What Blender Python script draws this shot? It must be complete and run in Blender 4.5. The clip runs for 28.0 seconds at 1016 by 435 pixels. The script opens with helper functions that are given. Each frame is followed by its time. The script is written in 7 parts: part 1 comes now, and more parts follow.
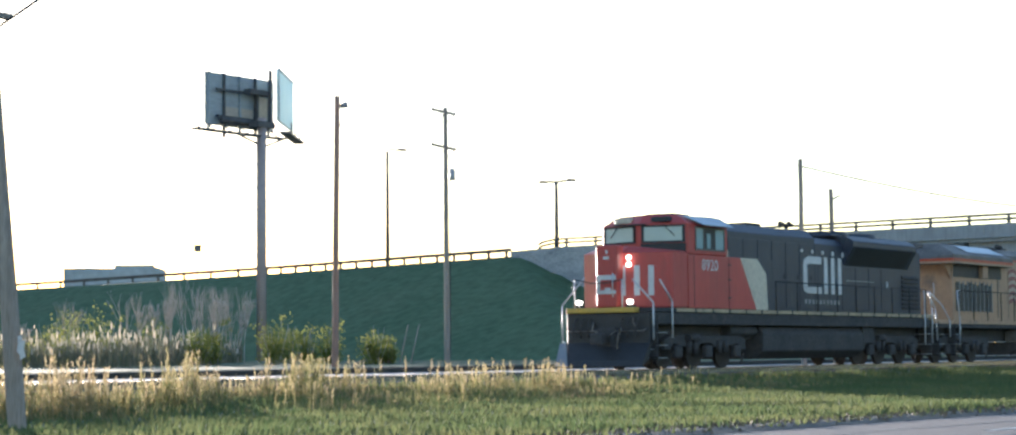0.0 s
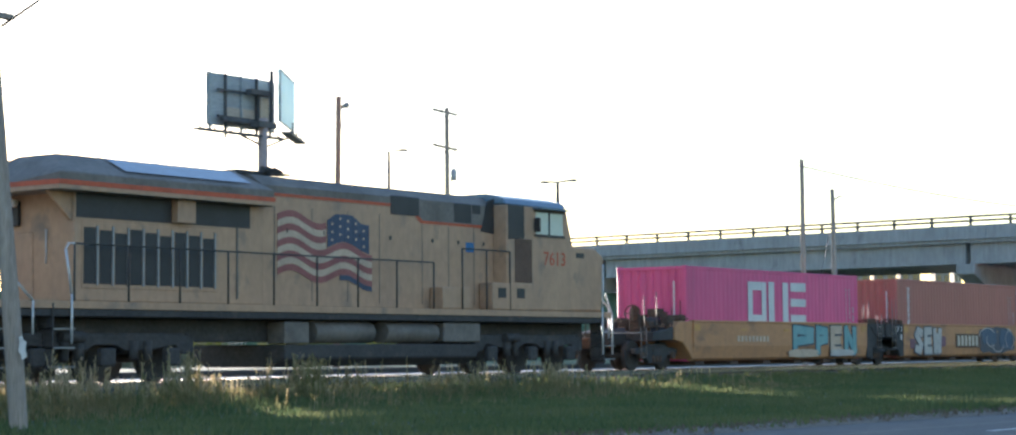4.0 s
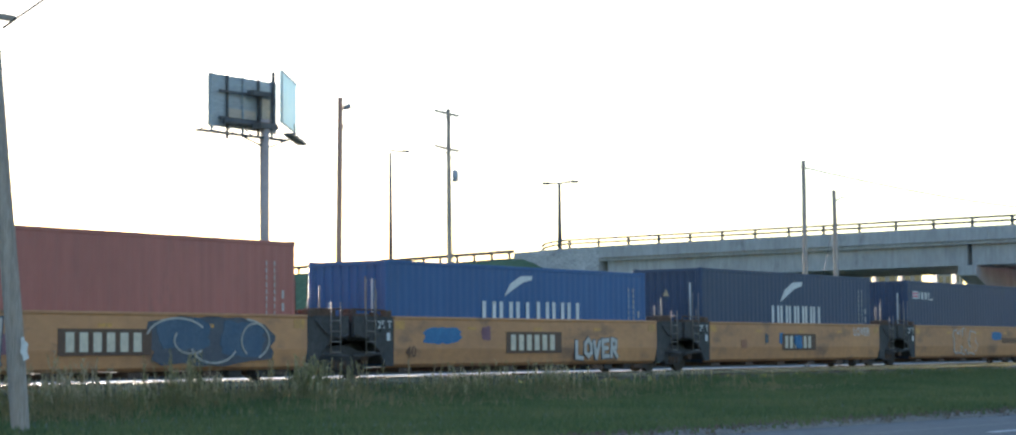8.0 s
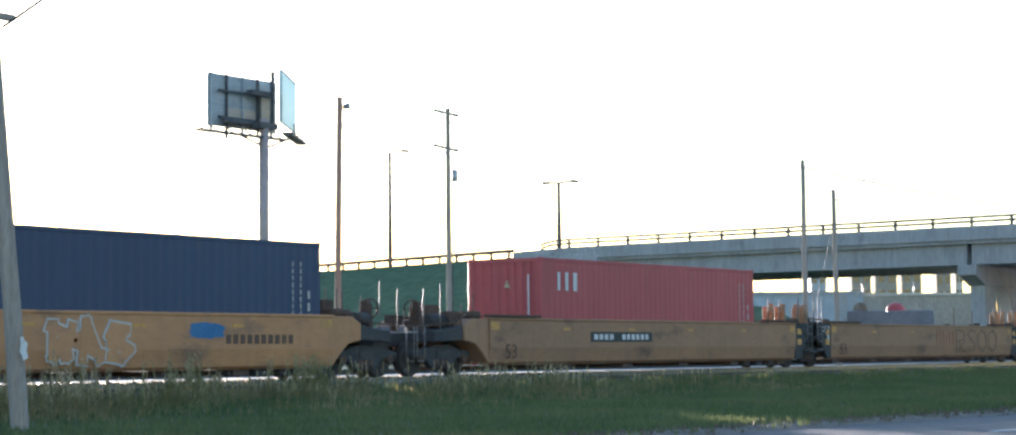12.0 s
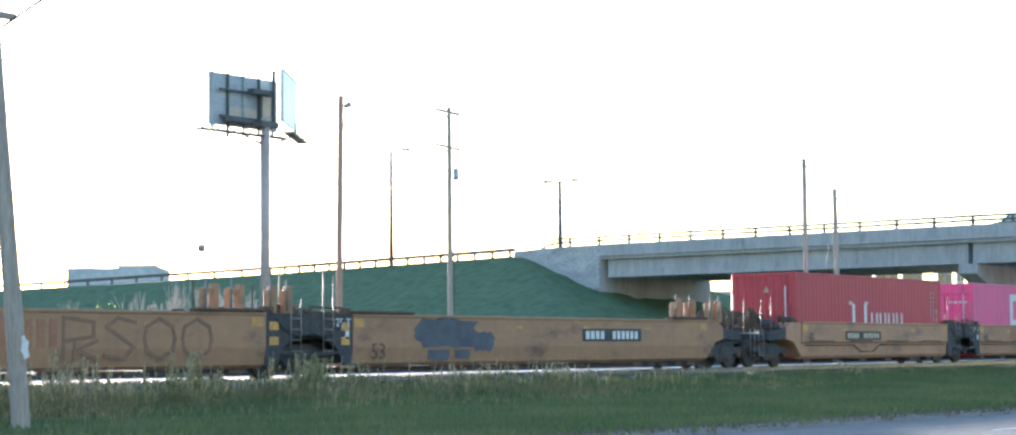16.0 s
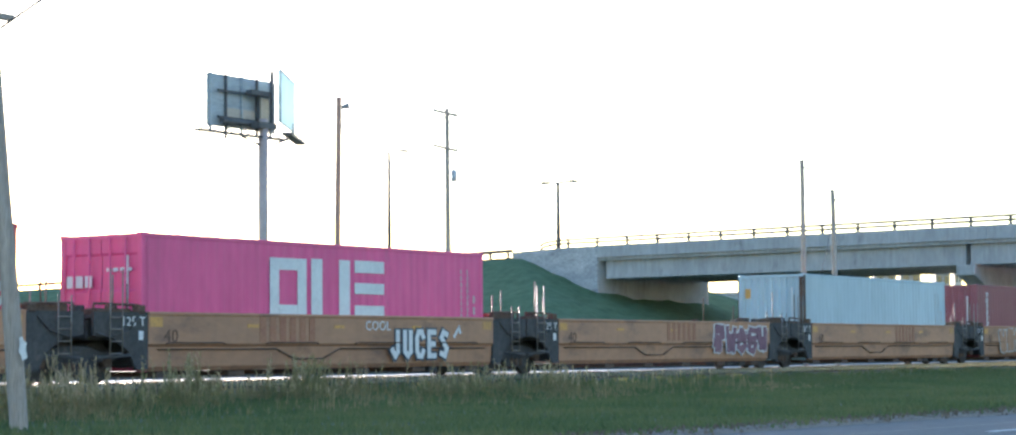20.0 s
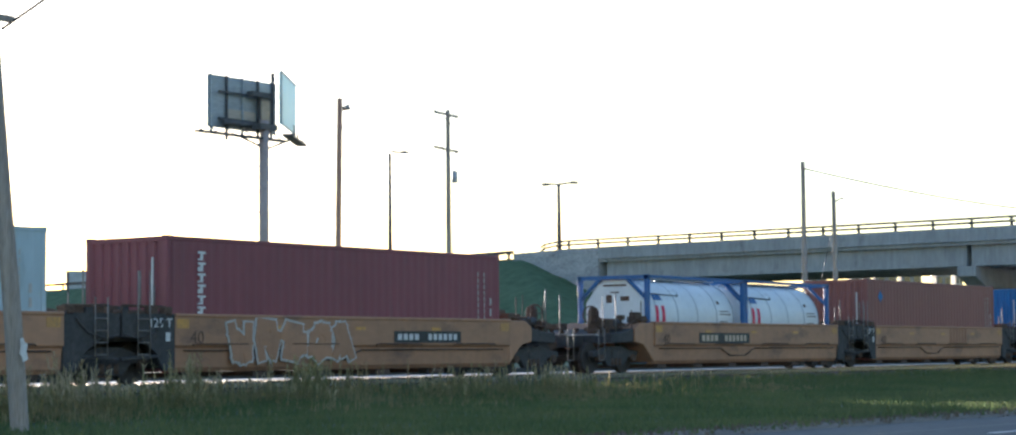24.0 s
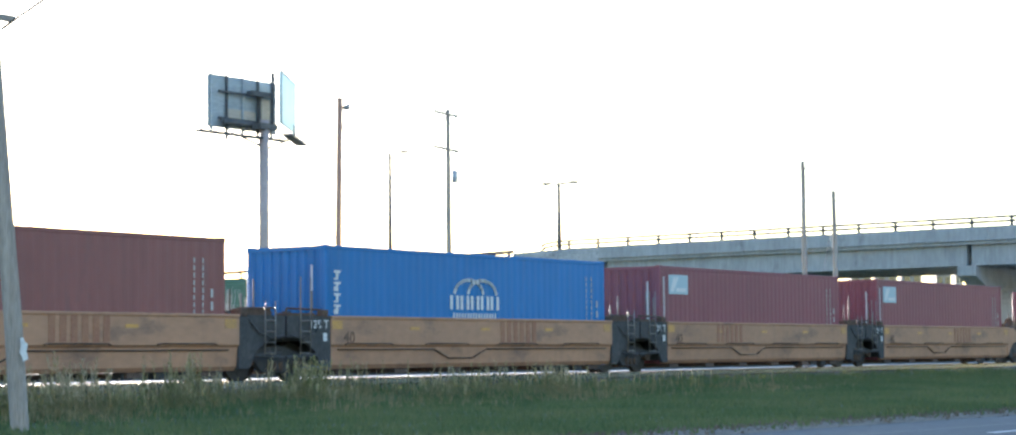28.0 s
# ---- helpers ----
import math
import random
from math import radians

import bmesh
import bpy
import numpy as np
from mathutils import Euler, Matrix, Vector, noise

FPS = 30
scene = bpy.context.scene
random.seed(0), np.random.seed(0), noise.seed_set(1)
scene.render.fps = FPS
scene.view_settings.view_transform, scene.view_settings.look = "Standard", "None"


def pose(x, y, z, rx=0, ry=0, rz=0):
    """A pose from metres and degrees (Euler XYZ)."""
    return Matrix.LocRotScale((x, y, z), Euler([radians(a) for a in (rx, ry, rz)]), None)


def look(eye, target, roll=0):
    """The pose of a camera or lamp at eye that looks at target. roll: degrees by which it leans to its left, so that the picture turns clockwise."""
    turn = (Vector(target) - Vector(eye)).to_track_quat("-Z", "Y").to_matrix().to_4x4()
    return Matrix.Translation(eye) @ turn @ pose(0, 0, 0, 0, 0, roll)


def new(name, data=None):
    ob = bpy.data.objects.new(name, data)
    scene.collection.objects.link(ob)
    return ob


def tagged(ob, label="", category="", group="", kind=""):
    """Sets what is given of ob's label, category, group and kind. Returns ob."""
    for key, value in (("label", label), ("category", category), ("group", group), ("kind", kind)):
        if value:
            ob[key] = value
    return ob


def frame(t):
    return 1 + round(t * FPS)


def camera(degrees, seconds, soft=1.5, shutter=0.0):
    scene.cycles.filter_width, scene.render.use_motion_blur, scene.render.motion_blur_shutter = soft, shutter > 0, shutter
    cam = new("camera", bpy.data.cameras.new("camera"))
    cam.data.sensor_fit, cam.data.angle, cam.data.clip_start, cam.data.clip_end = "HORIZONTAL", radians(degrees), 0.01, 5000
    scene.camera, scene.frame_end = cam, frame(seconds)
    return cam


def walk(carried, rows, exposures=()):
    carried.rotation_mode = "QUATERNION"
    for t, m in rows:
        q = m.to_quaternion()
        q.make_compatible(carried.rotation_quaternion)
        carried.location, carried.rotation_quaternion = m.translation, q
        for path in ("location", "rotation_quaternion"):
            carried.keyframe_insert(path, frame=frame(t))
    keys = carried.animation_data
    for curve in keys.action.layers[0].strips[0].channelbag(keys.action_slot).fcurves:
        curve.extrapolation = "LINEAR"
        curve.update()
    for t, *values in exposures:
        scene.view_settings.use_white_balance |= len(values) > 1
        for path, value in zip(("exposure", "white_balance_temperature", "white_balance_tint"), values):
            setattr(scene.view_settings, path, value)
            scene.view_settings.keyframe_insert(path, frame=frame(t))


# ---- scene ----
from functools import partial

# camera: held by hand from a seat by the road, turning by a fraction of a degree
cam = camera(28.741, 28.0, soft=2.2)
EYE = Vector((0.0, -30.70, 0.571))


def aim(dx, dy):
    """The hand-held pose: dx, dy are small drifts to the left and upwards, in 1/3060 rad."""
    yaw, pitch = radians(34.682) + dx / 3060, radians(3.829) + dy / 3060
    way = Vector((math.cos(yaw) * math.cos(pitch), math.sin(yaw) * math.cos(pitch), math.sin(pitch)))
    return look(EYE, EYE + way * 50, -0.464)


walk(cam, [(0.0, aim(-5.6, 1.6)), (0.5, aim(-4.7, 1.6)), (1.0, aim(-4.1, 1.7)), (1.5, aim(-4.0, 1.9)), (2.0, aim(-4.0, 1.9)),
           (2.5, aim(-4.0, 1.8)), (3.0, aim(-3.9, 1.8)), (3.5, aim(-3.6, 1.9)), (5.5, aim(-2.6, 3.1)), (6.0, aim(-1.7, 3.8)),
           (6.5, aim(-1.2, 2.6)), (7.0, aim(-0.5, 2.8)), (7.5, aim(-0.3, 3.3)), (8.0, aim(-0.9, 3.9)), (8.5, aim(-1.4, 4.0)),
           (9.0, aim(-1.5, 4.8)), (9.5, aim(-1.4, 5.7)), (10.0, aim(-1.4, 5.6)), (10.5, aim(-1.5, 4.5)), (11.0, aim(-1.8, 3.9)),
           (11.5, aim(-2.3, 3.5)), (12.0, aim(-1.8, 3.2)), (12.5, aim(-1.4, 3.1)), (14.5, aim(-0.1, 3.1)), (15.0, aim(0, 3.0)),
           (15.5, aim(0, 2.7)), (16.0, aim(0, 1.4)), (16.5, aim(0, 0.3)), (17.0, aim(-0.2, 0)), (17.5, aim(-1.2, 0)),
           (18.0, aim(-1.5, 0.2)), (18.5, aim(-2.0, 1.2)), (19.0, aim(-2.8, 2.1)), (19.5, aim(-3.0, 3.1)), (20.0, aim(-3.0, 3.2)),
           (20.5, aim(-2.9, 3.3)), (21.0, aim(-2.8, 3.3)), (21.5, aim(-3.1, 3.4)), (23.5, aim(-2.5, 4.8)), (24.0, aim(-1.8, 5.3)),
           (24.5, aim(-1.0, 5.8)), (25.0, aim(-0.2, 6.3)), (25.5, aim(0, 6.4)), (26.0, aim(0, 6.3)), (26.5, aim(0, 6.2)),
           (27.0, aim(-0.3, 6.0)), (27.5, aim(-1.2, 5.1)), (28.0, aim(-1.7, 4.7))],
     exposures=[(t, v, 5740, 18) for t, v in ((0.0, 1.80), (1.0, 1.80), (2.0, 2.05), (3.5, 1.92), (6.0, 1.93), (8.0, 2.00), (10.0, 2.05), (12.5, 2.10), (14.5, 2.50), (16.0, 2.60), (16.6, 2.15), (17.2, 1.80), (18.0, 1.75), (19.0, 1.85), (20.0, 2.50), (21.5, 2.60), (23.5, 1.95), (24.5, 1.62), (26.0, 1.85), (27.0, 2.55), (28.0, 2.55))])

# world and sun: a low sun behind the train, off to the left of the view
SUN_AZ, SUN_EL = 51.5, 4.4  # degrees from +x towards +y, and above the horizon
world = bpy.data.worlds.new("sky")
scene.world = world
world.use_nodes = True
wn = world.node_tree.nodes
sky = wn.new("ShaderNodeTexSky")
sky.sky_type = "NISHITA"
sky.sun_disc = False
sky.sun_elevation = radians(SUN_EL)
sky.sun_rotation = radians(90 - SUN_AZ)
sky.air_density, sky.dust_density, sky.ozone_density = 1.0, 0.28, 1.8
wn["Background"].inputs["Strength"].default_value = 0.15
world.node_tree.links.new(sky.outputs["Color"], wn["Background"].inputs["Color"])
sun = new("sun", bpy.data.lights.new("sun", "SUN"))
sun.data.energy, sun.data.angle, sun.data.color = 4.2, radians(0.6), (1.0, 0.86, 0.66)
sun_way = Vector((math.cos(radians(SUN_AZ)) * math.cos(radians(SUN_EL)), math.sin(radians(SUN_AZ)) * math.cos(radians(SUN_EL)), math.sin(radians(SUN_EL))))
sun.matrix_world = look(sun_way * 200, (0, 0, 0))


# ---- materials ----
def surface(name, col, col2=None, rough=0.6, metal=0.0, scale=1.0, stretch=(1, 1, 1), dirt=None, dirt_amount=0.0, grain=0.15, bump=0.15,
            spread=0.0, glow=None, coat=0.0, spec=0.5, streak=0.0):
    """A node material: two colours over broad noise, fine grain, dirt patches, bump, and a spread of value from piece to piece."""
    m = bpy.data.materials.new(name)
    m.use_nodes = True
    nt = m.node_tree
    n, link = nt.nodes, nt.links.new
    b = n["Principled BSDF"]
    tc = n.new("ShaderNodeTexCoord")
    mp = n.new("ShaderNodeMapping")
    mp.inputs["Scale"].default_value = stretch
    link(tc.outputs["Object"], mp.inputs["Vector"])

    def noise_at(s, detail=4.0):
        t = n.new("ShaderNodeTexNoise")
        t.inputs["Scale"].default_value, t.inputs["Detail"].default_value, t.inputs["Roughness"].default_value = s, detail, 0.6
        link(mp.outputs["Vector"], t.inputs["Vector"])
        return t.outputs["Fac"]

    def ramp(fac, lo, hi):
        r = n.new("ShaderNodeMapRange")
        r.inputs["From Min"].default_value, r.inputs["From Max"].default_value = lo, hi
        link(fac, r.inputs["Value"])
        return r.outputs["Result"]

    def mix(fac, a, c, kind="MIX"):
        x = n.new("ShaderNodeMix")
        x.data_type, x.blend_type = "RGBA", kind
        for sock, v in ((x.inputs[0], fac), (x.inputs[6], a), (x.inputs[7], c)):
            if isinstance(v, bpy.types.NodeSocket):
                link(v, sock)
            else:
                sock.default_value = (*v, 1.0) if isinstance(v, tuple) else v
        return x.outputs[2]

    col2 = col2 or tuple(c * 0.75 for c in col)
    c = mix(ramp(noise_at(scale), 0.35, 0.68), col, col2)
    fine = noise_at(scale * 9, 6.0)
    if grain:
        g = n.new("ShaderNodeMapRange")
        g.inputs["From Min"].default_value, g.inputs["From Max"].default_value = 0.3, 0.7
        g.inputs["To Min"].default_value, g.inputs["To Max"].default_value = 1 - grain, 1 + grain
        link(fine, g.inputs["Value"])
        v = n.new("ShaderNodeVectorMath")
        v.operation = "SCALE"
        link(c, v.inputs[0])
        link(g.outputs["Result"], v.inputs["Scale"])
        c = v.outputs[0]
    if dirt:
        c = mix(ramp(noise_at(scale * 2.3, 5.0), 0.66 - 0.3 * dirt_amount, 0.78 - 0.2 * dirt_amount), c, dirt)
    if streak:  # grime that has run down the sides
        ms = n.new("ShaderNodeMapping")
        ms.inputs["Scale"].default_value = (4.5, 4.5, 0.22)
        link(tc.outputs["Object"], ms.inputs["Vector"])
        ts = n.new("ShaderNodeTexNoise")
        ts.inputs["Scale"].default_value, ts.inputs["Detail"].default_value = 1.0, 5.0
        link(ms.outputs["Vector"], ts.inputs["Vector"])
        r = n.new("ShaderNodeMapRange")
        r.inputs["From Min"].default_value, r.inputs["From Max"].default_value, r.inputs["To Max"].default_value = 0.48, 0.78, streak
        link(ts.outputs["Fac"], r.inputs["Value"])
        c = mix(r.outputs["Result"], c, dirt or tuple(v * 0.4 for v in col))
    if spread:
        info = n.new("ShaderNodeObjectInfo")
        r = n.new("ShaderNodeMapRange")
        r.inputs["To Min"].default_value, r.inputs["To Max"].default_value = 1 - spread, 1 + spread
        link(info.outputs["Random"], r.inputs["Value"])
        v = n.new("ShaderNodeVectorMath")
        v.operation = "SCALE"
        link(c, v.inputs[0])
        link(r.outputs["Result"], v.inputs["Scale"])
        c = v.outputs[0]
    link(c, b.inputs["Base Color"])
    b.inputs["Roughness"].default_value, b.inputs["Metallic"].default_value = rough, metal
    b.inputs["Specular IOR Level"].default_value = spec
    b.inputs["Coat Weight"].default_value = coat
    if bump:
        bp = n.new("ShaderNodeBump")
        bp.inputs["Strength"].default_value, bp.inputs["Distance"].default_value = bump, 0.02
        link(fine, bp.inputs["Height"])
        link(bp.outputs["Normal"], b.inputs["Normal"])
    if glow:
        b.inputs["Emission Color"].default_value, b.inputs["Emission Strength"].default_value = (*glow[0], 1), glow[1]
    return m


def leafy(name, col, col2, spread=0.35, through_light=0.35):
    """Leaves and grass: colour that differs from blade to blade, and light that shines through."""
    m = bpy.data.materials.new(name)
    m.use_nodes = True
    n, link = m.node_tree.nodes, m.node_tree.links.new
    b = n["Principled BSDF"]
    geo = n.new("ShaderNodeNewGeometry")
    tc = n.new("ShaderNodeTexCoord")
    big = n.new("ShaderNodeTexNoise")
    big.inputs["Scale"].default_value, big.inputs["Detail"].default_value = 0.35, 3.0
    link(tc.outputs["Object"], big.inputs["Vector"])
    add = n.new("ShaderNodeMath")
    add.operation = "MULTIPLY_ADD"
    add.inputs[1].default_value = spread * 1.4
    link(geo.outputs["Random Per Island"], add.inputs[0])
    r = n.new("ShaderNodeMapRange")
    r.inputs["From Min"].default_value, r.inputs["From Max"].default_value = 0.4, 0.62
    r.inputs["To Max"].default_value = 1 - spread
    link(big.outputs["Fac"], r.inputs["Value"])
    link(r.outputs["Result"], add.inputs[2])
    x = n.new("ShaderNodeMix")
    x.data_type = "RGBA"
    link(add.outputs[0], x.inputs[0])
    x.inputs[6].default_value, x.inputs[7].default_value = (*col, 1), (*col2, 1)
    link(x.outputs[2], b.inputs["Base Color"])
    b.inputs["Roughness"].default_value = 0.75
    b.inputs["Specular IOR Level"].default_value = 0.2
    tr = n.new("ShaderNodeBsdfTranslucent")
    link(x.outputs[2], tr.inputs["Color"])
    ms = n.new("ShaderNodeMixShader")
    ms.inputs[0].default_value = through_light
    link(b.outputs[0], ms.inputs[1])
    link(tr.outputs[0], ms.inputs[2])
    link(ms.outputs[0], n["Material Output"].inputs["Surface"])
    return m


M = {}
M["lawn"] = surface("lawn_soil", (0.080, 0.118, 0.050), (0.130, 0.140, 0.066), rough=0.95, scale=0.25, grain=0.35, bump=0.6, dirt=(0.17, 0.15, 0.08), dirt_amount=0.08)
M["far_grass"] = surface("embankment_grass", (0.094, 0.150, 0.082), (0.112, 0.162, 0.090), rough=1.0, scale=0.12, grain=0.2, bump=0.5, spec=0.1)
M["blade"] = leafy("grass_blades", (0.090, 0.140, 0.058), (0.185, 0.195, 0.085), 0.4, 0.5)
M["weed"] = leafy("dry_weeds", (0.17, 0.20, 0.075), (0.38, 0.30, 0.16), 0.5, 0.6)
M["weed_top"] = leafy("weed_seed_heads", (0.36, 0.34, 0.14), (0.56, 0.44, 0.28), 0.5, 0.65)
M["leaf"] = leafy("shrub_leaves", (0.18, 0.22, 0.06), (0.31, 0.30, 0.09), 0.5, 0.55)
M["reed"] = leafy("dry_reeds", (0.13, 0.15, 0.09), (0.24, 0.21, 0.15), 0.5, 0.3)
M["plume"] = leafy("reed_plumes", (0.50, 0.44, 0.34), (0.66, 0.58, 0.46), 0.5, 0.4)
M["twig"] = surface("bare_twigs", (0.42, 0.38, 0.33), (0.52, 0.47, 0.42), rough=0.9, scale=2, bump=0)
M["asphalt"] = surface("asphalt", (0.058, 0.064, 0.074), (0.076, 0.081, 0.088), rough=0.8, scale=0.5, grain=0.3, bump=0.3, dirt=(0.06, 0.06, 0.065), dirt_amount=0.2)
M["tar"] = surface("tar_seam", (0.03, 0.03, 0.03), rough=0.5, bump=0.1)
M["verge"] = surface("gravel_verge", (0.13, 0.11, 0.085), (0.20, 0.17, 0.14), rough=0.95, scale=1.5, grain=0.45, bump=0.8)
M["ballast"] = surface("ballast_stone", (0.16, 0.15, 0.14), (0.23, 0.21, 0.20), rough=0.95, scale=1.2, grain=0.5, bump=1.0)
M["service"] = surface("gravel_service_road", (0.30, 0.29, 0.28), (0.38, 0.37, 0.35), rough=0.9, scale=0.6, grain=0.25, bump=0.4)
M["kerb"] = surface("dark_kerb", (0.045, 0.045, 0.04), (0.07, 0.065, 0.05), rough=0.9, scale=1.0)
M["rail"] = surface("worn_rail_steel", (0.50, 0.48, 0.46), (0.42, 0.38, 0.35), rough=0.25, metal=0.9, scale=1.5, grain=0.1, bump=0.05)
M["sleeper"] = surface("old_timber_sleeper", (0.075, 0.06, 0.05), (0.11, 0.09, 0.075), rough=0.95, scale=2, stretch=(4, 1, 4), spread=0.3, bump=0.5)
M["concrete"] = surface("weathered_concrete", (0.40, 0.41, 0.42), (0.31, 0.32, 0.33), rough=0.9, scale=0.35, stretch=(1, 1, 0.4), grain=0.12, bump=0.25, dirt=(0.20, 0.20, 0.20), dirt_amount=0.15, streak=0.4)
M["wing"] = surface("patched_concrete_wingwall", (0.47, 0.48, 0.49), (0.30, 0.31, 0.33), rough=0.95, scale=0.9, stretch=(1, 0.4, 1), grain=0.3, bump=0.6, dirt=(0.22, 0.22, 0.23), dirt_amount=0.3)
M["galv"] = surface("galvanised_steel", (0.34, 0.35, 0.36), (0.26, 0.27, 0.28), rough=0.5, metal=0.5, scale=2, bump=0.05)
M["dark_rail"] = surface("rusted_guardrail", (0.13, 0.115, 0.105), (0.18, 0.16, 0.145), rough=0.8, metal=0.2, scale=2)
M["timber"] = surface("weathered_pole_timber", (0.285, 0.24, 0.205), (0.38, 0.33, 0.285), rough=0.9, scale=1.5, stretch=(6, 6, 0.35), grain=0.3, bump=0.5)
M["timber_red"] = surface("red_brown_pole_timber", (0.32, 0.19, 0.145), (0.40, 0.25, 0.19), rough=0.85, scale=1.5, stretch=(6, 6, 0.35), grain=0.25, bump=0.4)
M["bb_pole"] = surface("dull_brown_steel", (0.36, 0.30, 0.285), (0.42, 0.35, 0.33), rough=0.6, metal=0.1, scale=0.6, bump=0.1)
M["bb_back"] = surface("aluminium_back_panels", (0.36, 0.41, 0.45), (0.27, 0.31, 0.34), rough=0.5, metal=0.2, scale=0.5, stretch=(0.4, 0.4, 2), bump=0.1)
M["bb_face"] = leafy("pale_vinyl_face", (0.74, 0.86, 0.88), (0.68, 0.82, 0.85), 0.2, 0.6)
M["dark_steel"] = surface("dark_structural_steel", (0.075, 0.078, 0.085), (0.11, 0.11, 0.115), rough=0.6, metal=0.2, scale=2)
M["insulator"] = surface("grey_transformer_paint", (0.42, 0.46, 0.50), rough=0.4, scale=2, bump=0.05)
M["wire"] = surface("black_cable", (0.03, 0.03, 0.03), rough=0.6, bump=0)
M["label"] = surface("faded_white_paint", (0.66, 0.66, 0.65), (0.56, 0.56, 0.56), rough=0.6, scale=1.2, grain=0.08, bump=0.05, dirt=(0.35, 0.33, 0.31), dirt_amount=0.05)
M["grey_wall"] = surface("pale_cladding", (0.42, 0.46, 0.49), (0.36, 0.40, 0.43), rough=0.7, scale=0.1, bump=0.1)
M["tan_wall"] = surface("tan_masonry", (0.40, 0.35, 0.28), (0.32, 0.28, 0.23), rough=0.9, scale=0.2, bump=0.2)
M["pale_wall"] = surface("cream_masonry", (0.62, 0.58, 0.50), (0.55, 0.50, 0.43), rough=0.9, scale=0.2, bump=0.2)
M["blue_grey"] = surface("blue_grey_trailer_paint", (0.20, 0.25, 0.34), (0.16, 0.20, 0.28), rough=0.6, scale=0.3, bump=0.05)
M["dark_glass"] = surface("window_glass", (0.035, 0.05, 0.055), rough=0.06, scale=1, grain=0, bump=0, spec=0.8)
# pale base colour: sky seen through and mirrored is painted into the panes
M["sky_toned_glass"] = surface("sky_toned_window_glass", (0.36, 0.50, 0.51), (0.30, 0.43, 0.44), rough=0.05, scale=1, grain=0, bump=0, spec=0.7)
# rolling stock
# this black and the hood's are lifted: backlight haze is put into their colour
M["black"] = surface("sooty_black_underframe", (0.046, 0.045, 0.047), (0.064, 0.060, 0.058), rough=0.8, scale=1.2, grain=0.25, bump=0.2, dirt=(0.095, 0.082, 0.072), dirt_amount=0.25)
M["hood"] = surface("black_loco_paint", (0.033, 0.038, 0.056), (0.043, 0.048, 0.066), rough=0.45, scale=0.8, stretch=(1, 1, 0.4), grain=0.12, bump=0.05, dirt=(0.066, 0.067, 0.076), dirt_amount=0.2, streak=0.25)
M["red"] = surface("faded_red_loco_paint", (0.52, 0.075, 0.060), (0.44, 0.066, 0.056), rough=0.45, scale=0.6, stretch=(1, 1, 0.4), grain=0.07, bump=0.05, dirt=(0.32, 0.07, 0.055), dirt_amount=0.12, streak=0.4)
M["silver"] = surface("painted_handrail_grey", (0.62, 0.63, 0.64), rough=0.4, metal=0.2, scale=3, bump=0)
M["yellow"] = surface("yellow_sill_stripe", (0.62, 0.40, 0.07), (0.50, 0.32, 0.08), rough=0.6, scale=1.5, bump=0.05, dirt=(0.20, 0.15, 0.08), dirt_amount=0.2)
M["sill"] = surface("dusty_sill_stripe", (0.46, 0.36, 0.22), (0.33, 0.27, 0.19), rough=0.7, scale=1.2, grain=0.2, bump=0.05, dirt=(0.14, 0.11, 0.09), dirt_amount=0.25)
M["stripe"] = surface("cream_stripe_paint", (0.62, 0.56, 0.44), (0.54, 0.48, 0.38), rough=0.5, scale=1, bump=0.05)
M["armour"] = surface("dirty_tan_yellow_loco_paint", (0.47, 0.30, 0.185), (0.40, 0.255, 0.165), rough=0.55, scale=0.7, stretch=(1, 1, 0.7), grain=0.10, bump=0.05, dirt=(0.24, 0.18, 0.14), dirt_amount=0.3, streak=0.25)
M["loco_roof"] = surface("sooty_grey_roof", (0.12, 0.105, 0.09), (0.19, 0.17, 0.15), rough=0.6, scale=0.8, grain=0.2, bump=0.1)
# bluish because the sky's reflection is put into the roof colour
M["roof_blue"] = surface("sky_toned_roof_panel", (0.16, 0.24, 0.32), (0.13, 0.19, 0.26), rough=0.3, metal=0.3, scale=1, bump=0.03)
M["orange_red"] = surface("red_orange_trim", (0.55, 0.10, 0.04), rough=0.5, scale=2, bump=0.03)
M["lamp_lit"] = surface("lit_headlamp", (1.0, 0.95, 0.85), rough=0.3, bump=0, grain=0, glow=((1.0, 0.88, 0.68), 2.0))
M["well_yellow"] = surface("weathered_yellow_well_paint", (0.54, 0.27, 0.115), (0.43, 0.215, 0.10), rough=0.6, scale=0.7, stretch=(0.5, 1, 1), grain=0.09, bump=0.08, dirt=(0.22, 0.125, 0.08), dirt_amount=0.35, spread=0.08, streak=0.28)
M["well_tan"] = surface("faded_tan_well_paint", (0.43, 0.225, 0.125), (0.35, 0.185, 0.108), rough=0.6, scale=0.7, stretch=(0.5, 1, 1), grain=0.09, bump=0.08, dirt=(0.18, 0.105, 0.075), dirt_amount=0.35, spread=0.08, streak=0.28)
M["well_brown"] = surface("dull_brown_well_paint", (0.37, 0.20, 0.105), (0.31, 0.172, 0.095), rough=0.65, scale=0.7, stretch=(0.5, 1, 1), grain=0.09, bump=0.08, dirt=(0.15, 0.085, 0.06), dirt_amount=0.3, spread=0.08, streak=0.25)
M["grab"] = surface("dull_steel_bars", (0.24, 0.22, 0.20), (0.17, 0.14, 0.12), rough=0.6, metal=0.3, scale=3, bump=0)
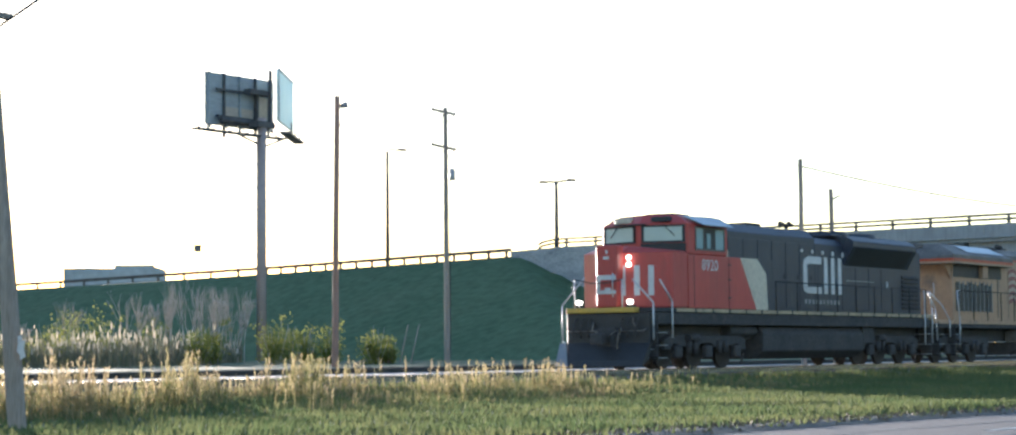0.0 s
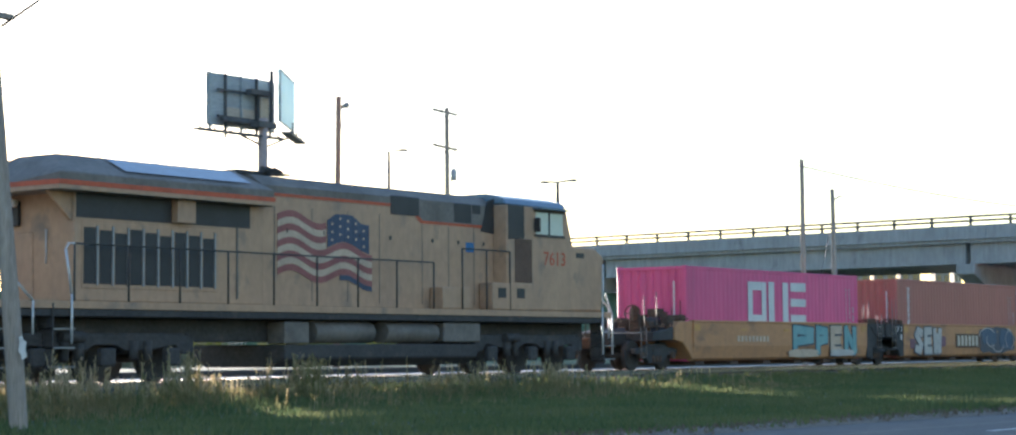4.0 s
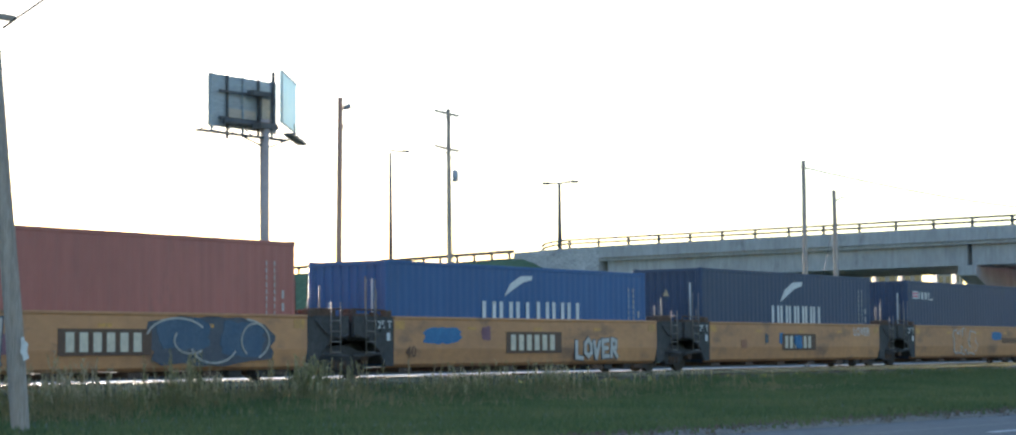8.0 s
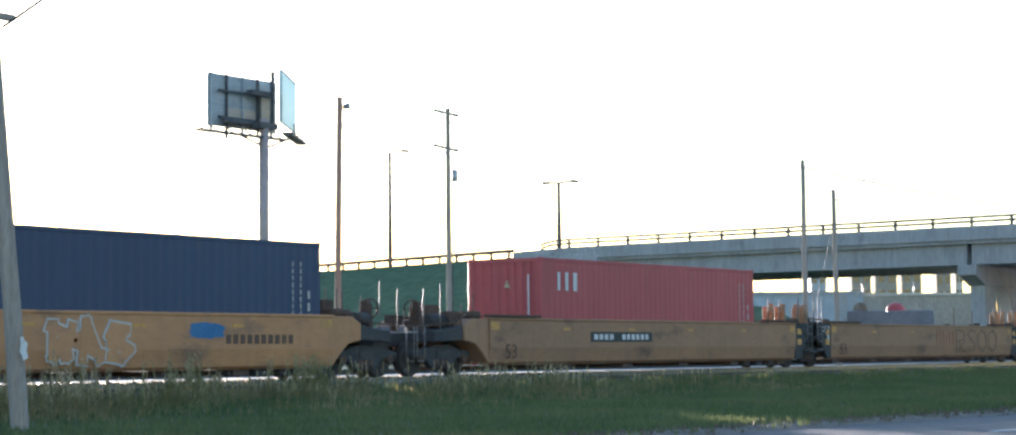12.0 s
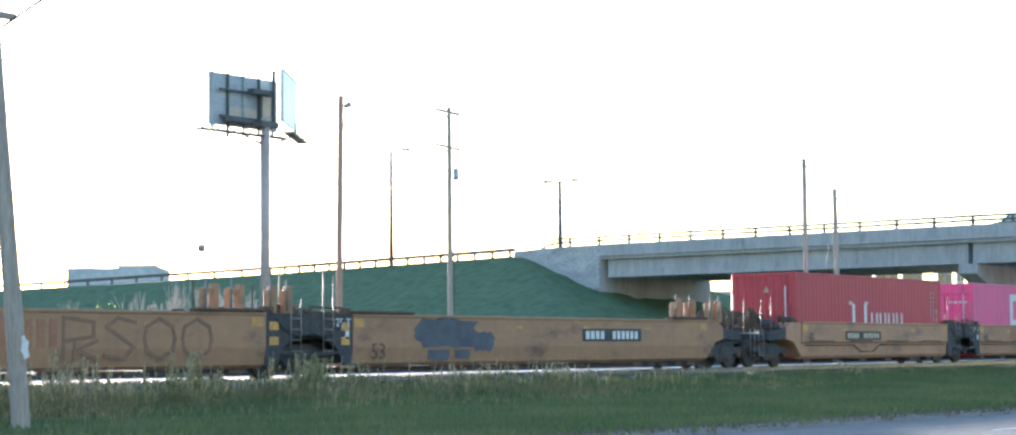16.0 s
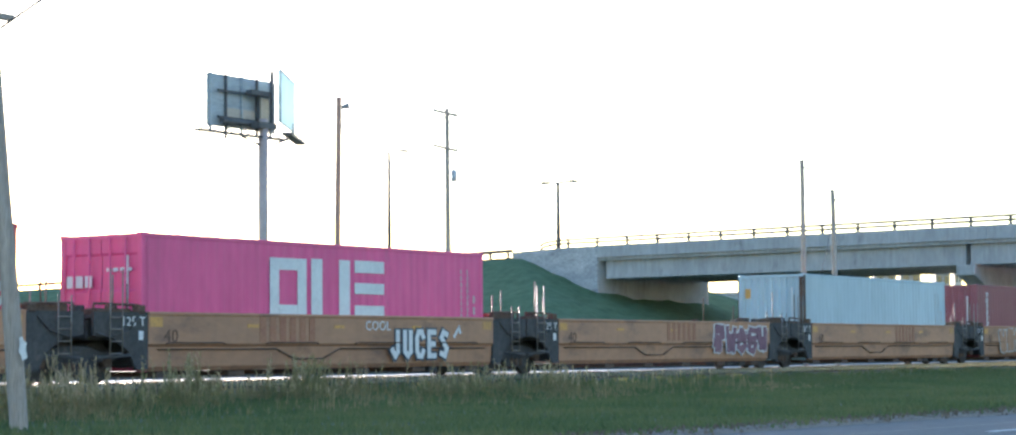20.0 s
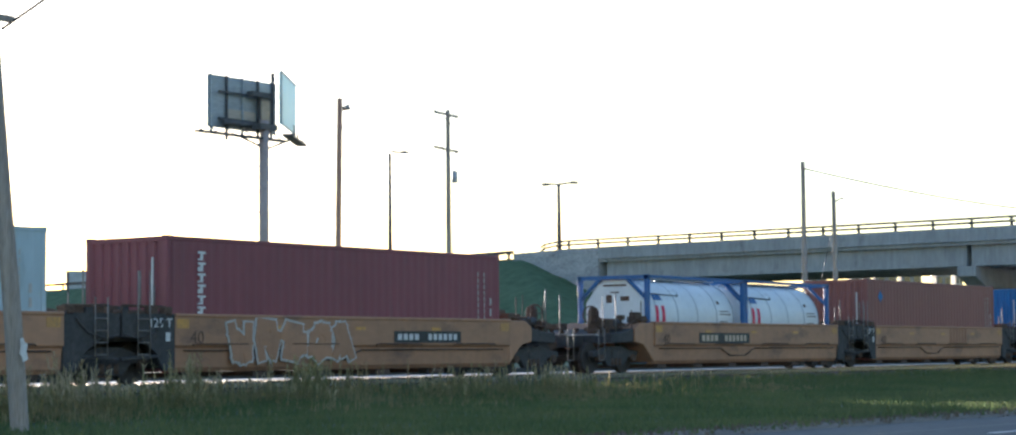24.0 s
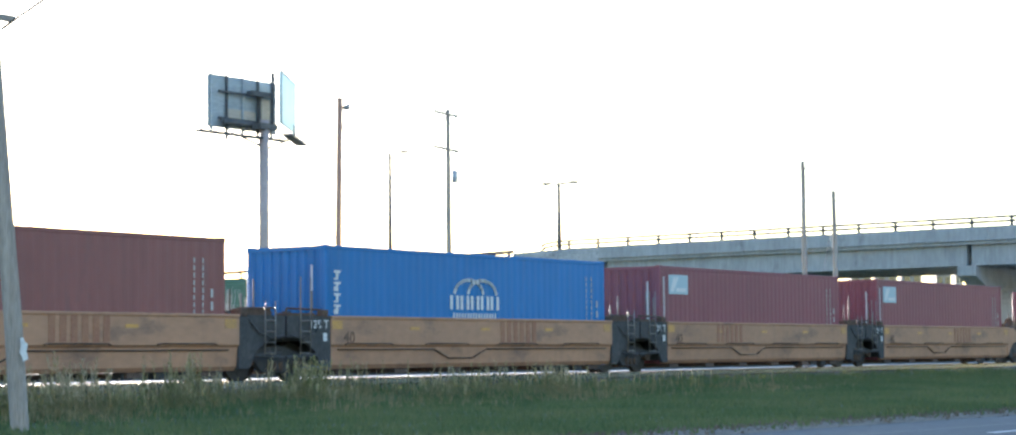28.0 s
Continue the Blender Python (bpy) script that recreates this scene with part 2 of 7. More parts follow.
# tan, made pale to hold the light that the panel back reflects
M["ply"] = surface("tan_backing_reflected_light", (0.50, 0.44, 0.36), (0.38, 0.34, 0.29), rough=0.8, scale=0.6, stretch=(0.4, 0.4, 2), bump=0.1)
M["line_paint"] = surface("worn_road_line", (0.62, 0.62, 0.60), (0.30, 0.30, 0.30), rough=0.7, scale=3, bump=0.1)
M["litter"] = leafy("dry_leaf_litter", (0.11, 0.085, 0.055), (0.21, 0.165, 0.12), 0.6, 0.2)
M["rust"] = surface("rusty_steel", (0.115, 0.072, 0.050), (0.070, 0.048, 0.037), rough=0.9, scale=2, grain=0.3, bump=0.3)
M["reflector"] = surface("orange_reflector", (0.62, 0.33, 0.07), (0.45, 0.24, 0.08), rough=0.5, scale=3, bump=0.05, dirt=(0.3, 0.17, 0.09), dirt_amount=0.4)
M["plate"] = surface("black_number_panel", (0.034, 0.034, 0.037), rough=0.5, scale=2, bump=0.05)
M["stencil"] = surface("dark_stencil_paint", (0.13, 0.075, 0.05), rough=0.7, scale=2, bump=0)
M["stencil_red"] = surface("dark_red_faded_emblem", (0.29, 0.125, 0.075), (0.34, 0.165, 0.09), rough=0.7, scale=2, bump=0)
M["wheel"] = surface("wheel_steel", (0.055, 0.048, 0.045), (0.075, 0.064, 0.056), rough=0.7, metal=0.2, scale=2)
M["tank_white"] = surface("white_tank_cladding", (0.74, 0.76, 0.77), (0.64, 0.67, 0.69), rough=0.4, scale=0.6, grain=0.05, bump=0.03, dirt=(0.5, 0.5, 0.5), dirt_amount=0.1)
for key, name, col in (("pink", "magenta_container_paint", (0.74, 0.105, 0.265)), ("brown", "faded_brown_red_container_paint", (0.42, 0.145, 0.115)),
                       ("blue", "strong_blue_container_paint", (0.035, 0.105, 0.27)), ("navy", "dark_blue_container_paint", (0.032, 0.055, 0.115)),
                       ("crimson", "red_container_paint", (0.48, 0.05, 0.065)), ("oxide", "red_oxide_container_paint", (0.46, 0.085, 0.09)), ("maroon", "maroon_container_paint", (0.235, 0.062, 0.078)), ("russet", "brown_maroon_container_paint", (0.245, 0.085, 0.075)),
                       ("azure", "bright_blue_container_paint", (0.015, 0.16, 0.43)), ("ice", "pale_blue_container_paint", (0.43, 0.54, 0.59))):
    M[key] = surface(name, col, tuple(c * 0.86 for c in col), rough=0.5, scale=0.5, stretch=(1, 1, 0.35), grain=0.06, bump=0.05,
                     dirt=tuple(c * 0.55 + 0.03 for c in col), dirt_amount=0.12, streak=0.35)
M["gr_teal"] = surface("teal_spray_paint", (0.14, 0.32, 0.34), (0.22, 0.40, 0.40), rough=0.6, scale=2, bump=0)
M["gr_white"] = surface("white_spray_paint", (0.50, 0.48, 0.45), (0.40, 0.38, 0.35), rough=0.6, scale=2, bump=0)
M["gr_blue"] = surface("blue_spray_paint", (0.035, 0.13, 0.30), (0.05, 0.17, 0.34), rough=0.6, scale=2, bump=0)
M["gr_slate"] = surface("slate_blue_spray_paint", (0.050, 0.090, 0.150), (0.075, 0.115, 0.17), rough=0.6, scale=2, bump=0)
M["gr_faint"] = surface("thin_brown_spray_paint", (0.19, 0.11, 0.07), (0.23, 0.13, 0.08), rough=0.7, scale=2, bump=0)
M["gr_dark"] = surface("dark_spray_paint", (0.06, 0.065, 0.085), (0.09, 0.10, 0.12), rough=0.6, scale=2, bump=0)
M["gr_purple"] = surface("purple_spray_paint", (0.17, 0.08, 0.11), (0.22, 0.11, 0.14), rough=0.6, scale=2, bump=0)
M["flag_red"] = surface("faded_red_decal", (0.33, 0.12, 0.11), rough=0.6, scale=2, bump=0)
M["flag_blue"] = surface("faded_blue_decal", (0.065, 0.085, 0.14), rough=0.6, scale=2, bump=0)
M["flag_pale"] = surface("faded_pale_decal", (0.58, 0.45, 0.33), rough=0.6, scale=2, bump=0)
M["car_paint"] = surface("dark_car_paint", (0.10, 0.14, 0.15), rough=0.25, metal=0.3, scale=1, grain=0.02, bump=0, coat=0.6)
M["tyre"] = surface("tyre_rubber", (0.02, 0.02, 0.02), rough=0.9, scale=4, bump=0.1)
M["sign_grey"] = surface("sign_back", (0.17, 0.165, 0.165), rough=0.6, metal=0.3, scale=2, bump=0)
M["blue_steel"] = surface("blue_tank_frame_paint", (0.035, 0.12, 0.33), (0.05, 0.13, 0.29), rough=0.5, scale=2, bump=0.05)
M["emblem_red"] = surface("red_emblem", (0.72, 0.03, 0.10), rough=0.5, scale=2, bump=0)


# ---- shape helpers ----
class Shape:
    """A mesh in the making: boxes, rods, prisms and sheets joined into one part."""

    rise = 1.0  # the rolling stock's heights are drawn to this scale

    def __init__(self):
        self.v, self.f, self.smooth = [], [], []

    def add(self, verts, faces, smooth=False):
        k = len(self.v)
        self.v += [tuple(p) for p in verts]
        self.f += [tuple(k + i for i in face) for face in faces]
        self.smooth += [smooth] * len(faces)
        return self

    def box(self, x0, x1, y0, y1, z0, z1):
        return self.add([(x0, y0, z0), (x1, y0, z0), (x1, y1, z0), (x0, y1, z0), (x0, y0, z1), (x1, y0, z1), (x1, y1, z1), (x0, y1, z1)],
                        [(3, 2, 1, 0), (4, 5, 6, 7), (0, 1, 5, 4), (1, 2, 6, 5), (2, 3, 7, 6), (3, 0, 4, 7)])

    def rod(self, a, b, r, r2=None, n=8, smooth=True):
        a, b = Vector(a), Vector(b)
        r2 = r if r2 is None else r2
        q = (b - a).to_track_quat("Z", "Y")
        ring = [q @ Vector((math.cos(2 * math.pi * i / n), math.sin(2 * math.pi * i / n), 0)) for i in range(n)]
        self.add([a + p * r for p in ring] + [b + p * r2 for p in ring], [(i, (i + 1) % n, n + (i + 1) % n, n + i) for i in range(n)], smooth)
        k = len(self.v) - 2 * n
        self.f += [tuple(k + i for i in reversed(range(n))), tuple(k + n + i for i in range(n))]
        self.smooth += [False, False]
        return self

    def tube(self, pts, r, n=6):
        for a, b in zip(pts, pts[1:]):
            self.rod(a, b, r, n=n)
        return self

    def prism(self, pts, axis, a, b):
        """A polygon pulled along an axis: pts are (x, z) for axis y, (y, z) for axis x, (x, y) for axis z."""
        put = {"x": lambda p, t: (t, p[0], p[1]), "y": lambda p, t: (p[0], t, p[1]), "z": lambda p, t: (p[0], p[1], t)}[axis]
        n = len(pts)
        return self.add([put(p, a) for p in pts] + [put(p, b) for p in pts],
                        [tuple(range(n)), tuple(reversed(range(n, 2 * n)))] + [(i, n + i, n + (i + 1) % n, (i + 1) % n) for i in range(n)])

    def sheet(self, rows, smooth=False):
        """A grid of points, row by row."""
        w = len(rows[0])
        return self.add([p for r in rows for p in r],
                        [(j * w + i, j * w + i + 1, (j + 1) * w + i + 1, (j + 1) * w + i) for j in range(len(rows) - 1) for i in range(w - 1)], smooth)

    def mesh(self, name, material, bevel=0.0):
        me = bpy.data.meshes.new(name)
        me.from_pydata([(x, y, z * Shape.rise) for x, y, z in self.v], [], self.f)
        me.polygons.foreach_set("use_smooth", self.smooth)
        bm = bmesh.new()
        bm.from_mesh(me)
        bmesh.ops.recalc_face_normals(bm, faces=bm.faces)
        if bevel:
            bmesh.ops.bevel(bm, geom=[e for e in bm.edges if len(e.link_faces) == 2 and e.calc_face_angle(0) > 0.5], offset=bevel, segments=1, affect="EDGES")
        bm.to_mesh(me)
        bm.free()
        me.materials.append(M[material])
        return me


def part(name, shape, material, parent, label="", bevel=0.0, m=None):
    """Links a shape (or a finished mesh) as one mesh object under a thing or a part."""
    ob = new(name, shape.mesh(name, material, bevel) if isinstance(shape, Shape) else shape)
    ob.parent = parent
    if m is not None:
        ob.matrix_basis = m
        ob.location.z *= Shape.rise
    return tagged(ob, label)


def thing(name, label, category, m=None, group="", kind=""):
    ob = new(name)
    if m is not None:
        ob.matrix_basis = m
    return tagged(ob, label, category, group, kind)


def alone(name, shape, material, label, category, m=None, group="", kind="", bevel=0.0):
    ob = new(name, shape.mesh(name, material, bevel))
    if m is not None:
        ob.matrix_basis = m
    return tagged(ob, label, category, group, kind)


def lettering(name, text, size, material, parent, m, thick=0.004):
    """Readable writing in the built-in font, as a flat mesh."""
    cu = bpy.data.curves.new(name, "FONT")
    cu.body, cu.size, cu.extrude, cu.align_x, cu.resolution_u = text, size, thick, "CENTER", 2
    tmp = new(name, cu)
    me = bpy.data.meshes.new_from_object(tmp.evaluated_get(bpy.context.evaluated_depsgraph_get()))
    bpy.data.objects.remove(tmp)
    bpy.data.curves.remove(cu)
    for p in me.vertices:
        p.co.y *= Shape.rise
    me.materials.clear()
    me.materials.append(M[material])
    return part(name, me, "", parent, m=m)


TO_US = Matrix(((1, 0, 0, 0), (0, 0, -1, 0), (0, 1, 0, 0), (0, 0, 0, 1)))  # stands a flat drawing upright, facing -y


def along(t):
    """How far the train has come, in metres, at t seconds."""
    return 11.387 * (t - 14) - 0.0025 * (t - 14) ** 2 - 3.22


train = []  # (thing, its place along the train)
axles = []  # wheelsets that turn


# ---- the setting ----
def ground_z(x, y):
    """Height of the lie of the land: road side, track bed, service road, field."""
    for y0, z0, y1, z1 in ((-400, -0.52, -19.36, -0.52), (-19.36, -0.52, -18.4, -0.465), (-18.4, -0.465, -7.77, -0.446), (-7.77, -0.446, -4.87, -0.39), (-4.87, -0.39, -2.45, -0.223), (-2.45, -0.223, -1.97, -0.372), (-1.97, -0.372, 3.25, -0.465), (3.25, -0.465, 4.8, -0.353), (4.8, -0.353, 23.16, -0.334), (23.16, -0.334, 23.74, -0.111), (23.74, -0.111, 4000, -0.111)):
        if y0 <= y <= y1:
            z = z0 + (z1 - z0) * (y - y0) / (y1 - y0)
            break
    else:
        z = -0.52
    if -19 < y < -2.6 and 0 < x < 90:
        z += 0.05 * noise.noise(Vector((x * 0.35, y * 0.35, 0)))
    return z


xs = [-2500, -600, -200, -60, -20] + [i * 1.0 for i in range(0, 91)] + [100, 120, 150, 200, 300, 500, 900, 1500, 3000]
ys = [-2500, -400, -100, -40, -32, -25, -19.36, -18.9, -18.4] + [-17.9 + i * 0.72 for i in range(18)] + [-4.87, -4.3, -3.7, -3.1, -2.7, -2.45, -1.97, 0, 3.25, 4.8, 10, 17, 23.16, 23.74, 30, 45, 70, 110, 180, 300, 600, 1200, 3000]
alone("ground", Shape().sheet([[(x, y, ground_z(x, y)) for x in xs] for y in ys], True), "lawn", "flat mown grass ground running out to the horizon", "ground", kind="structure")

ROAD = pose(30.0, -19.25, 0, 0, 0, -4.0)  # a point of the road's edge and its heading


def edge_y(x):
    """The road's edge at x."""
    return -19.25 - 0.07 * (x - 30.0)


# road at the near side, with a broken gravel verge and tar seams
alone("road", Shape().box(-330, 470, -16.7, 0, -0.70, -0.465), "asphalt", "grey worn asphalt road beside the grass", "road", ROAD, kind="structure")
verge = Shape()
rows = []
for i in range(241):
    x = -10 + i * 0.5
    w = 0.35 * noise.noise(Vector((x * 0.6, 3.1, 0)))
    e = edge_y(x)
    rows.append([(x, e - 0.16, -0.46), (x, e + 0.14 + 0.2 * w, -0.432), (x, e + 0.5 + w, -0.42), (x, e + 0.9 + w, -0.49)])
alone("road_verge", verge.sheet(rows), "verge", "strip of dry gravel and dead grass along the road edge", "verge", kind="structure")
seam = Shape()
for k, (y0, x0, x1) in enumerate(((-1.6, -20, 30), (-3.4, -22, 20), (-5.8, -25, 10))):
    pts = [(x0 + i * 1.0, y0 + 0.12 * noise.noise(Vector((i * 0.4, k * 5.0, 0)))) for i in range(int(x1 - x0))]
    seam.sheet([[(x, y - 0.03, -0.462) for x, y in pts], [(x, y + 0.03, -0.462) for x, y in pts]])
alone("tar_seams", seam, "tar", "dark tar seams across the asphalt", "road seam", ROAD, kind="structure")

line = Shape()
for k in range(6):
    line.box(-6.0 + k * 9.0, -3.0 + k * 9.0, -2.75, -2.63, -0.470, -0.4610)
alone("lane_line", line, "line_paint", "worn white dashes of paint on the asphalt", "road line", ROAD, kind="structure")

# service road beyond the track, and the dark kerb behind it
alone("service_road", Shape().box(-200, 300, 4.99, 22.77, -0.60, -0.321), "service", "pale gravel service road beside the railway", "service road", kind="structure")
alone("service_kerb", Shape().box(-200, 300, 22.92, 23.45, -0.60, -0.093), "kerb", "low dark kerb along the gravel service road", "kerb", kind="structure", bevel=0.03)

# railway track: ballast, rails, sleepers
bed = []
for i in range(401):
    x = -80 + i * 1.0
    j = lambda s: 0.05 * noise.noise(Vector((x * 1.3, s, 0)))
    bed.append([(x, -2.75 + j(1) * 4, -0.36), (x, -2.2 + j(2) * 2, -0.25 + j(3)), (x, -1.5, -0.20 + j(4) * 0.5), (x, 0, -0.19 + j(5) * 0.4), (x, 1.5, -0.20 + j(6) * 0.5), (x, 2.4, -0.27 + j(7)), (x, 3.9, -0.52)])
alone("ballast", Shape().sheet(bed), "ballast", "grey crushed-stone ballast under the railway track", "ballast", kind="stuff")
track = thing("railway_track", "single railway track with worn steel rails on timber sleepers", "railway track", kind="structure")
PROFILE = ((-0.075, -0.17), (0.075, -0.17), (0.075, -0.155), (0.012, -0.13), (0.012, -0.045), (0.036, -0.03), (0.036, -0.004), (0.028, 0.0), (-0.028, 0.0), (-0.036, -0.004), (-0.036, -0.03), (-0.012, -0.045), (-0.012, -0.13), (-0.075, -0.155))
for side in (-0.755, 0.755):
    part("rail", Shape().prism([(side + a, b) for a, b in PROFILE], "x", -80, 320), "rail", track, "shiny steel rail")

# embankment that carries the road up to the bridge, on both sides of the railway
BX0, BX1 = 130.0, 146.0  # the bridge's two edges, in its own frame
BRIDGE = Matrix.Translation((143.54, 2.31, -0.044)) @ Matrix.Rotation(radians(-6.26), 4, "Z") @ Matrix.Diagonal((1.0699, 1.0465, 1, 1)) @ Matrix.Translation((-BX0, 0, 0))
SKEW = 0.112  # the railway crosses the bridge's line askew


def deck_z(y):
    """Top of the road on the ramp and bridge."""
    y = abs(y - 4) + 4
    return 9.45 if y < 66 else 9.45 - 0.018 * (min(y, 100) - 66) - 0.012 * max(0, min(y, 330) - 100)


def bank_z(x, y):
    y -= SKEW * (x - BX0)
    side = min((x - 108.0) / 2.35, (168 - x) / 2.35)
    head = 3.5 + 0.5 * noise.noise(Vector((x * 0.5, y * 0.6, 7))) + 0.41 * ((y if y > 0 else 8 - y) - 53.2)
    z = min(deck_z(y) - 0.15, side, head)
    return max(z, -0.45) + (0.04 * noise.noise(Vector((x * 0.15, y * 0.15, 2))) if z > 0.2 else 0)


bxs = [105 + i * 1.25 for i in range(54)]
for sgn, nm in ((1, "embankment"), (-1, "embankment")):
    bys = [42 + i * 1.2 for i in range(45)] + [97 + i * 8 for i in range(31)]
    bys = [y if sgn > 0 else 8 - y for y in bys]
    alone(nm, Shape().sheet([[(x, y, bank_z(x, y)) for x in bxs] for y in bys], True), "far_grass", "smooth green grass embankment carrying the road up to the bridge", "embankment", BRIDGE, kind="structure")
ramp = Shape()
for sgn in (1, -1):
    ry = [62, 70, 80, 90, 100, 140, 200, 260, 336]
    ry = [y if sgn > 0 else 8 - y for y in ry]
    ramp.sheet([[(BX0 + 0.3, y, deck_z(y)), (BX1 - 0.3, y, deck_z(y))] for y in ry])
alone("ramp_road", ramp, "asphalt", "asphalt approach road on top of the embankment", "road", BRIDGE, kind="structure")

# ---- the road bridge ----
bridge = thing("road_bridge", "grey concrete girder bridge carrying a road over the railway", "bridge", BRIDGE, kind="structure")
BY0, BY1 = -50.7, 58.7
part("deck", Shape().box(BX0 + 0.45, BX1 - 0.45, BY0, BY1, 8.97, 9.45), "concrete", bridge)
for edge, sg in ((BX0, 1), (BX1, -1)):
    prof = [(edge, 9.1), (edge, 10.08), (edge + sg * 0.3, 10.08), (edge + sg * 0.42, 9.5), (edge + sg * 0.42, 9.1)]
    par = Shape()
    for y0, y1 in ((BY0, -18.0), (-17.97, 22.3), (22.33, BY1 + 0.0)):
        par.add([(p[0], y0, p[1]) for p in prof] + [(p[0], y1, p[1]) for p in prof],
                                                          [(0, 1, 2, 3, 4), (9, 8, 7, 6, 5)] + [(i, 5 + i, 5 + (i + 1) % 5, (i + 1) % 5) for i in range(5)])
    part("parapet", par, "concrete", bridge, "smooth concrete parapet")
    part("drip_ledge", Shape().box(min(edge - sg * 0.06, edge + sg * 0.4), max(edge - sg * 0.06, edge + sg * 0.4), BY0, BY1, 9.0, 9.14), "concrete", bridge)
part("slab_edge", Shape().box(BX0 + 0.14, BX0 + 0.45, BY0, BY1, 8.72, 8.98), "concrete", bridge)
part("slab_edge", Shape().box(BX1 - 0.45, BX1 - 0.14, BY0, BY1, 8.72, 8.98), "concrete", bridge)
for k in range(6):  # girders, span by span
    gx = BX0 + 1.0 + k * 2.75
    for y0, y1 in ((-50.0, -17.6), (-17.2, 23.9), (24.3, 58.2)):
        g = Shape().add([(gx + a, y0, z) for a, z in ((-0.3, 7.1), (0.3, 7.1), (0.3, 7.3), (0.12, 7.45), (0.12, 8.2), (0.45, 8.8), (0.45, 8.96), (-0.45, 8.96), (-0.45, 8.8), (-0.12, 8.2), (-0.12, 7.45), (-0.3, 7.3))] +
                        [(gx + a, y1, z) for a, z in ((-0.3, 7.1), (0.3, 7.1), (0.3, 7.3), (0.12, 7.45), (0.12, 8.2), (0.45, 8.8), (0.45, 8.96), (-0.45, 8.96), (-0.45, 8.8), (-0.12, 8.2), (-0.12, 7.45), (-0.3, 7.3))],
                        [tuple(range(12)), tuple(reversed(range(12, 24)))] + [(i, 12 + i, 12 + (i + 1) % 12, (i + 1) % 12) for i in range(12)])
        if k == 0:  # the outer girder is flat-faced
            g = Shape().box(gx - 0.42, gx + 0.3, y0, y1, 7.1, 8.96).box(gx - 0.52, gx - 0.42, y0, y1, 7.1, 7.32)
        part("girder", g, "concrete", bridge)
for py in (24.1, -17.4):  # pier: hammerhead cap on columns with an arched gap
    cap = Shape().prism([(BX0 + 0.1, 7.08), (BX1 - 0.1, 7.08), (BX1 - 0.1, 6.3), (BX1 - 2.2, 5.5), (BX0 + 2.2, 5.5), (BX0 + 0.1, 6.3)], "y", py - 0.75, py + 0.75)
    cap.v = [(x, y + SKEW * (x - BX0), z) for x, y, z in cap.v]
    part("pier_cap", cap, "concrete", bridge, bevel=0.04)
    col = Shape()
    for c0, c1 in ((132.2, 134.4), (137.4, 143.8)):
        col.box(c0, c1, py - 0.6, py + 0.6, -0.6, 5.5)
    pts = [(134.4, 5.5), (134.4, 4.2)] + [(135.9 - 1.5 * math.cos(math.pi * i / 10), 4.2 + 1.25 * math.sin(math.pi * i / 10)) for i in range(1, 10)] + [(137.4, 4.2), (137.4, 5.5)]
    for a, b in zip(pts[1:-1], pts[2:-1]):
        col.prism([(a[0], a[1]), (b[0], b[1]), (b[0], 5.5), (a[0], 5.5)], "y", py - 0.6, py + 0.6)
    col.v = [(x, y + SKEW * (x - BX0), z) for x, y, z in col.v]
    part("pier_column", col, "concrete", bridge, "pier wall with an arched gap")
for sg, ay in ((1, 58.7), (-1, -50.7)):
    part("abutment", Shape().box(BX0 + 0.2, BX1 - 0.2, min(ay, ay + sg * 1.4), max(ay, ay + sg * 1.4), 0.0, 8.95), "concrete", bridge, "plain abutment wall")
    for wx in (BX0, BX1 - 0.45):
        y = lambda q: q if sg > 0 else 8 - q
        pts = [(y(58.72), 2.0), (y(58.72), 10.06), (y(62), 10.06), (y(68.3), 9.85), (y(68.3), 7.5), (y(62), 4.5)]
        part("wingwall", Shape().prism(pts, "x", wx, wx + 0.45), "wing", bridge, "patched pale wingwall")
# railing on the parapet
for ex in (BX0 + 0.15, BX1 - 0.15):
    for k in range(36):
        py = -50.0 + k * 3.2
        part("railing_post", Shape().box(ex - 0.06, ex + 0.06, py - 0.1, py + 0.1, 10.05, 10.85), "dark_steel", bridge)
    for z in (10.42, 10.76):
        part("railing_bar", Shape().tube([(ex, -50.5, z), (ex, 62.2, z)] + [(ex + 0.0, 62.2 + 3 * math.sin(a), z - 0.45 * (1 - math.cos(a))) for a in (0.5, 1.0, 1.57)], 0.105), "dark_steel", bridge)


# guard rail along the ramp
def guard_rail(sgn):
    g = thing("guard_rail", "rusty steel guard rail on wooden posts along the embankment top", "guard rail", BRIDGE, kind="structure")
    for ex in (BX0 + 0.25, BX1 - 0.25):
        y = lambda q: q if sgn > 0 else 8 - q
        qs = [69 + 2.1 * i for i in range(15)] + [100.5 + 4.2 * i for i in range(56)]
        for q in qs:
            z = deck_z(y(q))
            part("post", Shape().box(ex - 0.09, ex + 0.09, y(q) - 0.1, y(q) + 0.1, z - 0.4, z + 0.74), "dark_rail", g)
        beam = [[(ex - 0.1 + b, y(q), deck_z(y(q)) + 0.42 + a) for a, b in ((0.0, 0), (0.08, -0.06), (0.16, 0), (0.24, -0.06), (0.34, 0))] for q in [68.3] + qs]
        back = [[(p[0] + 0.03, p[1], p[2]) for p in r] for r in beam]
        part("beam", Shape().sheet(beam).sheet(back), "dark_rail", g, "corrugated steel beam")


guard_rail(1)


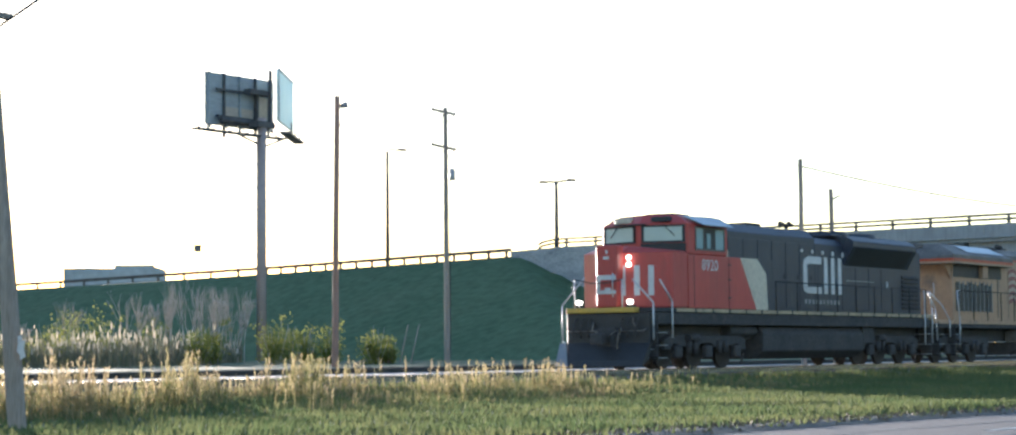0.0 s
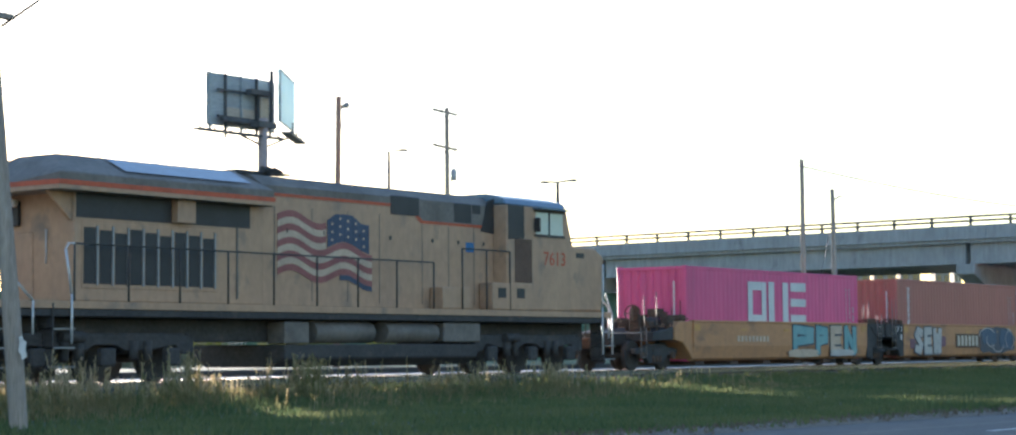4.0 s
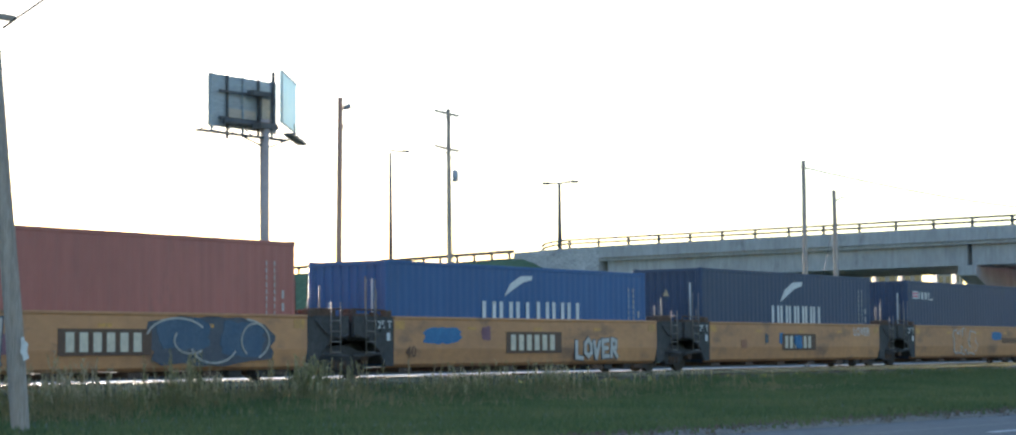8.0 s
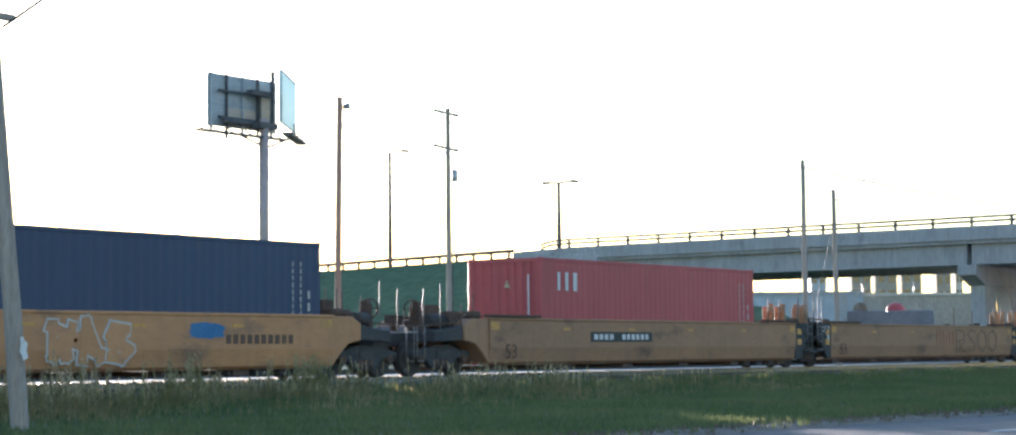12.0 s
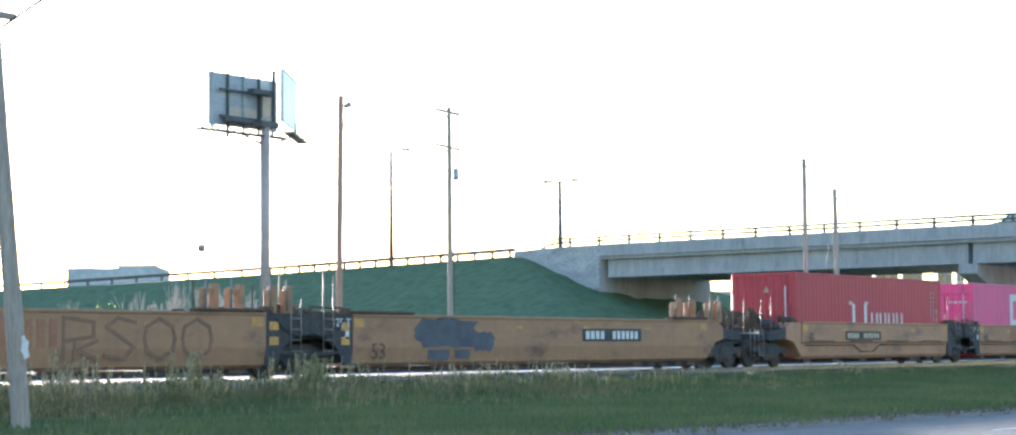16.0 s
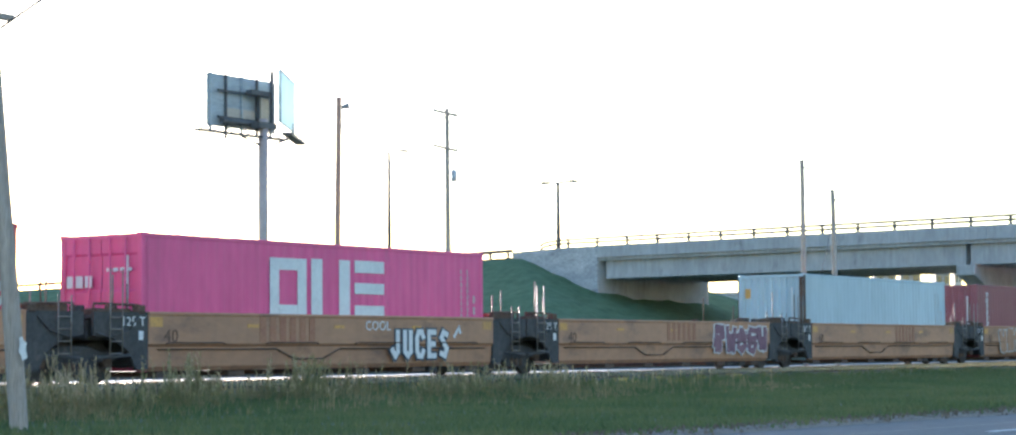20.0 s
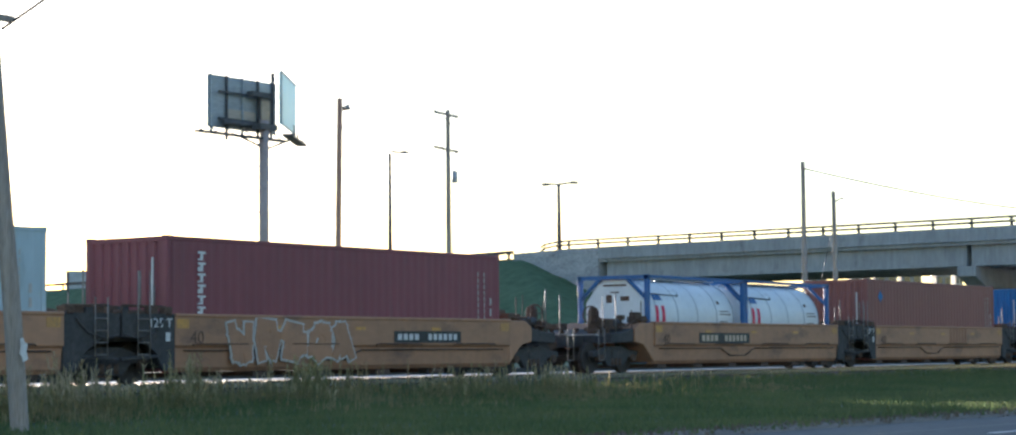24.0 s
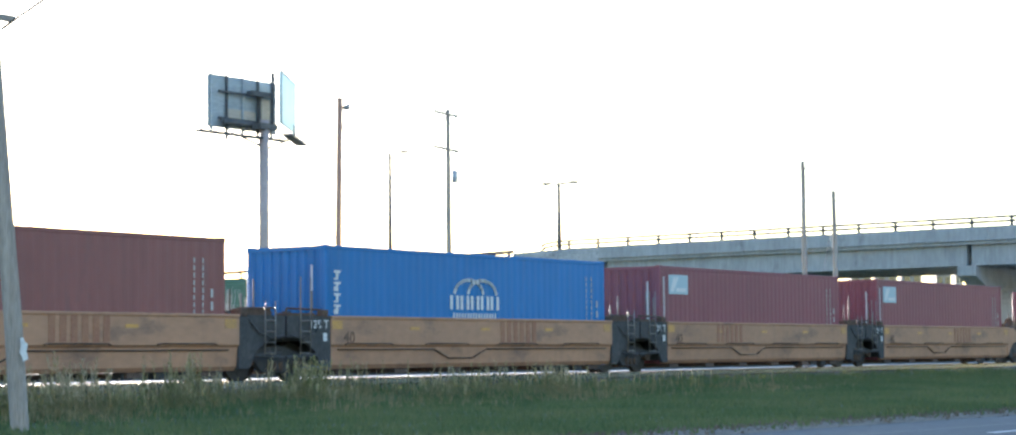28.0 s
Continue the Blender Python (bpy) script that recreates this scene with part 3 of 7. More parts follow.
# ---- poles and lamps ----
def lean_pole(name, label, base, top, r0, r1, mat="timber"):
    p = thing(name, label, "utility pole", Matrix.Translation(base))
    d = Vector(top) - Vector(base)
    pts = [d * (i / 6) + Vector((0.02 * math.sin(i * 2.1), 0.02 * math.cos(i * 1.7), 0)) * (1 if 0 < i < 6 else 0) for i in range(7)]
    s = Shape()
    s.sheet([[p + Vector((math.cos(a), math.sin(a), 0)) * (r0 + (r1 - r0) * i / 6) for a in [2 * math.pi * k / 14 for k in range(15)]] for i, p in enumerate(pts)], True)
    s.add([pts[-1] + Vector((math.cos(a), math.sin(a), 0)) * r1 for a in [2 * math.pi * k / 14 for k in range(14)]], [tuple(range(14))])
    part("shaft", s, mat, p)
    return p


near_pole = lean_pole("utility_pole", "leaning grey weathered timber pole with a torn notice", (18.35, -10.00, -0.55), (17.89, -9.32, 9.6), 0.128, 0.10)
part("notice", Shape().prism([(-0.04, 1.97), (0.0, 1.99), (0.02, 1.93), (0.06, 1.90), (0.045, 1.80), (0.07, 1.70), (0.0, 1.66), (-0.01, 1.73), (-0.05, 1.78), (-0.03, 1.88)], "y", -0.19, -0.165), "label", near_pole, "torn white paper notice", m=Matrix.Translation((0.035, 0.02, -0.60)) @ pose(0, 0, 0, 0, 0, -38))
part("wire", Shape().tube([(-0.18, 0.25, 5.6), (0.16, -0.2, 6.0), (1.0, -1.3, 7.0), (4, -5.2, 10.5)], 0.018), "wire", near_pole, "slack service wire")
part("crossarm", Shape().box(-0.5, 0.02, 0.2, 0.3, 5.72, 5.80), "timber", near_pole)

yard_pole = lean_pole("yard_light_pole", "tall red-brown timber pole with a small yard lamp", (71.61, 28.52, -0.3), (71.71, 28.42, 12.6), 0.16, 0.125, "timber_red")
part("lamp_arm", Shape().tube([(0.1, -0.1, 12.1), (0.2, -0.18, 12.35), (0.3, -0.26, 12.42)], 0.035), "galv", yard_pole)
part("lamp_head", Shape().rod((0.22, -0.2, 12.42), (0.46, -0.4, 12.52), 0.10, 0.15, n=10), "galv", yard_pole, "grey cobra lamp head")
part("brace", Shape().tube([(0.16, -0.12, 11.3), (0.3, -0.26, 11.9)], 0.03), "timber_red", yard_pole)

line_pole = lean_pole("power_pole", "pale timber power pole with two crossarms and a transformer", (94.72, 39.03, -0.2), (94.67, 39.03, 15.1), 0.185, 0.13)
for z in (14.95, 12.85):
    arm = part("crossarm", Shape().prism([(-1.05, -0.05), (0.5, -0.05), (0.5, 0.09), (-1.05, 0.09)], "y", -0.07, 0.07), "timber", line_pole, m=pose(0, -0.15, z, 0, 11, -37))
    for x in (-0.95, -0.5, 0.2, 0.42):
        part("insulator", Shape().rod((x, 0, 0.06), (x, 0, 0.2), 0.045, 0.03, n=6), "insulator", arm)
    part("brace", Shape().tube([(-0.5, 0, 0.0), (0, 0, -0.5)], 0.025).tube([(0.45, 0, 0.0), (0, 0, -0.5)], 0.025), "dark_steel", line_pole, m=pose(0, -0.15, z, 0, 0, -37))
part("transformer", Shape().rod((0.3, -0.22, 10.95), (0.3, -0.22, 11.6), 0.19, n=12).rod((0.3, -0.22, 11.6), (0.3, -0.22, 11.68), 0.19, 0.08, n=12), "insulator", line_pole, "grey transformer can")
part("fuse_cutout", Shape().rod((0.2, -0.2, 11.8), (0.25, -0.2, 12.1), 0.04), "insulator", line_pole)
part("fuse_cutout", Shape().rod((0.45, -0.35, 10.4), (0.55, -0.4, 10.6), 0.03), "insulator", line_pole)
part("cable", Shape().tube([(0.14, -0.14, 0.5), (0.16, -0.14, 11.0)], 0.03), "wire", line_pole)

road_pole = lean_pole("line_pole", "tall slim timber pole with a slack wire", (86.45, 11.72, -0.36), (86.40, 11.72, 9.7), 0.14, 0.11)
wire = [Vector((-0.2, 0.05, 9.75)).lerp(Vector((54, 4.1, 10.6)), i / 14) - Vector((0, 0, 1.6 * (i / 14) * (1 - i / 14))) for i in range(15)]
part("wire", Shape().tube(wire, 0.038, n=4), "wire", road_pole, "slack cable")
short_pole = lean_pole("line_pole", "shorter timber pole with a small bracket arm", (97.61, 15.31, -0.36), (97.46, 15.37, 9.15), 0.15, 0.12)
part("bracket", Shape().tube([(-0.15, 0, 8.9), (0.15, -0.25, 9.15), (0.25, -0.35, 9.1)], 0.05), "galv", short_pole)
part("guy_wire", Shape().tube([(-0.15, 0.05, 8.0), (-3.2, 0.5, 0.1)], 0.015, n=4), "wire", short_pole)


def street_lamp(label, base, height, arms, r=0.14):
    s = thing("street_lamp", label, "street lamp", Matrix.Translation(base))
    part("pole", Shape().rod((0, 0, 0), (0, 0, height), r, r * 0.6, n=8), "dark_steel", s)
    for dx, dy, up in arms:
        a = part("arm", Shape().tube([(0, 0, height - up), (dx * 0.5, dy * 0.5, height - up * 0.2), (dx, dy, height)], 0.11), "dark_steel", s)
        part("lamp_head", Shape().prism([(-0.42, -0.08), (0.42, -0.08), (0.34, 0.16), (-0.34, 0.2)], "y", -0.2, 0.2), "dark_steel", a, m=pose(dx, dy, height - 0.06, 0, 0, -52))
    return s


street_lamp("slender grey street lamp with two arms on the bridge approach", (163.48, 76.16, deck_z(71) - 0.05), 8.0, ((0.0, -1.8, 0.1), (0.0, 1.6, 0.1)), 0.26)
street_lamp("tall thin street lamp with one long arm", (168.37, 101.13, deck_z(95) - 0.05), 13.4, ((0.0, -2.1, -0.25),), 0.25)
road_sign = thing("road_sign", "small square road sign seen from behind on a thin post", "road sign", Matrix.Translation((168.18, 128.80, deck_z(122) - 0.1)))
part("post", Shape().box(-0.04, 0.04, -0.04, 0.04, 0, 4.6), "galv", road_sign)
part("panel", Shape().box(-0.02, 0.01, -0.42, 0.42, 3.85, 4.7), "sign_grey", road_sign, m=pose(-0.04, 0, 0, 0, 0, 45))


# ---- billboard on a single steel pole ----
def billboard():
    b = thing("billboard", "tall single-pole billboard with two angled panels seen from behind", "billboard", Matrix.Translation((123.93, 79.60, -0.04)))
    part("pole", Shape().rod((0, 0, -0.3), (0, 0, 20.2), 0.385, 0.37, n=20), "bb_pole", b, "thick brown steel pole")
    part("conduit", Shape().tube([(-0.4, 0.18, 0.0), (-0.4, 0.18, 18.8)], 0.05), "galv", b)
    for i in range(9):
        part("rung", Shape().rod((-0.36, 0.1, 3.0 + i * 1.9), (-0.75, 0.35, 3.0 + i * 1.9), 0.03, n=6), "galv", b)

    def panel(a, c, z0, z1, face, back, name):
        a, c = Vector(a), Vector(c)
        d = (c - a)
        yaw = math.degrees(math.atan2(d.y, d.x))
        w = d.length
        p = part(name, Shape().box(0, w, -0.10, 0.10, z0, z1), face, b, m=pose(a.x, a.y, 0, 0, 0, yaw), bevel=0.02)
        return p, w

    p1, w1 = panel((-5.22, 1.51, 0), (3.01, 1.46, 0), 19.35, 23.70, "bb_back", "", "rear_panel")
    tagged(p1, "grey ribbed panel back")
    for x in (0.15, 2.0, 3.9, 5.8, 7.5):
        part("stringer", Shape().box(x - 0.07, x + 0.07, -0.32, -0.10, 19.0 if x != 2.0 else 18.4, 23.72), "dark_steel" if x in (2.0, 5.8) else "bb_back", p1)
    for z in (20.1, 22.3):
        part("waler", Shape().box(0.9, 7.4, -0.5, -0.30, z - 0.08, z + 0.10), "dark_steel", p1)
    for z in (21.0, 21.5, 22.0):
        part("rib", Shape().box(2.2, 5.6, -0.14, -0.10, z, z + 0.04), "bb_back", p1)
    p2, w2 = panel((1.57, -0.36, 0), (9.11, 4.53, 0), 20.1, 24.5, "bb_face", "", "front_panel")
    tagged(p2, "pale blank advert face")
    part("frame_bar", Shape().box(-0.08, w2, -0.16, -0.101, 24.4, 24.55).box(-0.08, 0.05, -0.16, -0.101, 20.0, 24.5).box(-0.08, w2, -0.16, -0.101, 20.0, 20.12), "galv", p2)
    part("head_frame", Shape().box(-0.9, 1.2, -0.4, 0.6, 19.4, 19.9).box(0.98, 1.16, -0.1, 0.15, 19.5, 24.3).box(0.1, 0.3, 0.6, 0.8, 19.5, 22.6).box(-1.2, 1.2, 0.2, 0.9, 22.2, 22.6), "dark_steel", b, "dark steel head frame")
    part("torsion_beam", Shape().rod((-4.0, 0.9, 19.8), (2.5, 0.9, 19.8), 0.22, n=10), "dark_steel", b)
    cat = part("catwalk", Shape().box(-7.86, 2.82, -0.2, 0.5, 18.60, 18.76), "dark_steel", b, "catwalk under the panel", m=pose(0, 0, 0, 0, 0, 0))
    for x in (-7.1, -5.4, -3.4, -1.3, 0.9, 2.4):
        part("hanger", Shape().tube([(x, 0.1, 18.7), (x, 1.2, 19.4)], 0.05), "dark_steel", cat)
    # tan boards whose paleness paints the bright reflection on the back
    part("backing_board", Shape().box(2.2, 5.6, -0.135, -0.101, 19.75, 21.0), "ply", p1, "tan backing board, pale with reflected light in its colour")
    part("backing_board", Shape().box(5.9, 7.4, -0.135, -0.101, 20.3, 22.2), "ply", p1)
    part("front_catwalk", Shape().prism([(1.55, -0.62), (2.12, -1.25), (9.30, 3.33), (8.84, 4.06)], "z", 19.0, 19.2), "dark_steel", b)
    part("knee_brace", Shape().tube([(0.3, -0.3, 17.9), (2.4, -0.6, 18.7)], 0.09).tube([(-0.2, 0.2, 18.0), (-2.6, 0.3, 18.65)], 0.09), "dark_steel", b)
    for x, y in ((8.52, 3.12), (5.73, 1.25), (3.41, -0.31)):
        part("guard_post", Shape().box(x - 0.04, x + 0.04, y - 0.04, y + 0.04, 19.15, 20.1), "dark_steel", b)


billboard()


# ---- the train: helpers ----
Shape.rise = 0.929


def on_train(ob, s):
    train.append((ob, s))
    ob.location = (s - along(0), 0, 0)
    return ob


def emblem(parent, name, polys, material, plane, label=""):
    """Flat painted shapes on a side that faces the road: polys are boxes (x0, x1, z0, z1) or lists of (x, z)."""
    s = Shape()
    for p in polys:
        if isinstance(p[0], (int, float)):
            p = [(p[0], p[2]), (p[1], p[2]), (p[1], p[3]), (p[0], p[3])]
        s.prism(p, "y", plane - 0.006, plane + 0.004)
    return part(name, s, material, parent, label)


def band(pts, w):
    """A brush stroke along pts as a chain of short slanted boxes."""
    out = []
    for a, b in zip(pts, pts[1:]):
        d = Vector((b[0] - a[0], b[1] - a[1])).normalized()
        n = Vector((-d.y, d.x)) * w / 2
        d = d * w * 0.4
        out.append([(a[0] - d.x + n.x, a[1] - d.y + n.y), (a[0] - d.x - n.x, a[1] - d.y - n.y), (b[0] + d.x - n.x, b[1] + d.y - n.y), (b[0] + d.x + n.x, b[1] + d.y + n.y)])
    return out


def bars(x0, x1, z0, z1, n, gap=0.25):
    """A line of unreadable writing: n upright bars."""
    w = (x1 - x0) / n
    return [(x0 + i * w, x0 + (i + 1 - gap) * w, z0, z1) for i in range(n)]


def wheelset(parent, x, r, gauge=0.755):
    """Two wheels on an axle, drawn about its middle; it turns about its own axle."""
    s, r = Shape(), r * Shape.rise
    for sg in (-1, 1):
        y = sg * gauge
        s.rod((0, y - 0.065, 0), (0, y + 0.065, 0), r, n=22)
        s.rod((0, y - sg * 0.075, 0), (0, y - sg * 0.045, 0), r + 0.028, n=22)
        s.rod((0, y + sg * 0.05, 0), (0, y + sg * 0.10, 0), r * 0.30, n=10)
        for k in range(4):
            a = k * math.pi / 2
            s.rod((math.cos(a) * r * 0.55, y + sg * 0.06, math.sin(a) * r * 0.55), (math.cos(a) * r * 0.55, y + sg * 0.075, math.sin(a) * r * 0.55), r * 0.13, n=8)
    s.rod((0, -gauge, 0), (0, gauge, 0), 0.085, n=10)
    s.v = [(a, b, z / Shape.rise) for a, b, z in s.v]
    w = part("wheelset", s, "wheel", parent, m=Matrix.Translation((x, 0, r / Shape.rise)))
    axles.append((w, x, r))
    return w


def freight_truck(parent, x):
    """A two-axle truck: side frames, bolster, springs and wheelsets."""
    t = part("truck", Shape().box(x - 0.25, x + 0.25, -1.15, 1.15, 0.42, 0.70), "black", parent, "sooty two-axle truck", bevel=0.03)
    for sg in (-1, 1):
        y = sg * 1.02
        f = Shape().prism([(x - 1.2, 0.50), (x - 1.2, 0.66), (x - 0.75, 0.70), (x - 0.35, 0.82), (x + 0.35, 0.82), (x + 0.75, 0.70), (x + 1.2, 0.66), (x + 1.2, 0.50), (x + 0.65, 0.46), (x + 0.4, 0.2), (x - 0.4, 0.2), (x - 0.65, 0.46)], "y", y - 0.09, y + 0.09)
        part("side_frame", f, "black", t, bevel=0.02)
        for dx in (-0.2, 0.0, 0.2):
            part("spring", Shape().rod((x + dx, y + sg * 0.06, 0.24), (x + dx, y + sg * 0.06, 0.46), 0.075, n=8), "rust", t)
        for dx in (-0.89, 0.89):
            part("bearing_cap", Shape().rod((x + dx, y, 0.46), (x + dx, y + sg * 0.17, 0.46), 0.11, n=10), "rust", t)
    for dx in (-0.89, 0.89):
        wheelset(parent, x + dx, 0.46)


# ---- well cars ----
WELL_SIDE = ((-1.47, 1.55), (-1.47, 0.86), (-1.41, 0.80), (-1.38, 0.36), (-1.30, 0.26), (-1.16, 0.26), (-1.16, 0.32), (-1.27, 0.40), (-1.31, 1.46), (-1.31, 1.55))
WELL_SIDE_PLAIN = ((-1.47, 1.55), (-1.47, 0.74), (-1.40, 0.34), (-1.28, 0.26), (-1.16, 0.26), (-1.16, 0.32), (-1.29, 0.42), (-1.34, 0.74), (-1.31, 1.46), (-1.31, 1.55))


def well_car(s, L, paint, front, rear, label, plain=False, stencil="40", seed=0):
    """One unit of an articulated well car. front and rear: 'joint' (articulated, with or without the shared truck) or 'end' (platform, coupler, truck)."""
    rnd = random.Random(seed)
    c = thing("well_car", label, "freight car", group="well cars of the train")
    prof = WELL_SIDE_PLAIN if plain else WELL_SIDE
    for sg in (1, -1):
        sp = part("side_panel", Shape().prism([(sg * y, z) for y, z in prof], "x", 0, L), paint, c, bevel=0.0)
        part("top_chord", Shape().box(0, L, *sorted((sg * -1.50, sg * -1.27)), 1.50, 1.575), paint, sp, bevel=0.015)
        if sg == 1:
            n = 4 if L < 14 else 5
            for i in range(n + 1):  # reflectors
                x = 0.05 + i * (L - 0.5) / n
                part("reflector", Shape().box(x, x + 0.36, -1.477, -1.469, 1.24, 1.46 if i in (0, n) else 1.32), "reflector", sp)
            if not plain:
                for i in range(4):  # dark hand grips on the ledge
                    x = 0.5 + i * (L - 3.0) / 3
                    part("ledge_bar", Shape().tube([(x, -1.47, 0.86), (x + 0.1, -1.50, 0.89), (x + 1.7, -1.50, 0.89), (x + 1.8, -1.47, 0.86)], 0.018, n=5), "rust", sp)
                part("brake_pipe", Shape().tube([(0.3, -1.43, 0.74), (4.0, -1.43, 0.74), (4.6, -1.43, 0.5), (5.6, -1.43, 0.5), (6.2, -1.43, 0.74), (L - 0.3, -1.43, 0.74)], 0.022, n=5), "rust", sp)
    for i in range(6):
        x = 0.4 + i * (L - 1.4) / 5
        part("floor_beam", Shape().box(x, x + 0.5, -1.3, 1.3, 0.13, 0.24), "rust", c)
    for k in range(4):
        x = L - 0.4 - k * 0.85 + rnd.uniform(-0.1, 0.1)
        part("brake_gear", Shape().box(x - 0.22, x + 0.18, -1.2, -0.9, 0.10, 0.30), "black", c, bevel=0.03)
    if stencil:
        lettering("capacity_mark", stencil, 0.42 if stencil == "40" else 0.58, "stencil", c, Matrix.Translation((0.66 if stencil == "40" else 0.95, -1.478, 0.90 if not plain else (0.52 if stencil == "40" else 0.44))) @ TO_US)

    def joint(x0, d, truck):
        """Black articulated end: d is +1 at the rear, -1 at the front."""
        e = part("end_bulkhead", Shape().box(*sorted((x0, x0 + d * 0.16)), -1.3, 1.3, 0.35, 1.6), "black", c, "black end structure", bevel=0.02)
        pts = [(x0, 1.56), (x0 + d * 1.5, 1.56), (x0 + d * 1.5, 1.05), (x0 + d * 0.95, 0.98), (x0 + d * 0.55, 0.70), (x0 + d * 0.32, 0.30), (x0, 0.30)]
        for sg in (-1, 1):
            part("end_plate", Shape().prism(pts, "y", *sorted((sg * 1.46, sg * 1.38))), "black", e)
        part("end_deck", Shape().box(*sorted((x0, x0 + d * 1.5)), -1.4, 1.4, 1.42, 1.50), "black", e)
        part("centre_casting", Shape().box(*sorted((x0, x0 + d * 1.6)), -0.35, 0.35, 0.55, 1.0), "black", e)
        part("cross_bearer", Shape().box(*sorted((x0 + d * 0.2, x0 + d * 1.45)), -1.2, 1.2, 0.95, 1.42), "black", e, bevel=0.04)
        part("brake_beam", Shape().tube([(x0 + d * 0.5, -1.42, 0.62), (x0 + d * 1.5, -1.42, 0.55)], 0.05), "black", e)
        part("deck_casting", Shape().box(*sorted((x0 + d * 0.25, x0 + d * 1.3)), -1.25, -0.95, 1.5, 1.64 + 0.08 * (d > 0)), "rust", e, bevel=0.03)
        for y in (-1.46, 1.26):
            part("lock_fork", Shape().box(*sorted((x0 + d * 0.06, x0 + d * 0.28)), y, y + 0.2, 1.5, 1.72), "rust", e, bevel=0.02)
        for k in range(5):
            gx, gy, gs = rnd.uniform(0.25, 1.4), rnd.uniform(-1.3, 0.6), rnd.uniform(0.06, 0.16)
            part("deck_fitting", Shape().box(x0 + d * gx - gs, x0 + d * gx + gs, gy - gs * 0.6, gy + gs * 0.6, 1.49, 1.54 + gs * 1.5), ("rust", "black")[k % 2], e, bevel=0.015)
        part("deck_bar", Shape().tube([(x0 + d * 0.1, -1.3, 1.5), (x0 + d * 0.12, -1.3, 1.72), (x0 + d * 1.35, -1.3, 1.74), (x0 + d * 1.4, -1.3, 1.5)], 0.028, n=5), "rust", e)
        lad = Shape()
        lx = x0 + d * 0.95
        for dx in (-0.17, 0.17):
            lad.rod((lx + dx, -1.52, 0.62), (lx + dx, -1.52, 1.9 if d > 0 else 2.5), 0.016, n=5)
        for z in (0.66, 0.92, 1.18, 1.44):
            lad.rod((lx - 0.17, -1.52, z), (lx + 0.17, -1.52, z), 0.016, n=5)
        part("ladder", lad, "grab", e)
        for gx, gy, gz in ((0.35, -1.2, 2.25), (0.75, -1.2, 2.6), (0.5, 1.2, 2.5)):
            part("guide_post", Shape().rod((x0 + d * gx, gy, 1.5), (x0 + d * gx, gy, gz + rnd.uniform(-0.3, 0.1)), 0.02, n=6), "grab" if gy < 0 else "rust", e)
        part("hose", Shape().tube([(x0 + d * 0.3, -1.48, 1.45), (x0 + d * 0.6, -1.5, 1.15), (x0 + d * 1.1, -1.5, 1.0), (x0 + d * 1.45, -1.48, 1.1)], 0.02, n=5), "black", e)
        if d < 0:
            lettering("load_mark", "125 T", 0.29, "label", e, Matrix.Translation((x0 - 0.42, -1.465, 1.26)) @ TO_US)
            part("notice_plate", Shape().box(x0 - 0.27, x0 - 0.14, -1.468, -1.462, 0.95, 1.15), "label", e)
        if plain and L > 14:
            for z in (0.80, 1.16):
                part("reflector", Shape().box(*sorted((x0 + d * 0.12, x0 + d * 0.42)), -1.468, -1.461, z, z + 0.2), "reflector", e)
        if truck:
            freight_truck(c, x0 + d * 1.55)

    def end(x0, d):
        """End platform with deck, handbrake stand, rails, coupler and a truck of its own."""
        e = part("end_platform", Shape().prism([(x0 + d * 1.05, 1.36), (x0 + d * 1.6, 1.25), (x0 + d * 2.25, 1.2), (x0 + d * 2.25, 0.90), (x0 + d * 1.05, 0.95)], "y", -1.38, 1.38), "black", c, "sooty rusted end platform", bevel=0.02)
        part("end_slope", Shape().prism([(x0, 1.54), (x0 + d * 0.75, 1.54), (x0 + d * 1.05, 1.36), (x0 + d * 1.05, 0.94), (x0 + d * 0.6, 0.86), (x0 + d * 0.3, 0.62), (x0, 0.3)], "y", -1.43, 1.43), paint, e, bevel=0.02)
        part("end_sill", Shape().box(*sorted((x0 + d * 2.2, x0 + d * 3.15)), -0.45, 0.45, 0.78, 1.18), "black", e, bevel=0.02)
        part("foot_board", Shape().box(*sorted((x0 + d * 2.95, x0 + d * 3.12)), -1.38, 1.38, 1.14, 1.18), "galv", e)
        part("coupler", Shape().box(*sorted((x0 + d * 3.1, x0 + d * 3.75)), -0.12, 0.12, 0.72, 0.98).box(*sorted((x0 + d * 3.6, x0 + d * 3.85)), -0.2, 0.2, 0.68, 1.02), "rust", e, bevel=0.03)
        hb = part("handbrake", Shape().prism([(-0.88, 1.2), (-0.52, 1.2), (-0.55, 1.9), (-0.62, 2.0), (-0.78, 2.0), (-0.85, 1.9)], "x", *sorted((x0 + d * 2.05, x0 + d * 2.2))), "rust", e, bevel=0.02)
        ring = [(x0 + d * 2.27, -0.7 + 0.26 * math.cos(a), 1.78 + 0.26 * math.sin(a)) for a in [2 * math.pi * k / 12 for k in range(13)]]
        part("brake_wheel", Shape().tube(ring, 0.022, n=5).tube([ring[0], ring[6]], 0.018, n=5).tube([ring[3], ring[9]], 0.018, n=5), "rust", hb)
        part("air_tank", Shape().rod((x0 + d * 1.15, -0.85, 1.50), (x0 + d * 1.95, -0.85, 1.50), 0.17, n=12), "black", e)
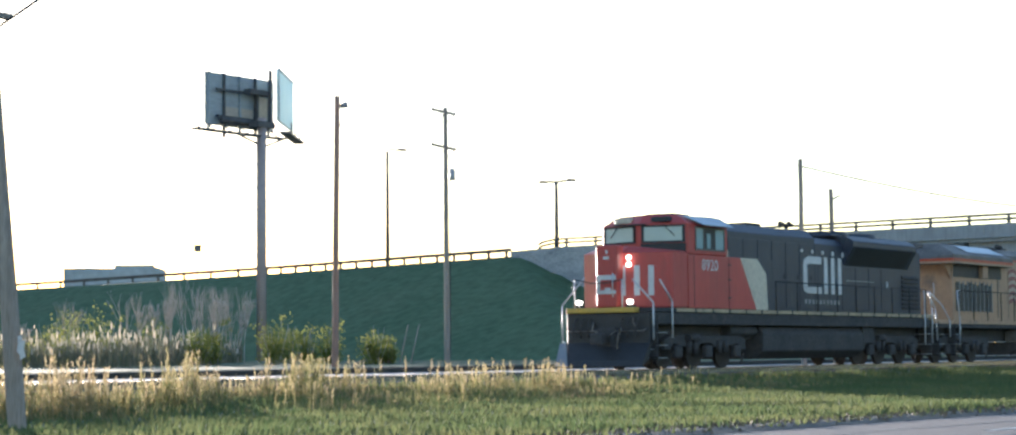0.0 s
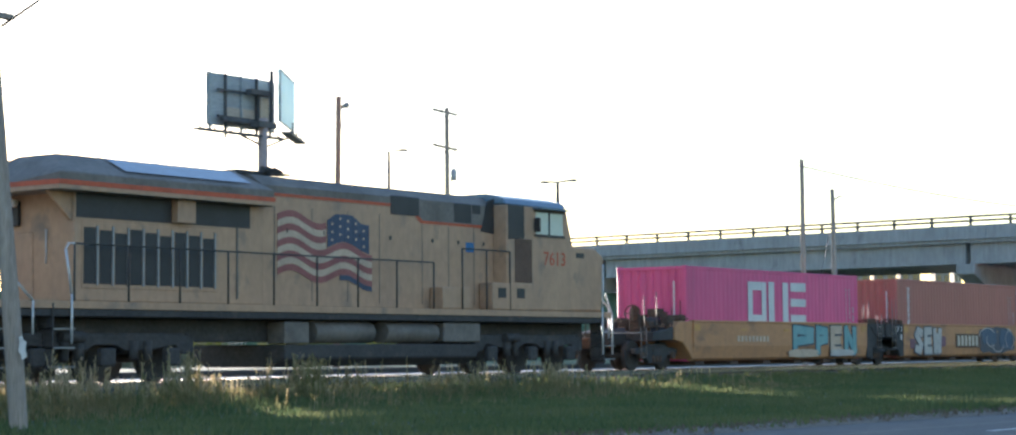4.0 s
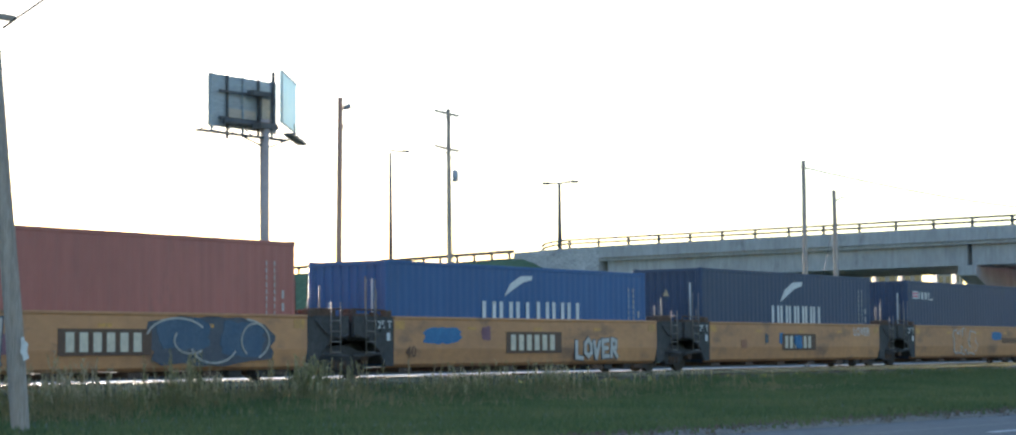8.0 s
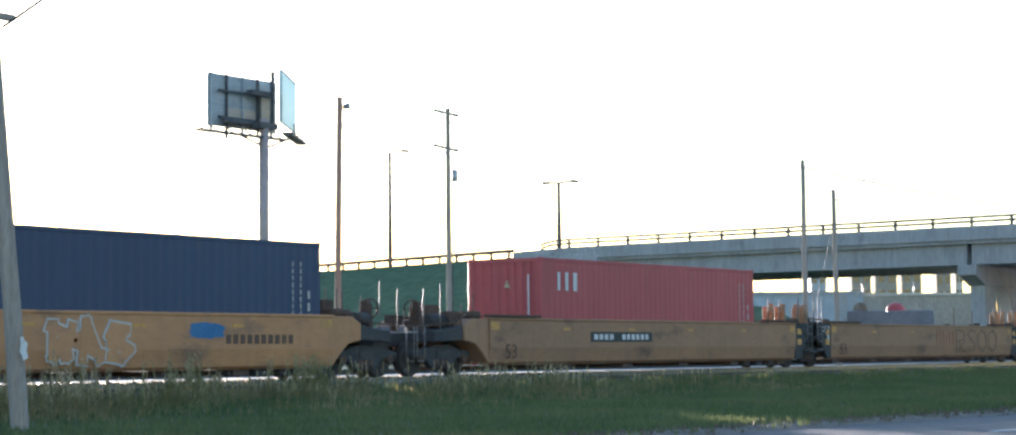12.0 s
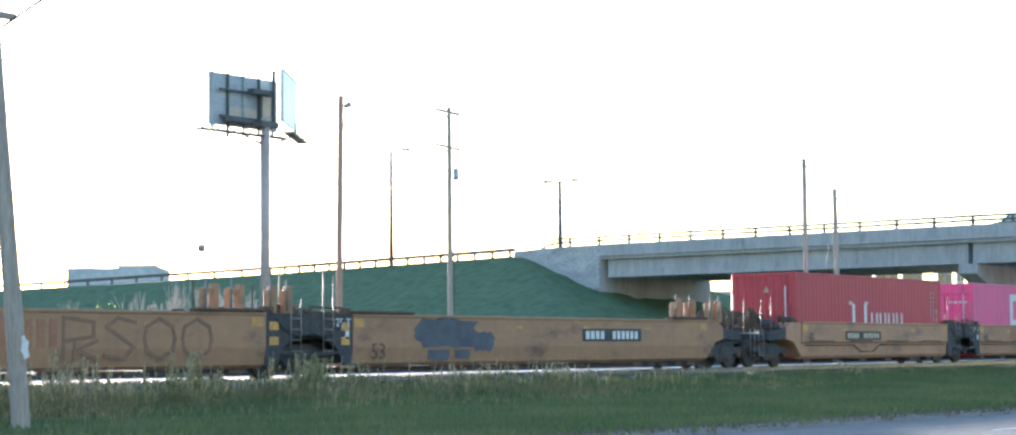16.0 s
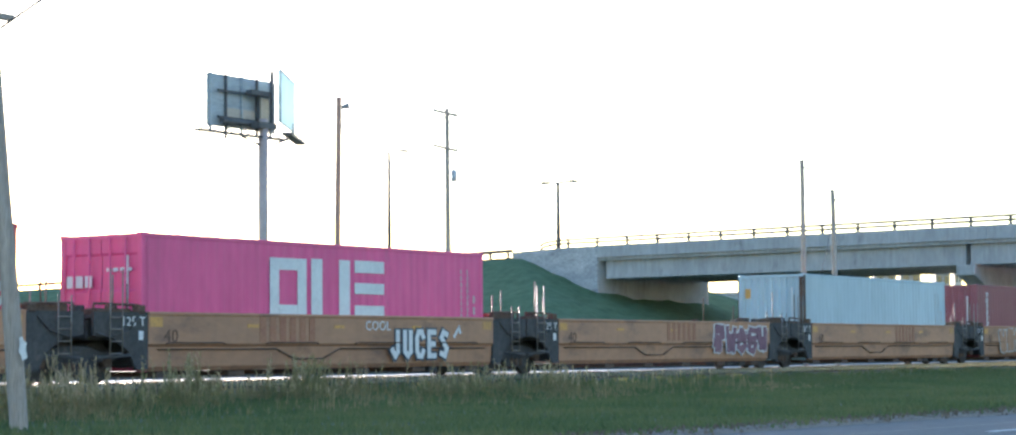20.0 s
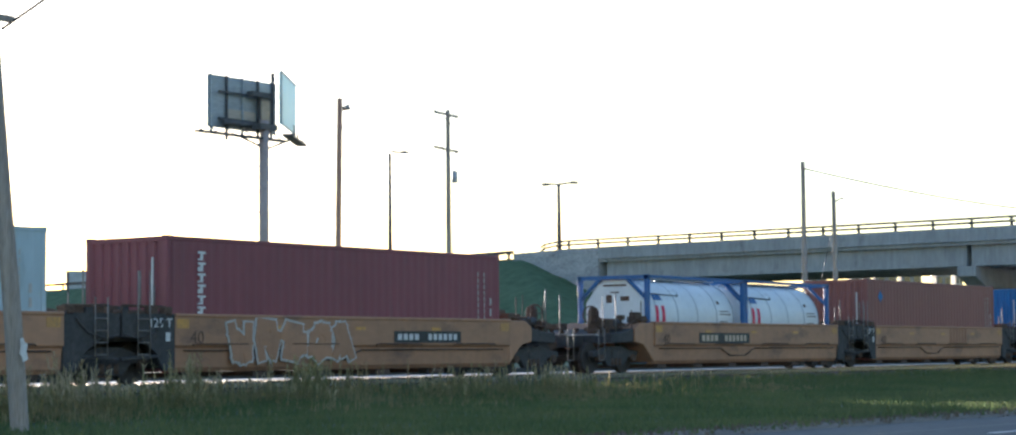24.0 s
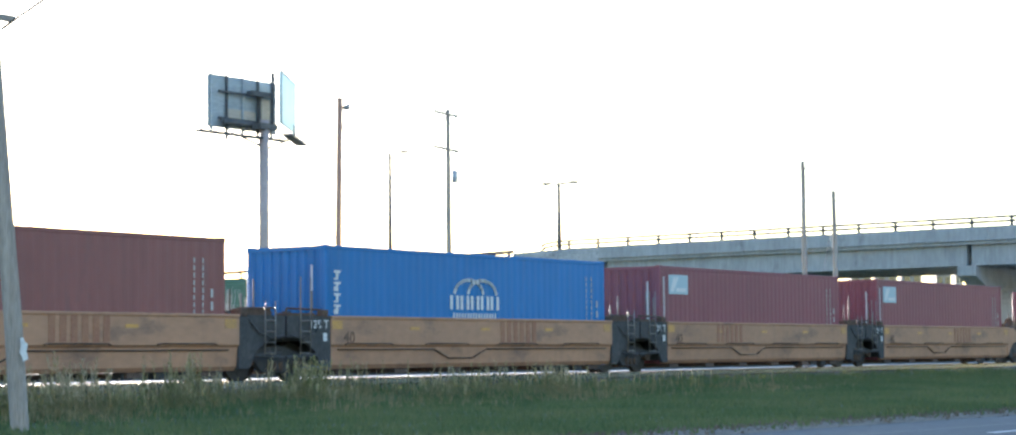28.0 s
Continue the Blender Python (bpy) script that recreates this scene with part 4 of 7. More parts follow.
        for k in range(13):  # valves, pipes and brackets in a heap
            gx, gy, gs = rnd.uniform(0.2, 2.1), rnd.uniform(-1.3, 0.9), rnd.uniform(0.08, 0.21)
            gz = 1.53 if gx < 0.8 else (1.3 if gx < 1.3 else 1.2)
            part("valve", Shape().rod((x0 + d * gx, gy, gz - 0.05), (x0 + d * gx, gy, gz + gs * 1.6), gs * 0.5, gs * 0.4, n=7).box(x0 + d * gx - gs, x0 + d * gx + gs, gy - gs * 0.7, gy + gs * 0.7, gz + gs * 0.9, gz + gs * 2.2), "rust", e, bevel=0.015)
        part("air_pipe", Shape().tube([(x0 + d * 0.15, -1.34, 1.62), (x0 + d * 0.9, -1.34, 1.64), (x0 + d * 1.3, -1.3, 1.42), (x0 + d * 2.4, -1.3, 1.34), (x0 + d * 2.95, -1.1, 1.30)], 0.025, n=5), "rust", e)
        for gx, gy, gz in ((0.5, -1.3, 2.2), (1.1, -1.35, 1.95), (1.9, -1.3, 2.45), (2.6, -1.3, 2.3), (2.9, 1.2, 2.4), (2.3, 0.9, 2.2)):
            part("hand_rail", Shape().rod((x0 + d * gx, gy, 1.1), (x0 + d * gx, gy, gz), 0.016, n=5), "grab" if gy < 0 and gx > 1.5 else "rust", e)
        part("step_ladder", Shape().tube([(x0 + d * 2.75, -1.45, 1.3), (x0 + d * 2.75, -1.45, 0.4), (x0 + d * 3.05, -1.45, 0.4), (x0 + d * 3.05, -1.45, 1.3)], 0.016, n=5), "grab", e)
        part("valve_box", Shape().box(*sorted((x0 + d * 0.15, x0 + d * 0.5)), -1.30, -0.8, 1.545, 1.75), "rust", e, bevel=0.03)
        part("plate", Shape().box(*sorted((x0 + d * 0.25, x0 + d * 0.45)), -1.428, -1.421, 1.0, 1.2), "label", e)
        freight_truck(c, x0 + d * 1.6)

    if plain and L > 14:  # lock brackets standing on the top chord
        for y in (-1.40, 1.40):
            part("guide_plate", Shape().box(0.0, 2.3, y - 0.14, y + 0.14, 1.58, 1.66), "rust", c, bevel=0.02)
            part("guide_plate", Shape().box(L - 2.2, L - 0.1, y - 0.14, y + 0.14, 1.58, 1.66), "rust", c, bevel=0.02)
        for bx, w in ((L - 1.95, 0.5), (L - 1.15, 0.5), (L + 0.12, 0.28), (L + 0.65, 0.28)):
            y = -1.36
            br = part("lock_bracket", Shape().box(bx, bx + 0.11, y - 0.08, y + 0.08, 1.50, 2.12).box(bx + w - 0.16, bx + w, y - 0.08, y + 0.08, 1.50, 2.22).box(bx + 0.11, bx + w - 0.16, y - 0.05, y + 0.05, 1.98, 2.12), paint, c, bevel=0.012)
            part("bracket_pin", Shape().rod((bx + 0.05, y - 0.1, 1.62), (bx + 0.05, y - 0.1, 2.36), 0.022, n=6), "grab", br)
    joint(L, 1, True) if rear == "joint" else end(L, 1)
    joint(0, -1, False) if front == "joint" else end(0, -1)
    return on_train(c, s)


# ---- containers ----
def ribs(n, a, b, z0, z1, put, depth=0.022):
    """Corrugated sheet: n ribs between a and b along one axis; put maps (along, inwards, z) to a point."""
    pts = []
    w = (b - a) / n
    for i in range(n):
        for f, d in ((0, 0), (0.26, 0), (0.38, depth), (0.76, depth), (0.88, 0)):
            pts.append((a + (i + f) * w, d))
    pts.append((b, 0))
    return [[put(u, d, z0) for u, d in pts], [put(u, d, z1) for u, d in pts]]


CAST = {}


def container(s, colour, label, top=3.36, L=12.19, H=2.896, doors=False, dent=0.0):
    c = thing("shipping_container", label, "container", group="containers on the train")
    z0, z1, W = top - H / Shape.rise, top, 1.219
    for sg in (-1, 1):
        part("side_wall", Shape().sheet(ribs(42, 0.16, L - 0.16, z0 + 0.16, z1 - 0.10, lambda u, d, z: (u, sg * (W - 0.012 - d), z), 0.006)), colour, c)
        part("top_rail", Shape().box(0.1, L - 0.1, *sorted((sg * W, sg * (W - 0.07))), z1 - 0.115, z1 - 0.012), colour, c, bevel=0.01)
        part("bottom_rail", Shape().box(0.1, L - 0.1, *sorted((sg * W, sg * (W - 0.07))), z0 + 0.02, z0 + 0.17), colour, c, bevel=0.01)
        for x in (0.0, L - 0.16):
            part("corner_post", Shape().box(x + 0.004, x + 0.156, *sorted((sg * (W - 0.004), sg * (W - 0.16))), z0 + 0.1, z1 - 0.1), colour, c, bevel=0.02)
    part("roof", Shape().sheet(ribs(42, 0.08, L - 0.08, -W + 0.06, W - 0.06, lambda u, d, y: (u, y, z1 - 0.02 - d * 0.6))), colour, c)
    part("floor", Shape().box(0.1, L - 0.1, -W + 0.06, W - 0.06, z0 + 0.06, z0 + 0.15), "rust", c)
    if colour not in CAST:
        CAST[colour] = Shape().box(-0.09, 0.09, -0.082, 0.082, -0.06, 0.06).mesh("corner_casting", colour, 0.012)
    for x in (0.088, L - 0.088):
        for y in (-W + 0.08, W - 0.08):
            for z in (z0 + 0.059, z1 - 0.057):
                part("corner_casting", CAST[colour], "", c, m=Matrix.Translation((x, y, z)))
    for x, sg, door in ((0.03, 1, doors), (L - 0.03, -1, not doors)):
        part("end_sill", Shape().box(*sorted((x - sg * 0.025, x + sg * 0.06)), -W + 0.16, W - 0.16, z0 + 0.02, z0 + 0.16), colour, c)
        part("end_header", Shape().box(*sorted((x - sg * 0.025, x + sg * 0.06)), -W + 0.16, W - 0.16, z1 - 0.13, z1 - 0.02), colour, c)
        if not door:
            part("end_wall", Shape().sheet(ribs(8, -W + 0.16, W - 0.16, z0 + 0.16, z1 - 0.12, lambda u, d, z: (x + sg * d * 2.0, u, z))), colour, c)
        else:
            for y0, y1 in ((-W + 0.16, -0.01), (0.01, W - 0.16)):
                dr = part("door", Shape().sheet([[(x, y0, z), (x, y1, z)] if abs(k - 2.5) > 9 else [(x + sg * o, y0, z), (x + sg * o, y1, z)] for k, (z, o) in enumerate(((z0 + 0.16, 0), (z0 + 0.7, 0), (z0 + 0.76, 0.03), (z0 + 1.25, 0.03), (z0 + 1.31, 0), (z0 + 1.8, 0), (z0 + 1.86, 0.03), (z1 - 0.5, 0.03), (z1 - 0.44, 0), (z1 - 0.13, 0)))]), colour, c)
                for f in (0.28, 0.72):
                    y = y0 + (y1 - y0) * f
                    part("lock_rod", Shape().rod((x - sg * 0.05, y, z0 + 0.1), (x - sg * 0.05, y, z1 - 0.1), 0.02, n=6), colour, dr)
                part("door_handle", Shape().box(*sorted((x - sg * 0.06, x - sg * 0.03)), y0 + 0.25, y1 - 0.2, z0 + 1.22, z0 + 1.26), "galv", dr)
    # code writing near the rear end of the side, and down the near end post
    tagged(emblem(c, "code_mark", [(L - 1.0 + k * 0.27, L - 0.968 + k * 0.27, top - 0.62 - 0.17 * j, top - 0.50 - 0.17 * j) for k in range(2) for j in range(9)] + [(L - 0.47, L - 0.40, top - 1.4 - 0.3 * k, top - 1.2 - 0.3 * k) for k in range(3)], "gr_white", -1.222), kind="stuff")
    part("end_code", Shape().box(-0.006, 0.02, -0.82, -0.78, top - 1.9, top - 0.5), "label", c)
    return on_train(c, s)


def writing_column(c, x, z0, z1, n, w, plane=-1.222, mat="label"):
    step = (z1 - z0) / n
    for i in range(n):  # each sign a plain stem with a cross stroke
        a, b = z0 + i * step + step * 0.18, z0 + (i + 1) * step
        h = b - a
        emblem(c, "side_mark", [(x - w * 0.16, x + w * 0.16, a, b), (x - w / 2, x - w * 0.165, b - h * 0.25, b), (x + w * 0.165, x + w / 2, b - h * 0.25, b), (x - w / 2, x - w * 0.165, a, a + h * (0.2 if i % 2 else 0.5))], mat, plane)


def block_emblem(c):
    """Pale block shapes: a hollow frame, an upright pair, and a stack of bars."""
    emblem(c, "emblem", [(3.96, 4.27, 1.53, 2.94), (4.90, 5.21, 1.53, 2.94), (4.275, 4.895, 2.65, 2.94), (4.275, 4.895, 1.53, 1.81)], "label", -1.223, "pale hollow frame")
    emblem(c, "emblem", [(5.38, 5.77, 1.54, 2.96), (6.38, 6.77, 1.54, 2.96)], "label", -1.223)
    emblem(c, "emblem", [(6.95, 8.06, 2.66, 2.97), (6.95, 8.06, 2.12, 2.40), (6.95, 8.06, 1.55, 1.83)], "label", -1.223)


def gull(c, x, z, k=1.0):
    emblem(c, "emblem", [[(x, z), (x + 0.25 * k, z + 0.35 * k), (x + 0.75 * k, z + 0.58 * k), (x + 1.3 * k, z + 0.6 * k), (x + 1.25 * k, z + 0.48 * k), (x + 0.85 * k, z + 0.40 * k), (x + 0.4 * k, z + 0.2 * k)]], "label", -1.223, "pale curved stroke")


FORMS = {
    "pair": [[(0, 0), (0, 1)], [(1, 0), (1, 1)]],
    "bow": [[(1, 0.8), (0.75, 1), (0.25, 1), (0, 0.75), (0, 0.25), (0.25, 0), (0.75, 0), (1, 0.2)]],
    "slant": [[(0, 0), (0, 1), (1, 0), (1, 1)]],
    "spread": [[(0.05, 0), (0.05, 1)], [(0.95, 1), (0.15, 0.5), (1, 0)]],
    "comb": [[(0.95, 1), (0, 1), (0, 0), (0.95, 0)], [(0, 0.5), (0.8, 0.5)]],
    "ring": [[(0.5, 1), (0.08, 0.8), (0, 0.5), (0.08, 0.2), (0.5, 0), (0.92, 0.2), (1, 0.5), (0.92, 0.8), (0.5, 1)]],
    "curl": [[(0.95, 0.9), (0.4, 1), (0.05, 0.78), (0.9, 0.3), (0.6, 0.0), (0, 0.1)]],
    "valley": [[(0, 1), (0.12, 0), (0.5, 0.7), (0.88, 0), (1, 1)]],
    "crook": [[(0.9, 1), (0.9, 0.2), (0.5, 0), (0.05, 0.25)]],
    "cup": [[(0.05, 1), (0.05, 0.2), (0.5, 0), (0.95, 0.2), (0.95, 1)]],
    "loop": [[(0, 0), (0, 1), (0.9, 0.9), (0.9, 0.55), (0.05, 0.45)]],
}


def stroke_row(c, x0, x1, z0, z1, forms, w, mat="label", plane=-1.223, gap=0.22, name="emblem_stroke", inset=None):
    """A row of painted stroke shapes of one height, each a part of its own."""
    step = (x1 - x0) / len(forms)
    for i, form in enumerate(forms):
        a, b, q = x0 + i * step, x0 + (i + 1 - gap) * step, inset or w / 2
        s, j = Shape(), 0
        for line in FORMS[form]:
            for p in band([(a + q + (b - a - 2 * q) * u, z0 + q + (z1 - z0 - 2 * q) * v) for u, v in line], w):
                s.prism(p, "y", plane - 0.004 - 0.0008 * j, plane + 0.004)
                j += 1
        part(name, s, mat if isinstance(mat, str) else mat[i % len(mat)], c)


def spray(c, x0, x1, z0, z1, forms, w, fill, line, rim=0.12, gap=0.02, plane=-1.476):
    """Fat sprayed letters: a dark rim and a lighter filling."""
    stroke_row(c, x0, x1, z0, z1, forms, w + rim, line, plane, gap, "graffiti_rim", w / 2 + rim / 2)
    stroke_row(c, x0, x1, z0, z1, forms, w, fill, plane - 0.016, gap, "graffiti", w / 2 + rim / 2)


def end_label(c, y=0.0, z=2.5):
    """A small yellow warning triangle on the leading end."""
    part("warning_triangle", Shape().prism([(y - 0.1, z - 0.11), (y + 0.1, z - 0.11), (y, z + 0.12)], "x", -0.006, 0.028), "sill", c, "faded yellow triangle")


def graffiti(c, x0, x1, z0, z1, n, fill, line, seed, plane=-1.476, word=""):
    """Sprayed fat shapes: each is a few thick bent strokes with an outline, of uneven size and slant; word where it can be read."""
    rnd = random.Random(seed)
    w = (x1 - x0) / n
    H = z1 - z0
    g = None
    for i in range(n):
        cx, lo, hi = x0 + i * w, z0 + H * rnd.uniform(0.0, 0.1), z1 - H * rnd.uniform(0.0, 0.12)
        sl = rnd.uniform(-0.12, 0.12) * w
        at = lambda u, t: (cx + w * (0.08 + 0.84 * u) + sl * t, lo + (hi - lo) * (0.12 + 0.76 * t))
        forms = ([[(0.15, 0), (0.1, 0.55), (0.2, 1)], [(0.2, 1), (0.8, 0.95), (0.85, 0.6), (0.2, 0.5)]],
                 [[(0.85, 0.9), (0.3, 1), (0.1, 0.7), (0.5, 0.5), (0.88, 0.3), (0.6, 0.0), (0.1, 0.08)]],
                 [[(0.12, 1), (0.15, 0.0)], [(0.15, 0.95), (0.85, 1)], [(0.15, 0.5), (0.7, 0.5)], [(0.15, 0.03), (0.9, 0.0)]],
                 [[(0.1, 1), (0.25, 0.1), (0.5, 0.5), (0.75, 0.05), (0.9, 1)]],
                 [[(0.5, 1), (0.12, 0.75), (0.12, 0.25), (0.5, 0), (0.88, 0.25), (0.88, 0.75), (0.5, 1)]],
                 [[(0.12, 0), (0.5, 1), (0.88, 0)], [(0.3, 0.4), (0.7, 0.4)]])
        letters = {"L": [[(0.2, 1), (0.15, 0.05), (0.85, 0.0)]], "O": forms[4], "V": [[(0.1, 1), (0.45, 0.0), (0.9, 1)]], "E": forms[2],
                   "R": [[(0.15, 0), (0.15, 1), (0.8, 0.9), (0.75, 0.55), (0.2, 0.5), (0.88, 0.0)]]}
        wild = [[(rnd.random(), rnd.random()) for k in range(4)] for j in range(2)]
        form = letters[word[i]] if word else wild + forms[(seed * 3 + i * 2 + rnd.randrange(2)) % len(forms)]
        so, sf = Shape(), Shape()
        d, step = 0.0, 0
        for st in form:
            pts = [at(u + rnd.uniform(-0.05, 0.05), t + rnd.uniform(-0.03, 0.03)) for u, t in st]
            for k, p in enumerate(band(pts, w * 0.40)):
                so.prism(p, "y", plane - 0.003 - 0.0011 * (step + k), plane + 0.004)
            for k, p in enumerate(band(pts, w * 0.27)):
                sf.prism(p, "y", plane - 0.016 - 0.0011 * (step + k), plane)
            step += len(pts)
        paint_now = fill if isinstance(fill, str) else fill[i % len(fill)]
        g = part("graffiti", so, line, c, "sprayed letter shape")
        part("graffiti_fill", sf, paint_now, g)


def paint_patch(c, x0, x1, z0, z1, mat, seed, plane=-1.472):
    """A rolled or sprayed patch of paint with an uneven edge."""
    rnd = random.Random(seed)
    cx, cz, pts = (x0 + x1) / 2, (z0 + z1) / 2, []
    for k in range(28):
        a = 2 * math.pi * k / 28
        q = 0.5 / max(abs(math.cos(a)), abs(math.sin(a))) ** 0.75 * rnd.uniform(0.86, 1.08)
        pts.append((cx + (x1 - x0) * q * math.cos(a), cz + (z1 - z0) * q * math.sin(a)))
    return emblem(c, "paint_patch", [pts], mat, plane, "uneven patch of paint")


def number_panel(c, x0, x1, z0, z1):
    e = emblem(c, "number_panel", [(x0, x1, z0, z1)], "plate", -1.474)
    w = x1 - x0
    for bar in bars(x0 + w * 0.05, x0 + w * 0.38, z0 + 0.07, z1 - 0.07, 4, 0.3) + bars(x0 + w * 0.5, x0 + w * 0.96, z0 + 0.07, z1 - 0.07, 6, 0.35):
        emblem(e, "number_mark", [bar], "flag_pale" if x0 < 4 else "label", -1.480)


def faded_mark(c, x0, x1, z0, z1, mat="stencil_red", plane=-1.474):
    """A big faded painted mark: a row of upright bars."""
    w = (x1 - x0) / 6
    for i in range(6):
        emblem(c, "faded_mark", [(x0 + i * w, x0 + (i + 0.6) * w, z0, z1)], mat, plane)


# ---- the cars in order, from the front of the train ----
A0, AP = -65.25, 15.53
yel = "weathered yellow articulated well car with graffiti on its side"
u = [well_car(A0 + AP * i, 12.35, "well_yellow", "end" if i == 0 else "joint", "end" if i == 4 else "joint", yel, plain=True, stencil="40" if i == 2 else "", seed=i) for i in range(5)]
for bar in bars(2.75, 4.95, 0.88, 1.08, 9, 0.35):
    emblem(u[0], "number_mark", [bar], "flag_pale", -1.474)
spray(u[0], 6.5, 8.3, 0.34, 1.52, ("loop",), 0.30, "gr_teal", "gr_dark")
spray(u[0], 8.2, 11.5, 0.34, 1.52, ("loop", "comb", "slant"), 0.30, ("gr_teal", "flag_pale", "gr_teal"), "gr_dark")
paint_patch(u[0], 6.2, 8.4, 0.33, 0.62, "flag_pale", 301, -1.500)
paint_patch(u[0], 9.3, 11.2, 0.36, 0.60, "gr_white", 302, -1.500)
paint_patch(u[1], 0.55, 1.05, 0.6, 1.0, "gr_purple", 303, -1.470)
paint_patch(u[1], 3.3, 3.95, 0.65, 1.1, "gr_purple", 304, -1.470)
spray(u[1], 0.9, 3.5, 0.32, 1.50, ("curl", "comb", "valley"), 0.30, "gr_white", "gr_dark", 0.10, -0.04)
number = emblem(u[1], "panel_mark", [(4.9, 7.45, 0.62, 1.20)], "stencil", -1.474)
faded_mark(u[1], 5.1, 7.3, 0.70, 1.12, "stripe", -1.481)
paint_patch(u[1], 7.3, 11.2, 0.38, 1.50, "gr_dark", 6, -1.468)
paint_patch(u[1], 7.6, 9.2, 0.75, 1.46, "gr_slate", 61, -1.476)
paint_patch(u[1], 9.5, 10.9, 0.55, 1.40, "gr_slate", 62, -1.476)
for k, (cx, cz, rx, rz, a0, a1) in enumerate(((8.2, 1.0, 0.9, 0.45, 0.6, 2.9), (8.6, 0.95, 0.5, 0.3, 2.6, 5.4), (10.2, 0.95, 0.85, 0.5, -0.9, 1.4), (9.3, 0.85, 0.7, 0.42, 3.4, 5.9), (10.6, 0.95, 0.45, 0.4, 1.2, 4.0))):
    arc = [(cx + rx * math.cos(a0 + (a1 - a0) * i / 9), cz + rz * math.sin(a0 + (a1 - a0) * i / 9)) for i in range(10)]
    emblem(u[1], "sprayed_arc", band(arc, 0.045), "gr_white", -1.484 - 0.003 * k, "white sprayed arc")
paint_patch(u[2], 1.15, 2.75, 0.86, 1.32, "gr_blue", 7)
paint_patch(u[2], 3.6, 4.0, 0.95, 1.35, "gr_purple", 71)
emblem(u[2], "panel_mark", [(4.7, 7.3, 0.60, 1.20)], "stencil", -1.474)
faded_mark(u[2], 4.9, 7.1, 0.68, 1.12, "stripe", -1.481)
graffiti(u[2], 7.95, 10.2, 0.36, 1.08, 5, "gr_white", "gr_dark", 8, word="LOVER")
emblem(u[3], "panel_mark", [(4.8, 7.25, 0.62, 1.20)], "stencil", -1.474)
faded_mark(u[3], 5.0, 7.0, 0.70, 1.12, "stripe", -1.481)
graffiti(u[3], 5.7, 6.2, 0.72, 1.12, 1, "gr_blue", "gr_blue", 9, -1.492)
lettering("graffiti_word", "LOVER", 0.44, "label", u[3], Matrix.Translation((10.85, -1.482, 1.15)) @ TO_US)
paint_patch(u[3], 2.0, 2.4, 0.7, 1.0, "stencil_red", 10)
paint_patch(u[3], 3.6, 3.85, 0.85, 1.2, "gr_dark", 72)
paint_patch(u[3], 4.6, 4.9, 0.85, 1.25, "gr_blue", 73)
graffiti(u[4], 3.6, 6.0, 0.38, 1.45, 3, "well_yellow", "gr_white", 11)
paint_patch(u[4], 7.6, 8.7, 0.98, 1.35, "gr_blue", 12)
for bar in bars(8.75, 11.0, 0.86, 1.08, 10, 0.35):
    emblem(u[4], "number_mark", [bar], "stencil", -1.474)

c = container(A0, "pink", "magenta forty-foot shipping container with pale block emblem")
block_emblem(c)
c = container(A0 + AP + 0.05, "brown", "faded brown-red forty-foot shipping container")
writing_column(c, 1.02, 1.5, 3.02, 6, 0.24)
c = container(A0 + 2 * AP, "blue", "strong blue standard-height shipping container with white emblem", top=3.06, H=2.591)
stroke_row(c, 4.0, 6.3, 1.50, 2.06, ("pair",) * 3, 0.15)
stroke_row(c, 6.5, 8.75, 1.52, 2.08, ("pair",) * 3, 0.15)
gull(c, 5.0, 2.2)
c = container(A0 + 3 * AP, "navy", "dark blue forty-foot shipping container with white emblem")
stroke_row(c, 4.6, 6.42, 1.50, 2.2, ("pair",) * 3, 0.14, gap=0.14)
stroke_row(c, 6.42, 8.2, 1.50, 2.2, ("pair",) * 3, 0.14, gap=0.14)
end_label(c, 0.05, 2.55)
gull(c, 5.2, 2.3, 1.25)
c = container(A0 + 4 * AP, "navy", "dark blue forty-foot shipping container with a small striped emblem")
stroke_row(c, 0.98, 2.0, 2.62, 2.92, ("pair",) * 3, 0.085, gap=0.1)
emblem(c, "emblem", [(2.02, 2.3, 2.60, 2.66)], "label", -1.223)
emblem(c, "emblem", [(0.42, 0.90, 2.64 + 0.12 * k, 2.70 + 0.12 * k) for k in range(3)], "label", -1.223)
emblem(c, "emblem", [(0.42, 0.90, 2.702 + 0.12 * k, 2.758 + 0.12 * k) for k in range(2)], "emblem_red", -1.223)

B0 = (15.45, 35.45, 55.42)
brn = "dull brown fifty-three-foot articulated well car"
b = [well_car(B0[i], 16.95 if i else 17.35, "well_brown", "end" if i == 0 else "joint", "end" if i == 2 else "joint", brn if i == 0 else brn + ", empty", plain=True, stencil="53", seed=20 + i) for i in range(3)]
number_panel(b[0], 4.8, 8.1, 0.90, 1.20)
faded_mark(b[1], 9.1, 11.0, 0.76, 1.36)
stroke_row(b[1], 11.0, 15.4, 0.46, 1.44, ("loop", "curl", "ring", "ring"), 0.085, "gr_faint", -1.476, 0.12, "sprayed_stroke")
stroke_row(b[1], 11.25, 12.1, 0.46, 0.95, ("spread",), 0.085, "gr_faint", -1.468, 0.1, "sprayed_stroke")
paint_patch(b[2], 2.4, 5.0, 0.72, 1.50, "gr_dark", 22)
paint_patch(b[2], 2.9, 3.8, 0.38, 0.9, "gr_dark", 23, -1.452)
